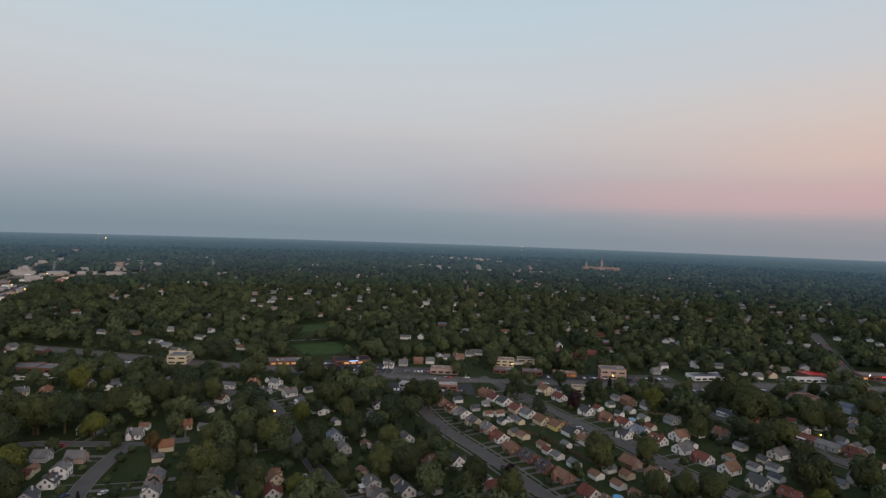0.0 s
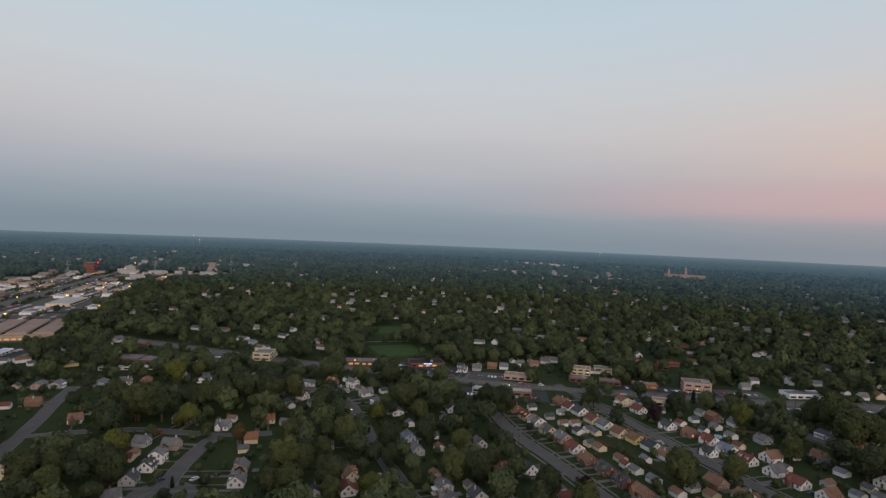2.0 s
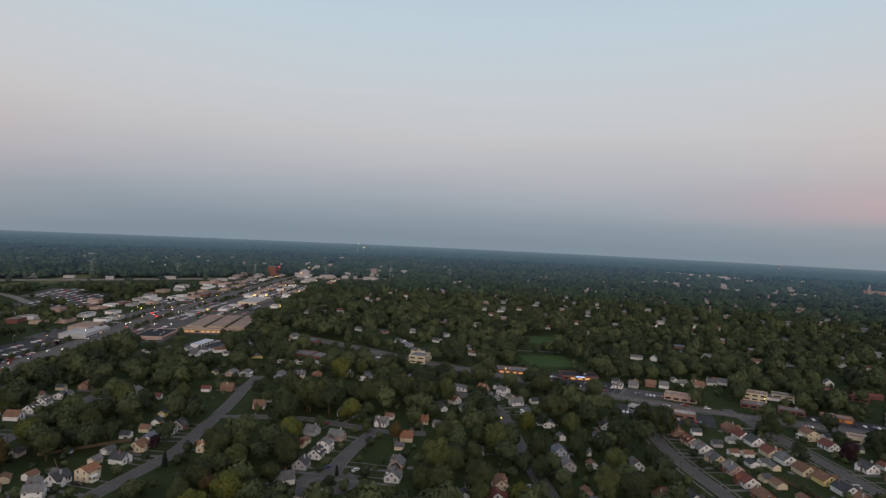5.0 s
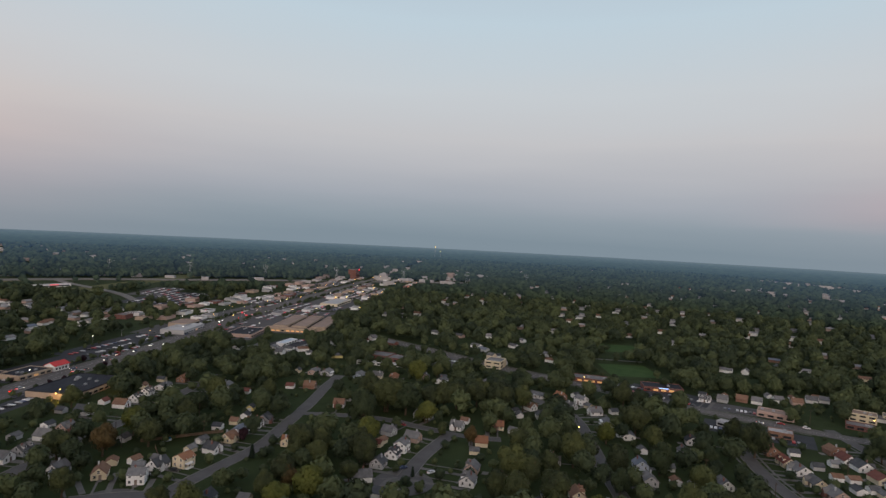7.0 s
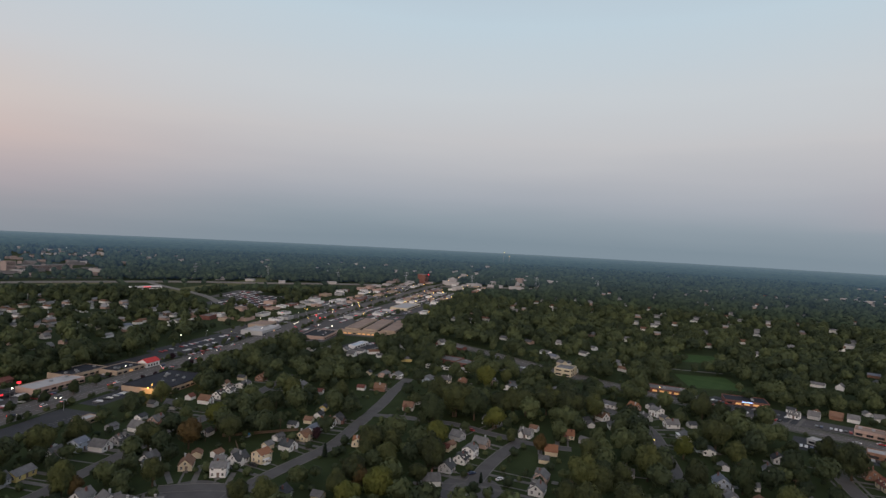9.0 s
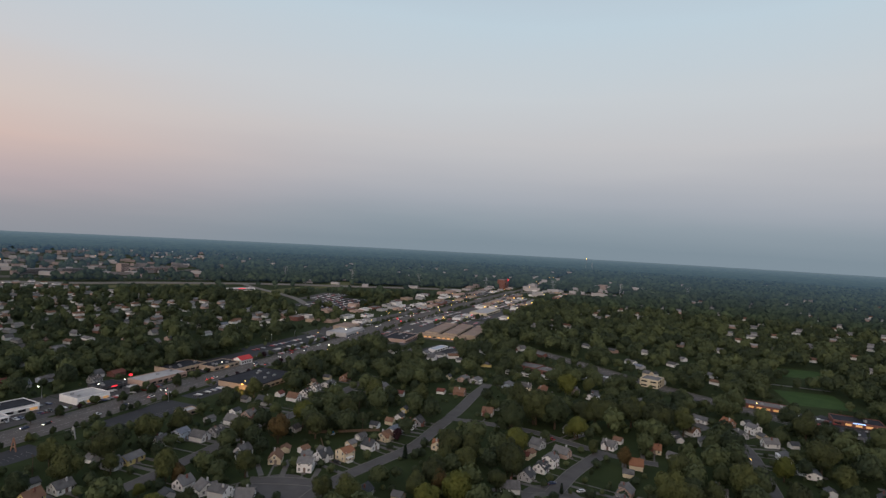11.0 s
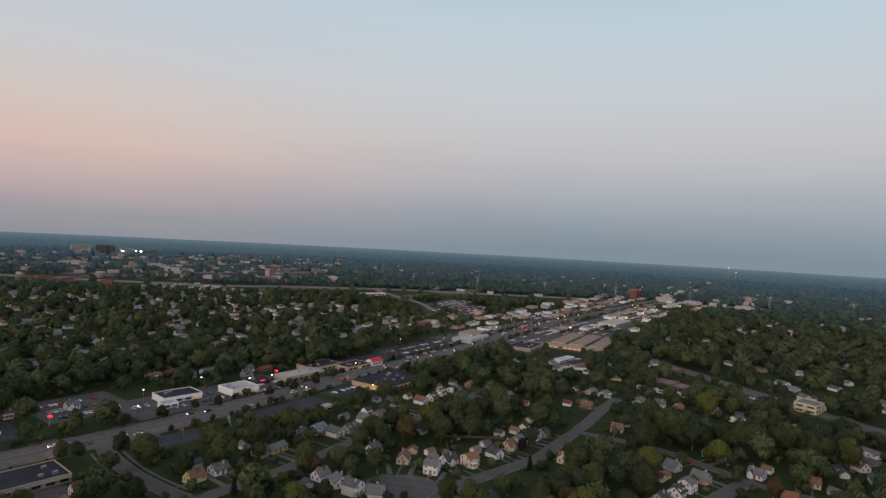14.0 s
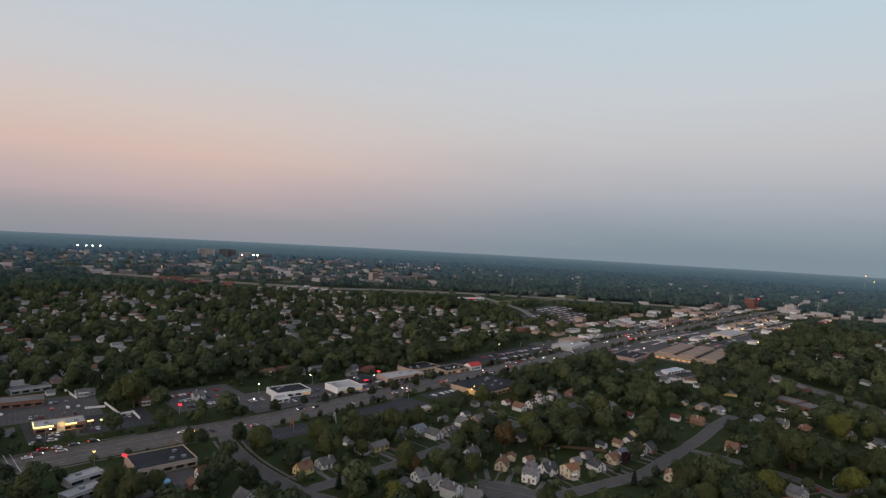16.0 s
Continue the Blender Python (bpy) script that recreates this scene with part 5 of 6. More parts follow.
        FAR_SPOTS.append((q.x, q.y, D))
tagged(new("distant_lots", sheet("distant_lots", vs, fs, ROAD_M)), "pale distant parking lots and yards", "parking lots", kind="stuff")
# seminary-like building with two towers on the wooded horizon
sem = thing("seminary", pose(K * 425, K * 1520, 0, 0, 0, -14) @ Matrix.Scale(K, 4), "large pale brick building with two slender towers", "building")
part("wall", boxes((-48, -8, 0, 48, 8, 13), (-12, -14, 0, 12, 10, 17)), HAZED_WALLS[1], sem)
part("roof", gable_roof(96, 17, 13, 4), TAN_ROOF, sem)
for tx, th in ((-38, 28), (2, 35)):
    bm = boxes((tx - 3, -12, 0, tx + 3, -6, th - 6), (tx - 2.2, -11.2, th - 6, tx + 2.2, -6.8, th - 2))
    add_tube(bm, tx, -9, th - 2, th + 4, 2.4, 0.2, 8)
    part("tower", bm, HAZED_WALLS[1], sem)
for k in range(20):
    part("window", boxes((-46 + k * 4.8 - 0.9, -8.15, 6, -46 + k * 4.8 + 0.9, -7.9, 10)), GLASS, sem)
# water tower far out
wtw = thing("water_tower", pose(K * 440, K * 3180, 0), "pale green distant water tower", "water tower")
bm = bmesh.new()
add_tube(bm, 0, 0, 0, 34, 3.5, 3.0, 12)
add_tube(bm, 0, 0, 34, 40, 3.0, 15, 20)
add_tube(bm, 0, 0, 40, 46, 15, 13, 20)
part("tank", bm, METAL, wtw)
# radio mast
for x, y, h in ((-1375, 2270, 62), (-1340, 2262, 40)):
    mast = thing("radio_mast", pose(K * x, K * y, 0), "slender distant mast with lights", "mast")
    bm = bmesh.new()
    for a, b in ((-1.6, -1.6), (1.6, -1.6), (0, 1.8)):
        add_tube(bm, a, b, 0, h, 0.35, 0.3, 5)
    for k in range(12):
        add_box(bm, -1.8, -1.8, k * h / 12, 1.8, -1.5, k * h / 12 + 0.4)
    part("lattice", bm, METAL, mast)
    part("beacon", boxes((-1, -1, h, 1, 1, h + 1.6)), LAMP_AMBER, mast)


# ---- pylons ----
def pylon(x, y, h=34):
    p = thing("pylon", pose(x, y, 0, 0, 0, 25), "grey steel lattice power pylon", "pylon", "power pylons")
    bm = bmesh.new()
    for sx in (-1, 1):
        for sy in (-1, 1):
            m = Matrix.Translation((sx * 3, sy * 3, 0)) @ Euler((radians(sy * 4.6), radians(-sx * 4.6), 0)).to_matrix().to_4x4()
            add_tube(bm, 0, 0, 0, h, 0.16, 0.1, 5, m)
    for k in range(8):
        z = h * k / 8
        w = 3 - 2.6 * k / 8
        for s in (-1, 1):
            add_box(bm, -w, s * w - 0.1, z - 0.1, w, s * w + 0.1, z + 0.1)
            add_box(bm, s * w - 0.1, -w, z - 0.1, s * w + 0.1, w, z + 0.1)
    part("mast", bm, METAL, p)
    for z in (h * 0.72, h * 0.84, h * 0.95):
        part("crossarm", boxes((-6, -0.2, z, 6, 0.2, z + 0.35), (-6, -0.05, z - 1.2, -5.8, 0.05, z), (5.8, -0.05, z - 1.2, 6, 0.05, z)), METAL, p)


for k in range(7):
    pylon(K * (-1000 + k * 92), K * (560 + k * 92))


# ---- lamps ----
def street_lamp(x, y, turn, h=9.0, glow_mat=LAMP_AMBER, head=0.55):
    s = thing("street_lamp", pose(x, y, 0, 0, 0, turn), "lit street lamp on a tall grey pole", "street lamp", "street lamps")
    bm = bmesh.new()
    add_tube(bm, 0, 0, 0, h, 0.13, 0.08, 8)
    add_box(bm, -0.06, -0.06, h - 0.15, 2.0, 0.06, h)
    part("pole", bm, METAL, s)
    if math.hypot(x, y) < K * 420:
        part("housing", boxes((1.6, -head * 0.5, h - 0.02, 1.6 + head * 2, head * 0.5, h + 0.22)), METAL, s)
    bm = bmesh.new()
    bmesh.ops.create_icosphere(bm, subdivisions=2, radius=head, matrix=Matrix.Translation((1.6 + head, 0, h - 0.2)) @ Matrix.Diagonal((1, 1, 0.7, 1)))
    part("lens", bm, glow_mat, s)


LAMPS = [(-242.5, -36.7, 8, 0), (-260, -4.7, 7, 0), (-349, 154, 9, 1), (-366, 246, 9, 1), (-352, 236, 9, 0), (-296, 178, 6, 0), (-306, 146, 5, 0), (-268, -58, 9, 1),
         (-330, 28, 7, 1), (-345, 60, 8, 1), (-336, 84, 8, 1), (-340, 96, 8, 1), (-300, 22, 8, 1), (-310, 8, 7, 1), (-420, 300, 9, 1), (-448, 372, 9, 0), (-392, 352, 10, 1),
         (-480, 430, 9, 0), (-500, 480, 9, 1), (-560, 580, 10, 0), (-590, 640, 10, 0), (-620, 690, 10, 0), (-470, 330, 9, 1), (-520, 330, 9, 0), (-560, 300, 9, 0),
         (-86, 364, 8, 0), (-106, 372, 6, 0), (48, 382, 6, 0), (110, 356, 6, 0), (226, 338, 7, 0), (220, 352, 8, 1), (284, 374, 9, 1), (300, 360, 9, 0), (262, 350, 8, 1),
         (-75, 262, 7, 0), (180, 262, 4, 0), (420, 820, 10, 0), (432, 840, 10, 1)]
for i in range(0, len(LAMPS)):
    x, y, h, k = LAMPS[i]
    x, y = K * x, K * y
    street_lamp(x, y, (i * 67) % 360, h, LAMP_WHITE if k else LAMP_AMBER, 0.48 if math.hypot(x, y) < K * 420 else 0.45)
for k in range(22):
    i = min(len(LINES["road_main"][0]) - 2, 120 + k * 14)
    p = LINES["road_main"][0][i]
    if math.hypot(*p) < K * 2300:
        street_lamp(p[0] + rng.choice((-13, 13)), p[1], rng.uniform(0, 360), 10, LAMP_AMBER, 0.45)
for k in range(14):
    az, dist = radians(far_rng.uniform(70, 110)), far_rng.uniform(1200, 2100)
    street_lamp(-math.sin(az) * dist * K, math.cos(az) * dist * K, 0, 16, rng.choice((LAMP_AMBER, LAMP_AMBER, LAMP_WHITE)), 0.7)
# lamps and small lit signs of the commercial strip
glow_rng = random.Random(17)
for k in range(44):
    line = LINES["road_main"][0]
    i = int(np.argmin(abs(np.hypot(*line.T) - K * glow_rng.uniform(300, 1000))))
    d = line[i + 1] - line[i - 1]
    d /= np.linalg.norm(d)
    q = line[i] + np.array((d[1], -d[0])) * glow_rng.choice((-1, 1)) * glow_rng.uniform(15, 75)
    if any(math.hypot(q[0] - x, q[1] - y) < s * 0.6 for x, y, s in SHOPS):
        continue
    street_lamp(q[0], q[1], glow_rng.uniform(0, 360), glow_rng.uniform(6, 9), glow_rng.choice((LAMP_AMBER, LAMP_AMBER, LAMP_WHITE, LAMP_WHITE, LAMP_RED)), glow_rng.uniform(0.22, 0.4))
# stadium lights far off
for x, y in ((-1664, 79), (-1683, 110), (-1680, 121), (-1898, -354), (-1917, -336), (-1931, -323), (-1949, -306)):
    fl = thing("floodlight_mast", pose(K * x, K * y, 0, 0, 0, 90) @ Matrix.Scale(K, 4), "tall floodlight mast shining", "floodlight")
    part("pole", boxes((-0.3, -0.3, 0, 0.3, 0.3, 24)), METAL, fl)
    part("lamp_bank", boxes((-2.0, -0.4, 24, 2.0, 0.4, 26.4)), LAMP_WHITE, fl)
# real light thrown by the brightest lamps
for x, y, z, watt, colour in ((-261, -6.5, 6.5, 900, (1, 0.45, 0.1)), (-297, 178, 4.5, 2500, (1, 0.48, 0.12)), (-301, 146, 4.0, 2500, (1, 0.48, 0.12)), (-284, -54, 5, 900, (1, 0.75, 0.35))):
    lt = new("lamp_light", bpy.data.lights.new("lamp_light", "POINT"))
    lt.data.energy, lt.data.color, lt.data.shadow_soft_size = watt, colour, 0.5
    lt.location = (K * x, K * y, z)


# ---- vehicles ----
def car_meshes(colour, van=False):
    paint = surface("car_paint", tuple(0.85 * c for c in colour), colour, 2, 0.3)
    paint.node_tree.nodes["Principled BSDF"].inputs["Specular IOR Level"].default_value = 0.5
    bm = bmesh.new()
    prof = [(-2.3, 0.35), (-2.3, 0.85), (-2.15, 0.98), (-1.0, 1.02), (1.0, 1.02), (2.1, 0.92), (2.3, 0.75), (2.3, 0.35)]
    a = [bm.verts.new((x, -0.9, z)) for x, z in prof]
    b = [bm.verts.new((x, 0.9, z)) for x, z in prof]
    bm.faces.new(a[::-1]), bm.faces.new(b)
    for i in range(len(prof)):
        j = (i + 1) % len(prof)
        bm.faces.new((a[i], a[j], b[j], b[i]))
    bmesh.ops.recalc_face_normals(bm, faces=bm.faces)
    bmesh.ops.bevel(bm, geom=bm.edges[:], offset=0.07, segments=1, affect="EDGES")
    body = mesh_of("body", bm, paint)
    h = 1.75 if van else 1.45

    def cabin(x0, x1, x2, x3, z0, z1, w0, w1, name, m):
        bm = bmesh.new()
        lo = [bm.verts.new(p) for p in ((x0, -w0, z0), (x3, -w0, z0), (x3, w0, z0), (x0, w0, z0))]
        hi = [bm.verts.new(p) for p in ((x1, -w1, z1), (x2, -w1, z1), (x2, w1, z1), (x1, w1, z1))]
        bm.faces.new(hi), bm.faces.new(lo[::-1])
        for i in range(4):
            j = (i + 1) % 4
            bm.faces.new((lo[i], lo[j], hi[j], hi[i]))
        return mesh_of(name, bm, m)
    glass = cabin(-2.0 if van else -1.6, -1.8 if van else -1.1, 0.35, 1.1, 0.98, h - 0.06, 0.84, 0.66, "glazing", GLASS)
    roof = cabin(-1.85 if van else -1.15, -1.75 if van else -1.05, 0.3, 0.4, h - 0.08, h, 0.7, 0.64, "roof", paint)
    return body, glass, roof


bm = bmesh.new()
bmesh.ops.create_cone(bm, cap_ends=True, segments=12, radius1=0.33, radius2=0.33, depth=0.24, matrix=Matrix.Rotation(radians(90), 4, "X"))
WHEEL = mesh_of("wheel", bm, DARK_METAL)
TAIL, HEAD = glowing("tail_light", (1, 0.02, 0.01), 5), glowing("head_light", (1, 0.9, 0.7), 7)
LIGHT_R, LIGHT_W = mesh_of("tail_light", boxes((-2.36, -0.85, 0.65, -2.28, -0.4, 0.85)), TAIL), mesh_of("headlight", boxes((2.28, -0.85, 0.55, 2.36, -0.4, 0.75)), HEAD)
DULL_R, DULL_W = mesh_of("tail_light", boxes((-2.36, -0.85, 0.65, -2.28, -0.4, 0.85)), RED_ROOF), mesh_of("headlight", boxes((2.28, -0.85, 0.55, 2.36, -0.4, 0.75)), TRIM)
CAR_KINDS = []
for words, colour, van in (("white", (0.72, 0.72, 0.72), False), ("silver", (0.4, 0.41, 0.42), False), ("black", (0.015, 0.015, 0.017), True), ("red", (0.35, 0.02, 0.02), False),
                           ("dark blue", (0.03, 0.05, 0.12), False), ("grey", (0.14, 0.145, 0.15), True), ("white", (0.75, 0.75, 0.74), True)):
    for on in (False, True):
        c = thing("car", pose(0, 0, 0), f"{words} {'van' if van else 'car'} {'on the road with its lights on' if on else 'parked on the asphalt'}", "car", "cars")
        body, glass, roof = car_meshes(colour, van)
        part("body", body, None, c), part("glazing", glass, None, c), part("roof", roof, None, c)
        for x in (-1.4, 1.4):
            for y in (-0.8, 0.8):
                part("wheel", WHEEL, None, c).location = (x, y, 0.33)
        for y in (0, 1.25):
            part("tail_light", LIGHT_R if on else DULL_R, None, c).location.y = y
            part("headlight", LIGHT_W if on else DULL_W, None, c).location.y = y
        CAR_KINDS.append(c)
used = set()


def car(x, y, turn, kind, z=0.03):
    m = pose(x, y, z, 0, 0, turn)
    if kind not in used:
        used.add(kind)
        CAR_KINDS[kind].matrix_basis = m
        return CAR_KINDS[kind]
    return copy_thing(CAR_KINDS[kind], m)


# cars on the roads
line = LINES["road_main"][0]
dd = np.hypot(*line.T)
for k in range(34):
    i = rng.randrange(30, 150)
    d = line[i + 1] - line[i]
    d /= np.linalg.norm(d)
    lane = rng.choice((-6.8, -3.4, 3.4, 6.8))
    q = line[i] + np.array((d[1], -d[0])) * lane + d * rng.uniform(-3, 3)
    car(q[0], q[1], math.degrees(math.atan2(d[1], d[0])) + (0 if lane > 0 else 180), 1 + 2 * rng.randrange(7), 0.065)
for k, (x, y) in enumerate(((-255.3, -60.9), (-258.5, -58.4), (-263.5, -57.8), (-264.3, -53.2), (-260.6, -50.9), (-266.3, -47.9), (-269.4, -41.5))):
    car(K * x, K * y, 110, 2 * ((k * 5) % 7) + 1, 0.065)
for k in range(22):
    key = rng.choice(("road_north", "road_east"))
    ln = LINES[key][0]
    i = rng.randrange(len(ln) // 3, len(ln) - 12)
    d = ln[i + 1] - ln[i]
    d /= np.linalg.norm(d)
    lane = rng.choice((-4.4, 4.4))
    q = ln[i] + np.array((d[1], -d[0])) * lane
    car(q[0], q[1], math.degrees(math.atan2(d[1], d[0])) + (0 if lane > 0 else 180), 1 + 2 * rng.randrange(7), 0.06)
# cars seen parked in the streets and on the lots
for x, y, t, k in ((-110, 187, 75, 0), (-121, 184, 70, 8), (-150, 226, 172, 6), (-68, 240, 118, 0), (-47, 205, 118, 2), (68, 268, 118, 0), (75, 252, 118, 2), (-194, 126, 60, 12), (-190, 122, 60, 4), (-186, 131, 20, 4),
                   (112, 226, 30, 8), (6, 356, 0, 0), (18, 356, 0, 12), (-271, -62.4, 110, 0), (-273.7, -56.8, 110, 12), (-281, -58, 120, 2), (-272, 4, 200, 8)):
    car(K * x, K * y, t, k, 0.05)
spots = []
for x, y, lx, ly, turn, tone in LOTS:
    if LOTS.index((x, y, lx, ly, turn, tone)) in (3, 4, 16):
        continue
    c, s = math.cos(radians(turn)), math.sin(radians(turn))
    for k in range(int(lx * ly / (130 if math.hypot(x, y) < K * 330 else 60))):
        r = rng.randrange(1, max(2, int(ly / 17) + 1))
        a, b = -lx / 2 + 5.4 + 2.8 * rng.randrange(max(1, int(lx / 2.8) - 4)), -ly / 2 + r * 15 - 8
        q = (x + c * a - s * b, y + s * a + c * b)
        if road_gap([q])[0][0] > 1.5 and not any(math.hypot(q[0] - i, q[1] - j) < d * 0.5 for i, j, d in SHOPS) and not any(math.hypot(q[0] - o[0], q[1] - o[1]) < 2.6 for o in spots):
            spots.append((q[0], q[1], turn + 90 + rng.choice((0, 180))))
spots.sort(key=lambda q: math.hypot(q[0], q[1]))
for x, y, t in spots[:44]:
    car(x, y, t, 2 * rng.randrange(7), 0.03)
# the many farther ones, joined
for shade in range(7):
    src = CAR_KINDS[2 * shade]
    vs, fs = [], []
    for x, y, t in spots[44 + shade::7]:
        m = pose(x, y, 0.03, 0, 0, t)
        for child in src.children[:1] + src.children[2:3]:
            n = len(vs)
            vs += [tuple(m @ q.co) for q in child.data.vertices]
            fs += [tuple(n + k for k in f.vertices) for f in child.data.polygons]
    tagged(new("parked_cars", sheet("parked_cars", vs, fs, src.children[0].data.materials[0])), src["label"].split()[0] + " cars parked in rows on distant lots", "cars", kind="stuff")


# ---- backyard things ----
def pool(x, y, r=2.3):
    p = thing("swimming_pool", pose(x, y, 0), "round above-ground pool with blue water", "pool")
    bm = bmesh.new()
    add_tube(bm, 0, 0, 0, 1.15, r, n=24)
    part("pool_wall", bm, WALLS[6], p)
    bm = bmesh.new()
    add_tube(bm, 0, 0, 1.15, 1.17, r - 0.15, n=24)
    part("water", bm, POOL, p)


for x, y in ((98, 283), (64, 196), (-216, 148), (-252, 208), (-220, -11.4), (-196, 168)):
    pool(K * x, K * y)


def fence(x0, y0, x1, y1):
    a, b = np.array((x0, y0), float), np.array((x1, y1), float)
    L = np.linalg.norm(b - a)
    f = thing("fence", pose(x0, y0, 0, 0, 0, math.degrees(math.atan2(b[1] - a[1], b[0] - a[0]))), "brown wooden board fence in a backyard", "fence", "backyard fences")
    n = max(2, int(L / 2.4))
    post, board = mesh_of("post", boxes((-0.06, -0.06, 0, 0.06, 0.06, 1.9)), WOOD), mesh_of("board", boxes((0.04, -0.02, 0.1, L / n - 0.04, 0.02, 1.75)), WOOD)
    for k in range(n + 1):
        part("post", post, None, f).location.x = k * L / n
        if k < n:
            part("board", board, None, f).location.x = k * L / n


for row in ((50, 250, 60, 232), (60, 232, 66, 222), (110, 296, 125, 290), (-230, 176, -206, 158), (-212, 140, -196, 132), (-206, 168, -222, 140), (40, 262, 50, 250)):
    fence(*(K * n for n in row))
# wooden utility poles along the back lots
for k, (x, y) in enumerate(((-206, 158), (-222, 132), (-240, 140), (-228, 172), (-150, 190), (-160, 208), (-90, 250), (-64, 244), (-20, 250), (4, 240), (48, 252), (58, 232), (30, 290), (88, 246), (102, 250),
                            (120, 236), (128, 262), (148, 262), (-248, 60), (-262, 100), (-240, 40), (-120, 336), (-150, 330), (20, 368), (110, 345), (160, 345), (210, 348), (-60, 360))):
    up = thing("utility_pole", pose(K * x, K * y, 0, 0, 0, 25 + 37 * (k % 4)), "tall brown wooden utility pole with crossarm", "utility pole", "utility poles")
    bm = bmesh.new()
    add_tube(bm, 0, 0, 0, 10.5, 0.17, 0.11, 8)
    part("pole", bm, BARK, up)
    part("crossarm", boxes((-1.2, -0.07, 9.4, 1.2, 0.07, 9.6), (-0.9, -0.05, 9.6, -0.8, 0.05, 9.8), (0.8, -0.05, 9.6, 0.9, 0.05, 9.8)), BARK, up)
# low white walls round the lots
for a, b, c, d in ((-355, -69, -337, -60), (-326, -46, -306, -37), (-305, -36.3, -308.4, -31.5), (-308.4, -31.5, -297, -27.4), (-318.5, -53.3, -319.7, -44.8)):
    L = K * math.hypot(c - a, d - b)
    wl = thing("low_wall", pose(K * a, K * b, 0, 0, 0, math.degrees(math.atan2(d - b, c - a))), "low white wall edging a parking lot", "wall", "low walls")
    part("wall", boxes((0, -0.25, 0, L, 0.25, 1.1)), W_, wl)
    part("coping", boxes((-0.1, -0.35, 1.1, L + 0.1, 0.35, 1.25)), TRIM, wl)
# crosswalk lines at the crossing
for a, b, c, d in ((-261.2, -69.9, -241.6, -61.2), (-262, -68, -242.8, -59.5)):
    L = K * math.hypot(c - a, d - b)
    ob = tagged(new("crosswalk_line", mesh_of("crosswalk_line", boxes((0, -0.2, 0.05, L, 0.2, 0.07)), PAINT)), "white painted crosswalk line", "road marking", kind="structure")
    ob.matrix_basis = pose(K * a, K * b, 0, 0, 0, math.degrees(math.atan2(d - b, c - a)))
# roadside signs
for x, y, h, mat_ in ((-270, 38.6, 7, O_), (-272.7, 58.9, 6.4, WALLS[2])):
    s = thing("sign_frame", pose(K * x, K * y, 0, 0, 0, 30), "tall open triangular sign frame beside the road", "sign")
    for sx in (-1, 1):
        leg = part("leg", boxes((-0.25, -0.25, 0, 0.25, 0.25, h * 1.05)), mat_, s)
        leg.matrix_basis = pose(sx * 1.9, 0, 0, 0, -sx * 15, 0)
    part("crossbar", boxes((-1.3, -0.15, 2.2, 1.3, 0.15, 2.6)), mat_, s)
for x, y, mat_ in ((-239, -26.5, LAMP_RED), (-355, 104, LAMP_RED), (-302, -10.7, LAMP_RED), (-600, 420, WALLS[0]), (-470, 400, LAMP_RED), (-452, 390, LAMP_RED), (-530, 520, MENU_LIGHT), (296, 372, LAMP_RED), (310, 356, LAMP_RED)):
    s = thing("pole_sign", pose(K * x, K * y, 0, 0, 0, 60), "roadside pole sign with a plain panel", "sign")
    part("pole", boxes((-0.15, -0.15, 0, 0.15, 0.15, 5)), METAL, s)
    part("panel", boxes((-1.2, -0.2, 5, 1.2, 0.2, 6.2)), mat_, s)

# ---- backdrop: wooded country to the horizon, haze painted in as bluish glow ----
PAINTED_HAZE = bpy.data.materials.new("far_woods_painted_haze")
PAINTED_HAZE.use_nodes = True
nt = PAINTED_HAZE.node_tree
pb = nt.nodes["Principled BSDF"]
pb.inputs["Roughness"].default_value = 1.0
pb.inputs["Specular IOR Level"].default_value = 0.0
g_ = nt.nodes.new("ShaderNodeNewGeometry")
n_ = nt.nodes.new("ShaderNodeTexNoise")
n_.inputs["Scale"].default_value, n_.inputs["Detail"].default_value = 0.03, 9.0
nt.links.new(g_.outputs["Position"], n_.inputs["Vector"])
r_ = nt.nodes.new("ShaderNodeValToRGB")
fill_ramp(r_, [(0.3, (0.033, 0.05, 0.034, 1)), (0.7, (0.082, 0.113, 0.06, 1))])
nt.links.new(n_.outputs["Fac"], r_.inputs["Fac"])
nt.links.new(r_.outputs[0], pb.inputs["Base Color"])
# distance haze as emission: nothing at 1.1 km, strongest at the horizon
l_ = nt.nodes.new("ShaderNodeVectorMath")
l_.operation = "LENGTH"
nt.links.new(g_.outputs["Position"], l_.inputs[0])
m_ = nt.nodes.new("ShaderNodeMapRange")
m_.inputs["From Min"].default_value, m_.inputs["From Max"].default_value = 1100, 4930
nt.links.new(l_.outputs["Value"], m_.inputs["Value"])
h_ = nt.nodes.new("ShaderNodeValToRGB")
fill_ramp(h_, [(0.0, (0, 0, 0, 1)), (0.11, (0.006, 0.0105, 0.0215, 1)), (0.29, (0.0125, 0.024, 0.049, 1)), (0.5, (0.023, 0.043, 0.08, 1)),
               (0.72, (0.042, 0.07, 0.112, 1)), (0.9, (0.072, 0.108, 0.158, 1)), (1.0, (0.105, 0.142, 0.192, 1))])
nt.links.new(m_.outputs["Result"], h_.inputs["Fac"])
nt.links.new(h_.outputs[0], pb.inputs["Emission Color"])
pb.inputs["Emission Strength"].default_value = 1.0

# ---- trees ----
def lobes_of(gen, count, flat=0.8):
    """Rounded masses of a crown of radius 1: centre and radius."""
    out = [(np.array((0, 0, 0.1)), 0.74)]
    for k in range(count):
        a = 2 * math.pi * (k + gen.uniform(-0.3, 0.3)) / count
        r = gen.uniform(0.4, 0.62)
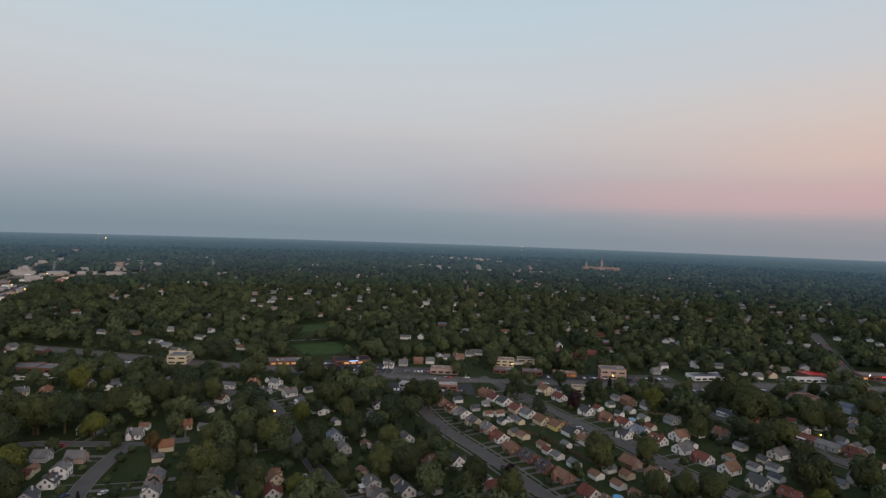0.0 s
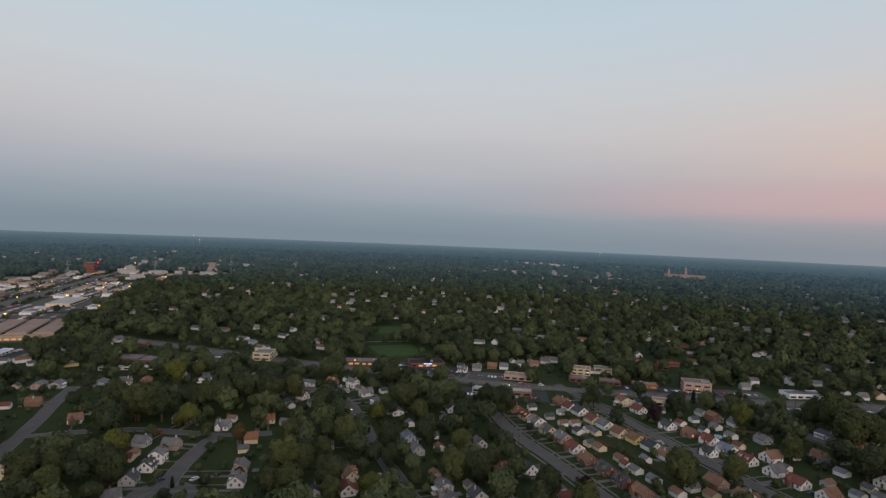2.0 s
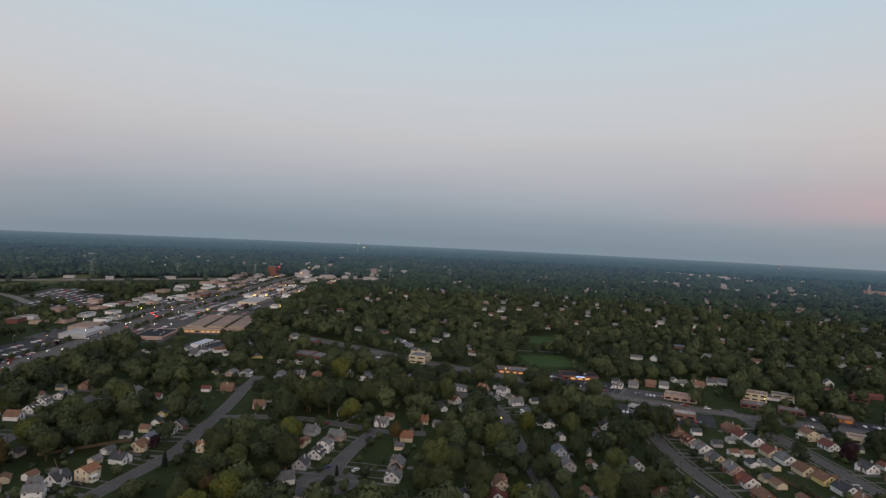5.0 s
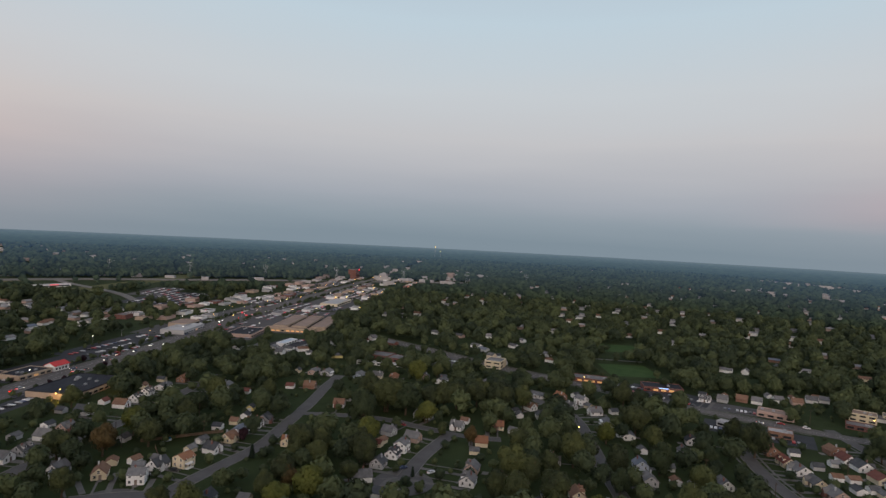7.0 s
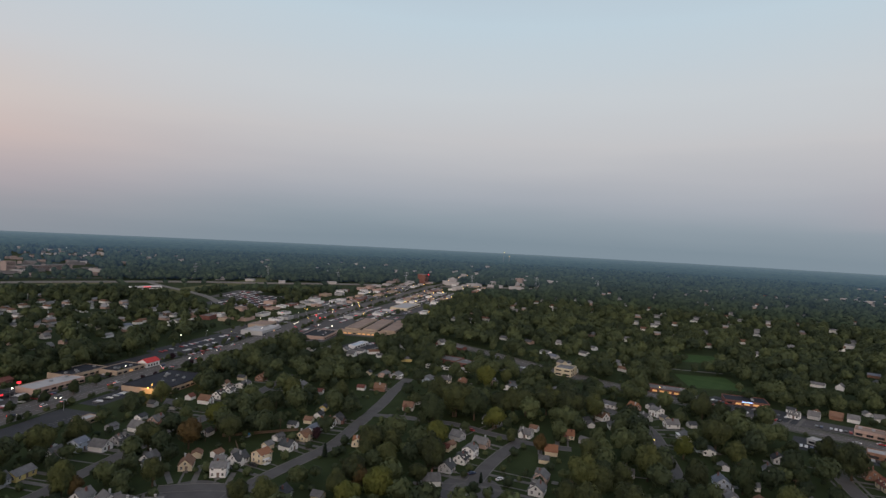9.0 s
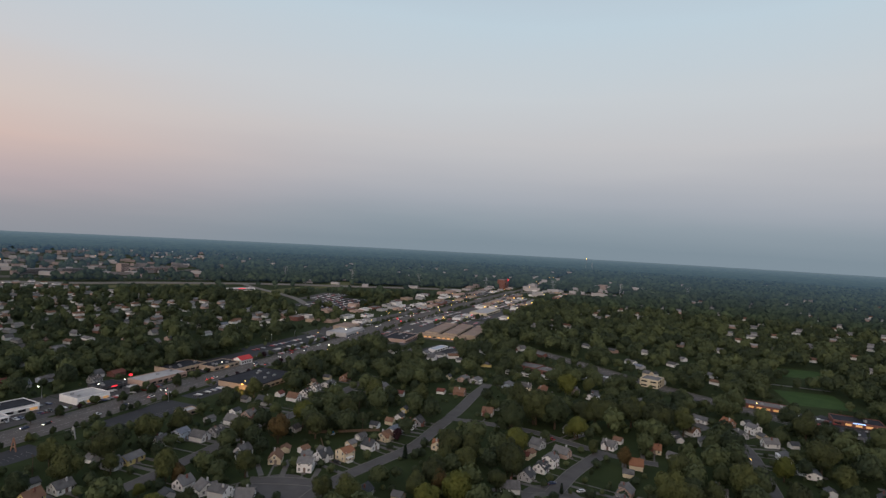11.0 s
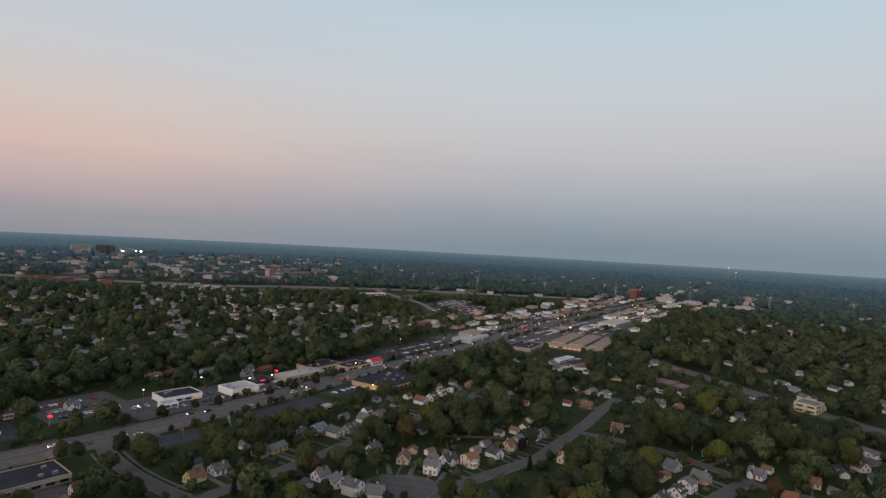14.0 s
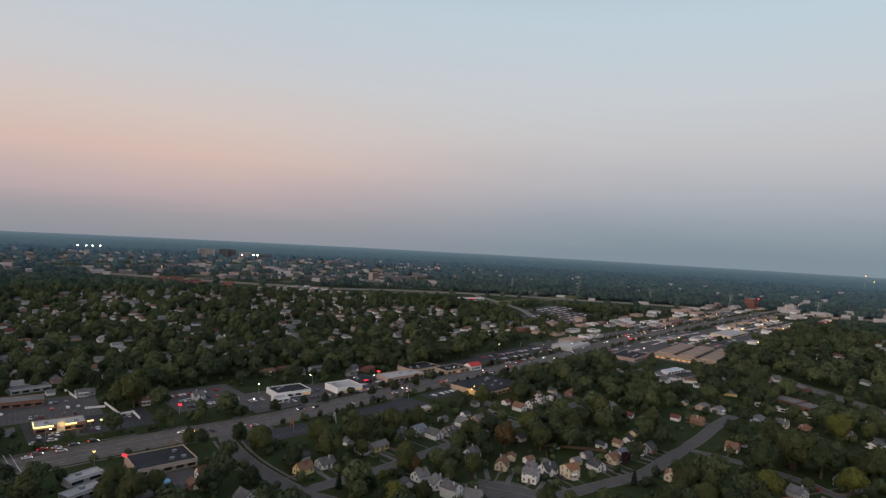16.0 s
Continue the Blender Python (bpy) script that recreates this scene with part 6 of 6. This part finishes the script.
        out.append((np.array((math.cos(a) * r, math.sin(a) * r, gen.uniform(-0.45, 0.55) * flat)), gen.uniform(0.3, 0.46)))
    out.append((np.array((gen.uniform(-0.2, 0.2), gen.uniform(-0.2, 0.2), 0.75 * flat)), gen.uniform(0.3, 0.42)))
    return out


def leaf_cloud(gen, lobes, n, size):
    """n leaf clumps, irregular triangles, on the lobes: vertices (n, 3, 3)."""
    c = np.array([l[0] for l in lobes])
    r = np.array([l[1] for l in lobes])
    pick = gen.choice(len(lobes), n * 2, p=r ** 2 / (r ** 2).sum())
    d = gen.normal(size=(n * 2, 3))
    d[:, 2] += 0.35
    d /= np.linalg.norm(d, axis=1)[:, None]
    p = c[pick] + d * (r[pick] * gen.uniform(0.8, 1.12, n * 2))[:, None]
    inside = (np.linalg.norm(p[:, None] - c[None], axis=2) / r[None] < 0.72).any(1)
    keep = np.where(~inside)[0][:n]
    p, d = p[keep], d[keep]
    nm = d + gen.normal(size=d.shape) * 0.24
    nm /= np.linalg.norm(nm, axis=1)[:, None]
    t = np.cross(nm, gen.normal(size=nm.shape))
    t /= np.linalg.norm(t, axis=1)[:, None]
    b = np.cross(nm, t)
    s = size * gen.uniform(0.6, 1.35, len(p))[:, None]
    corners = [t * s * gen.uniform(0.6, 1.2, (len(p), 1)) * a + b * s * gen.uniform(0.6, 1.2, (len(p), 1)) * e for a, e in ((-1.1, -0.7), (1.1, -0.8), (0.1, 1.3))]
    return np.stack([p + q for q in corners], 1)


def core_mesh(gen, lobes, shrink, sub=1):
    """Lumpy inner masses that close the crown."""
    v, f = [], []
    bm = bmesh.new()
    bmesh.ops.create_icosphere(bm, subdivisions=sub, radius=1)
    base = np.array([q.co[:] for q in bm.verts])
    tri = [[q.index for q in face.verts] for face in bm.faces]
    bm.free()
    for c, r in lobes:
        n = len(v)
        v += (c + base * (r * shrink * gen.uniform(0.85, 1.12, (len(base), 1)))).tolist()
        f += [tuple(n + k for k in q) for q in tri]
    return v, f


def crown(seed, n, size, material, count=8, flat=0.8):
    gen = np.random.default_rng(seed)
    lobes = lobes_of(gen, count, flat)
    q = leaf_cloud(gen, lobes, n, size)
    v, f = core_mesh(gen, lobes, 0.8)
    m = len(v)
    v += q.reshape(-1, 3).tolist()
    f += [(m + 3 * i, m + 3 * i + 1, m + 3 * i + 2) for i in range(len(q))]
    return sheet("crown", v, f, material)


def cone_crown(seed, n, material):
    gen = np.random.default_rng(seed)
    z = gen.uniform(0, 1, n) ** 0.7
    a = gen.uniform(0, 2 * math.pi, n)
    r = (1 - z) * 0.62 * gen.uniform(0.7, 1.1, n) + 0.03
    tier = np.floor(z * 9) / 9
    p = np.stack([np.cos(a) * r, np.sin(a) * r, (0.6 * z + 0.4 * tier) * 3.0 - 1.2], 1)
    out = np.stack([np.cos(a), np.sin(a), np.full(n, -0.35)], 1)
    side = np.stack([-np.sin(a), np.cos(a), np.zeros(n)], 1)
    s = gen.uniform(0.1, 0.2, (n, 1))
    q = np.stack([p - side * s, p + side * s * 0.9, p + side * s * 0.4 + out * s * 1.6, p - side * s * 0.5 + out * s * 1.4], 1)
    f = [(4 * i, 4 * i + 1, 4 * i + 2, 4 * i + 3) for i in range(n)]
    v = q.reshape(-1, 3).tolist()
    m = len(v)
    v += [(0.5 * math.cos(k * math.pi / 4), 0.5 * math.sin(k * math.pi / 4), -1.15) for k in range(8)] + [(0, 0, 1.7)]
    f += [(m + k, m + (k + 1) % 8, m + 8) for k in range(8)]
    return sheet("crown", v, f, material)


def trunk_mesh(seed):
    gen = random.Random(seed)
    bm = bmesh.new()
    add_tube(bm, 0, 0, -0.2, 1.1, 0.085, 0.055, 8)
    for k in range(4):
        a = k * 1.6 + gen.uniform(-0.4, 0.4)
        m = Matrix.Translation((0, 0, 0.75 + 0.08 * k)) @ Matrix.Rotation(a, 4, "Z") @ Matrix.Rotation(radians(gen.uniform(28, 48)), 4, "Y")
        add_tube(bm, 0, 0, 0, 0.85, 0.04, 0.014, 6, m)
    return mesh_of("trunk", bm, BARK)


TRUNKS = [trunk_mesh(k) for k in range(3)]
CROWNS = {0: [crown(20 + k, 2300, 0.058, LEAVES[0], 7 + k % 3, (0.8, 1.0, 0.7, 0.9, 1.1)[k]) for k in range(5)],
          1: [crown(40 + k, 2300, 0.058, LEAVES[1], 8, 0.8) for k in range(2)],
          2: [crown(50 + k, 2300, 0.056, LEAVES[2], 8, 0.95) for k in range(2)],
          3: [crown(60, 1400, 0.066, LEAVES[3], 7, 0.95)],
          4: [cone_crown(70, 700, LEAVES[4])],
          5: [crown(80, 1400, 0.066, LEAVES[5], 7, 0.9)]}
TREE_WORDS = ["leafy green broadleaf tree", "yellow-green broadleaf tree", "dark green dense tree", "dark purple-leaved ornamental tree", "dark narrow conifer", "tree with rusty autumn leaves"]


def tree(x, y, r, kind):
    lift = 1.12 * r if kind != 4 else 1.5 * r
    root = tagged(new("tree", TRUNKS[rng.randrange(3)]), TREE_WORDS[kind] + (" beside the houses" if r > 3 else " of small size"), "tree", "trees of the suburb")
    root.matrix_basis = pose(x, y, 0, 0, 0, rng.uniform(0, 360)) @ Matrix.Diagonal((r * 0.9, r * 0.9, lift, 1))
    c = part("crown", rng.choice(CROWNS[kind]), None, root)
    c.matrix_basis = Matrix.Diagonal((1 / (r * 0.9), 1 / (r * 0.9), 1 / lift, 1)) @ Matrix.Translation((0, 0, lift)) @ Matrix.Diagonal((r, r, r * rng.uniform(1.0, 1.25), 1))
    return root


TREES = TREES_A + TREES_B + TREES_C + TREES_D + TREES_E + TREES_F + TREES_G
made = []
for x, y, r, kind in TREES:
    x, y, r = K * x, K * y, max(K * r, 1.5)
    # keep trunks out of walls and off the roads
    for _ in range(6):
        d = NEAR_HOUSES - np.array((x, y))
        k = np.argmin(np.hypot(*d.T))
        g = math.hypot(*d[k])
        if g < 6.2:
            x, y = x - d[k][0] / max(g, 0.1) * 1.5, y - d[k][1] / max(g, 0.1) * 1.5
    tree(x, y, r, kind)
    made.append((x, y, r))

# young trees on the verges of the main road
for q in VERGE_SPOTS:
    if rng.random() < 0.6:
        r = rng.uniform(1.5, 2.6)
        tree(q[0], q[1], r, rng.choice((0, 0, 2, 2, 3)))
        made.append((q[0], q[1], r))
# fill: where yards, woods and street trees stand
roads_open = np.vstack([LINES[k][0][(np.hypot(*LINES[k][0].T) < K * 620)] for k in LINES])
lot_pts = []
FIELDS = [(K * x, K * y, K * lx, K * ly, turn, "") for x, y, lx, ly, turn in ((-90, 433, 36, 40, 30), (-120, 520, 40, 36, 30), (-842, 520, 330, 40, 118), (-926, 310, 240, 34, 96))]
for x, y, lx, ly, turn, _ in LOTS + FIELDS:
    lot_pts.append((x, y, lx / 2, ly / 2, radians(turn)))
MID = np.array([p for p, t in mid_houses + very_far])
ALL_HOUSES = np.vstack([NEAR_HOUSES, MID])
OPEN_SPOTS = np.array([(x, y) for x, y, d in SHOPS] + [(K * x, K * y) for x, y in ((-90, 433), (-100, 420), (-80, 445), (-120, 520))]
                      + [(x, y) for x, y, *_ in LOTS] + [(x + s * d * 0.4 * 0.4, y - s * d * 0.4 * 0.9) for x, y, d in SHOPS if d > 15 and math.hypot(x, y) < 700 for s in (-1, 1)]
                      + [(x + s * lx * 0.33 * math.cos(radians(t)), y + s * lx * 0.33 * math.sin(radians(t))) for x, y, lx, ly, t, _ in LOTS if math.hypot(x, y) < 620 for s in (-1, 1)], float)


CLEAR = np.array([(K * x, K * y) for x, y in ((-324, 148), (-317, 150), (-310, 153), (-304, 157), (-308, 164), (-326, 158), (-330, 165), (-320, 170), (-334, 170), (-314, 176),
                                              (-296, 92), (-294, 98), (-299, 104), (-281, 108), (-312, 136), (-318, 128), (-400, 225), (-415, 255), (-392, 210), (-259, -5), (-256, -8), (-242, -36), (-270, 39), (-273, 59))], float)


def free_of_lots(p, margin):
    ok = np.ones(len(p), bool)
    for x, y, a, b, t in lot_pts:
        c, s = math.cos(t), math.sin(t)
        dx, dy = p[:, 0] - x, p[:, 1] - y
        u_, v_ = c * dx + s * dy, -s * dx + c * dy
        ok &= ~((abs(u_) < a + margin) & (abs(v_) < b + margin))
    return ok


def in_sight(p, h, r, targets, slack, reach=0.95):
    """True for a tree that would stand before one of the targets, seen from the camera."""
    hide = np.zeros(len(p), bool)
    dp = np.hypot(*p.T)
    for q in targets:
        dq = math.hypot(*q)
        e = q / dq
        along = p @ e
        side = abs(p @ np.array((-e[1], e[0])))
        hide |= (side < r * 0.8 + slack) & (along < dq) & (dq - along < h * dq / 118.0 * reach)
    return hide


def scatter(r0, r1, step, az0, az1):
    n = int(r1 / step) + 1
    g = (np.mgrid[-n:n + 1, -n:n + 1].reshape(2, -1).T * step).astype(float)
    g[:, 0] += (np.round(g[:, 1] / step) % 2) * step / 2
    g += npr.uniform(-0.36, 0.36, g.shape) * step
    rr, az = np.hypot(*g.T), np.degrees(np.arctan2(-g[:, 0], g[:, 1]))
    return g[(rr >= r0) & (rr < r1) & (az > az0) & (az < az1)]


near_pts = scatter(150, K * 470, 12.4, -48, 118)
rad = npr.uniform(3.6, 8.6, len(near_pts))
ok = free_of_lots(near_pts, 3)
gap, _ = road_gap(near_pts)
ok &= gap > 2.5
for q in ALL_HOUSES[np.hypot(*ALL_HOUSES.T) < K * 520]:
    ok &= np.hypot(*(near_pts - q).T) > 5.5 + rad * 0.35
for x, y, r in made:
    ok &= np.hypot(*(near_pts - np.array((x, y))).T) > (r + rad) * 0.62
show = in_sight(near_pts, rad * 2.2, rad, NEAR_HOUSES, 0.0, 0.7) & (npr.uniform(size=len(near_pts)) < 0.8)
midh = np.array([p for p, t in mid_houses])
show |= in_sight(near_pts, rad * 2.2, rad, midh[np.hypot(*midh.T) < K * 500][::2], 0.0, 0.6) & (npr.uniform(size=len(near_pts)) < 0.8)
show |= in_sight(near_pts, rad * 2.2, rad, roads_open[::2], -1.5, 0.5) & (npr.uniform(size=len(near_pts)) < 0.55)
bare = np.vstack([LINES[k][0][np.hypot(*LINES[k][0].T) < K * 560] for k in ("street_cul_de_sac", "street_hill", "street_west", "street_middle", "street_side", "street_cross", "street_court", "road_main")])
show |= in_sight(near_pts, rad * 2.2, rad, bare, 0.0, 0.8) & (npr.uniform(size=len(near_pts)) < 0.93)
# open lawns, and the tightly built block with few trees
for x, y, r in ((-108, 192, 15), (-136, 205, 9), (-114, 174, 16), (-180, 103, 18), (-206, 235, 10), (-222, 30, 12), (-196, 140, 14), (-178, 118, 10), (-205, 120, 8)):
    x, y, r = K * x, K * y, K * r
    show |= np.hypot(near_pts[:, 0] - x, near_pts[:, 1] - y) < r
    show |= in_sight(near_pts, rad * 2.2, rad, np.array([(x, y)], float), r * 0.6, 0.8)
across = near_pts @ np.array((0.887, 0.462))
show |= (across > K * 122) & (across < K * 212) & (near_pts[:, 1] > K * 180) & (near_pts[:, 1] < K * 335) & (npr.uniform(size=len(near_pts)) < 0.86)
north = (OPEN_SPOTS[:, 0] > K * -260) & (OPEN_SPOTS[:, 1] > K * 300)
show |= in_sight(near_pts, rad * 2.2, rad, OPEN_SPOTS[~north], 3.0, 0.9) | in_sight(near_pts, rad * 2.2, rad, OPEN_SPOTS[north], 1.0, 0.5)
field = np.array([(K * x, K * y) for x, y in ((-104, 418), (-90, 418), (-76, 420), (-100, 434), (-84, 436), (-72, 446), (-96, 448), (-115, 461))], float)
show |= in_sight(near_pts, rad * 2.2, rad, field, 5.0, 0.8)
wood_homes = np.array([(K * x, K * y) for x, y, *_ in HOUSES_WOODS + HOUSES_COURT + HOUSES_N], float)
show |= in_sight(near_pts, rad * 2.2, rad, wood_homes, 0.5, 0.95)
show |= in_sight(near_pts, rad * 2.2, rad, CLEAR, 1.0, 1.0)
ok &= ~show
# beyond the main road the yards are more open
west = (near_pts @ np.array((-0.92, -0.39))) > K * 275
ok &= ~west | (npr.uniform(size=len(near_pts)) < 0.97)
near_pts, rad = near_pts[ok], rad[ok]
order = np.argsort(np.hypot(*near_pts.T))
near_pts, rad = near_pts[order], rad[order]
n_thing = max(0, 300 - len(made))
for p, r in zip(near_pts[:n_thing], rad[:n_thing]):
    tree(p[0], p[1], r, rng.choices((0, 1, 2, 5), (12, 2, 3, 1))[0])


def template(seed, n, size, sub, shrink):
    gen = np.random.default_rng(seed)
    lobes = lobes_of(gen, 6, 0.85) if sub else [(np.array((0, 0, 0.05)), 0.86)] + lobes_of(gen, 5, 0.6)[1:]
    q = leaf_cloud(gen, lobes, n, size)
    v, f = core_mesh(gen, lobes[:1] if sub == 0 else lobes[:5], shrink, 1)
    return np.array(v), np.array(f), q.reshape(-1, 3)


def plant(name, pts, radii, templates, material, words, lift=1.15):
    """Many trees in one mesh: leaf clumps round closed inner masses."""
    vs, tri, quad, n = [], [], [], 0
    kinds = npr.integers(0, len(templates), len(pts))
    for i, (p, r) in enumerate(zip(pts, radii)):
        cv, cf, qv = templates[kinds[i]]
        a = npr.uniform(0, 6.28)
        rot = np.array(((math.cos(a), -math.sin(a), 0), (math.sin(a), math.cos(a), 0), (0, 0, 1))).T
        allv = np.vstack([cv, qv]) @ rot * np.array((r, r, r * npr.uniform(0.85, 1.2))) + np.array((p[0], p[1], r * lift))
        vs.append(allv)
        tri.append(cf + n)
        quad.append(np.arange(len(qv)).reshape(-1, 3) + n + len(cv))
        n += len(allv)
    vs, tri, quad = np.vstack(vs), np.vstack(tri), np.vstack(quad)
    me = bpy.data.meshes.new(name)
    me.vertices.add(len(vs))
    me.vertices.foreach_set("co", vs.ravel())
    me.loops.add(tri.size + quad.size)
    me.loops.foreach_set("vertex_index", np.concatenate([tri.ravel(), quad.ravel()]).astype(np.int32))
    me.polygons.add(len(tri) + len(quad))
    starts = np.concatenate([np.arange(len(tri)) * 3, tri.size + np.arange(len(quad)) * 3]).astype(np.int32)
    me.polygons.foreach_set("loop_start", starts)
    me.materials.append(material)
    me.update(calc_edges=True)
    # one random tone a tree
    tone = npr.uniform(-0.55, 0.55, len(pts))
    per = np.concatenate([np.repeat(tone, [len(templates[k][1]) for k in kinds]), np.repeat(tone, [len(templates[k][2]) // 3 for k in kinds])])
    me.attributes.new("tint", "FLOAT", "FACE").data.foreach_set("value", per.astype(np.float32))
    return tagged(new(name, me), words, "trees", kind="stuff")


rest, rest_r = near_pts[n_thing:], rad[n_thing:]
TPL_NEAR = [template(100 + k, 440, 0.105, 1, 0.8) for k in range(6)]
plant("yard_trees", rest, rest_r, TPL_NEAR, WOODS, "leafy green trees filling the yards between houses")
# young trees and shrubs of the yards
small = scatter(150, K * 480, 8.6, -48, 118)
sr = 1.2 + 2.0 * npr.uniform(size=len(small)) ** 1.5
ok = free_of_lots(small, 2) & (road_gap(small)[0] > 2.0) & (npr.uniform(size=len(small)) < 0.6)
for q in ALL_HOUSES[np.hypot(*ALL_HOUSES.T) < K * 500]:
    ok &= np.hypot(*(small - q).T) > 5.2 + sr * 0.5
for x, y, d in SHOPS:
    if math.hypot(x, y) < K * 520:
        ok &= np.hypot(small[:, 0] - x, small[:, 1] - y) > d * 0.55 + 3
ok &= ~in_sight(small, sr * 2.2, sr, bare, -0.5, 0.6)
ok &= np.hypot(small[:, 0] - K * -90, small[:, 1] - K * 433) > 40
TPL_SMALL = [template(150 + k, 70, 0.24, 0, 0.95) for k in range(5)]
plant("yard_shrubs", small[ok], sr[ok], TPL_SMALL, WOODS, "small trees and shrubs in the yards", 0.9)
# planting strips between the lots of the commercial road
TPL_PLANT = [template(110 + k, 90, 0.22, 1, 0.9) for k in range(4)]
ml = LINES["road_main"][0]
green, green_r = [], []
for i in range(8, len(ml) - 1):
    far = math.hypot(*ml[i]) / K
    if 300 < far < 1150:
        d = ml[i + 1] - ml[i - 1]
        n = np.array((d[1], -d[0])) / np.linalg.norm(d)
        for side in (-1, 1):
            for o in (15.5, 15.5, 52, 80, 112):
                q = ml[i] + n * side * (o + rng.uniform(-2, 2)) + d * rng.uniform(-0.3, 0.3)
                if rng.random() < 0.42 and not any(math.hypot(q[0] - a, q[1] - b) < s * 0.6 + 2 for a, b, s in SHOPS) and road_gap([q])[0][0] > 1.5:
                    green.append(q)
                    green_r.append(rng.uniform(1.2, 2.8))
plant("planting_strip_trees", np.array(green), np.array(green_r), TPL_PLANT, WOODS, "small trees and bushes between the parking lots")
# middle distance
mid = scatter(K * 470, K * 1300, 12.6, -46, 116)
mr = 4.0 + 5.2 * npr.uniform(size=len(mid)) ** 1.4
ok = free_of_lots(mid, 4) & (road_gap(mid)[0] > 3)
for q in ALL_HOUSES[(np.hypot(*ALL_HOUSES.T) > K * 440) & (np.hypot(*ALL_HOUSES.T) < K * 1340)]:
    ok &= np.hypot(*(mid - q).T) > 7.5
some = MID[(np.hypot(*MID.T) > K * 450) & (np.hypot(*MID.T) < K * 1340)]
some = some[npr.uniform(size=len(some)) < np.where(some @ np.array((-0.92, -0.39)) > K * 275, 0.28, 0.6)]
ok &= ~(in_sight(mid, mr * 2.2, mr, some, 1.0, 0.92) & (npr.uniform(size=len(mid)) < 0.93))
ok &= ~in_sight(mid, mr * 2.2, mr, wood_homes[np.hypot(*wood_homes.T) > K * 470], 1.0, 0.95)
ok &= ~in_sight(mid, mr * 2.2, mr, OPEN_SPOTS[np.hypot(*OPEN_SPOTS.T) < K * 1300], 6.0, 0.8)
main_pts = LINES["road_main"][0]
ok &= ~in_sight(mid, mr * 2.2, mr, main_pts[(np.hypot(*main_pts.T) > K * 470) & (np.hypot(*main_pts.T) < K * 1300)][::3], 8.0)
west = (mid @ np.array((-0.92, -0.39))) > K * 275
ok &= ~west | (npr.uniform(size=len(mid)) < 0.84)
hwl = hw[(np.hypot(*hw.T) < K * 1300)]
ok &= ~(in_sight(mid, mr * 2.2, mr, np.vstack([hwl, ramp]), 12.0, 1.0) & (npr.uniform(size=len(mid)) < 0.96))
for q in hwl:
    ok &= np.hypot(*(mid - q).T) > 40
city = np.degrees(np.arctan2(-mid[:, 0], mid[:, 1])) > 68
town = city & (np.hypot(*mid.T) > K * 1050)
ok &= ~town | (npr.uniform(size=len(mid)) < 0.5)
spots_far = np.array([(x, y) for x, y, d in FAR_SPOTS])
ok &= ~(town & in_sight(mid, mr * 2.2, mr, spots_far[np.hypot(*spots_far.T) < K * 1400][::2], 3.0, 0.7))
for x, y, d in SHOPS + FAR_SPOTS:
    if math.hypot(x, y) > K * 700:
        ok &= np.hypot(mid[:, 0] - x, mid[:, 1] - y) > d * 0.5 + 6
mid, mr = mid[ok], mr[ok]
# crowns past this radius take the material with haze in its emission
hazy = np.hypot(*mid.T) > K * 860
TPL_MID = [template(120 + k, 130, 0.19, 1, 0.86) for k in range(6)]
TPL_HAZY = [template(130 + k, 48, 0.3, 0, 1.05) for k in range(6)]
plant("woods", mid[~hazy], mr[~hazy], TPL_MID, WOODS, "dense green crowns of a wooded suburb")
plant("backdrop_woods", mid[hazy], mr[hazy], TPL_HAZY, PAINTED_HAZE, "hazy tree tops of the distant suburb")
far_p = scatter(K * 1300, K * 2300, 18.5, -44, 114)
fr = npr.uniform(6.0, 11.0, len(far_p))
ok = free_of_lots(far_p, 6) & (road_gap(far_p)[0] > 4)
for q in hw:
    ok &= np.hypot(*(far_p - q).T) > 40
for q in MID[np.hypot(*MID.T) > K * 1000]:
    ok &= np.hypot(*(far_p - q).T) > 8
ok &= ~in_sight(far_p, fr * 1.7, fr, np.vstack([MID[np.hypot(*MID.T) > K * 1000], OPEN_SPOTS[np.hypot(*OPEN_SPOTS.T) > K * 1000]]), 0.0, 0.6)
city = np.degrees(np.arctan2(-far_p[:, 0], far_p[:, 1])) > 68
ok &= ~city | (npr.uniform(size=len(far_p)) < 0.42)
ok &= ~in_sight(far_p, fr * 1.7, fr, spots_far[np.hypot(*spots_far.T) > K * 1250][::2], 3.0, 0.7)
ok &= ~in_sight(far_p, fr * 1.7, fr, hw[np.hypot(*hw.T) > K * 1250], 10.0, 0.8)
for x, y, d in SHOPS + FAR_SPOTS:
    ok &= np.hypot(far_p[:, 0] - x, far_p[:, 1] - y) > d * 0.55 + 6
far_p, fr = far_p[ok], fr[ok]
TPL_FAR = [template(140 + k, 11, 0.5, 0, 1.15) for k in range(5)]
plant("backdrop_woods", far_p, fr, TPL_FAR, PAINTED_HAZE, "far woods seen as a carpet of tree tops", 0.7)
tagged(disc("backdrop", K * 2250, 4930, PAINTED_HAZE, 6.0, 60, 360, 1.2, 28.0), "hazy blue-green wooded country along the horizon", "backdrop", kind="structure")
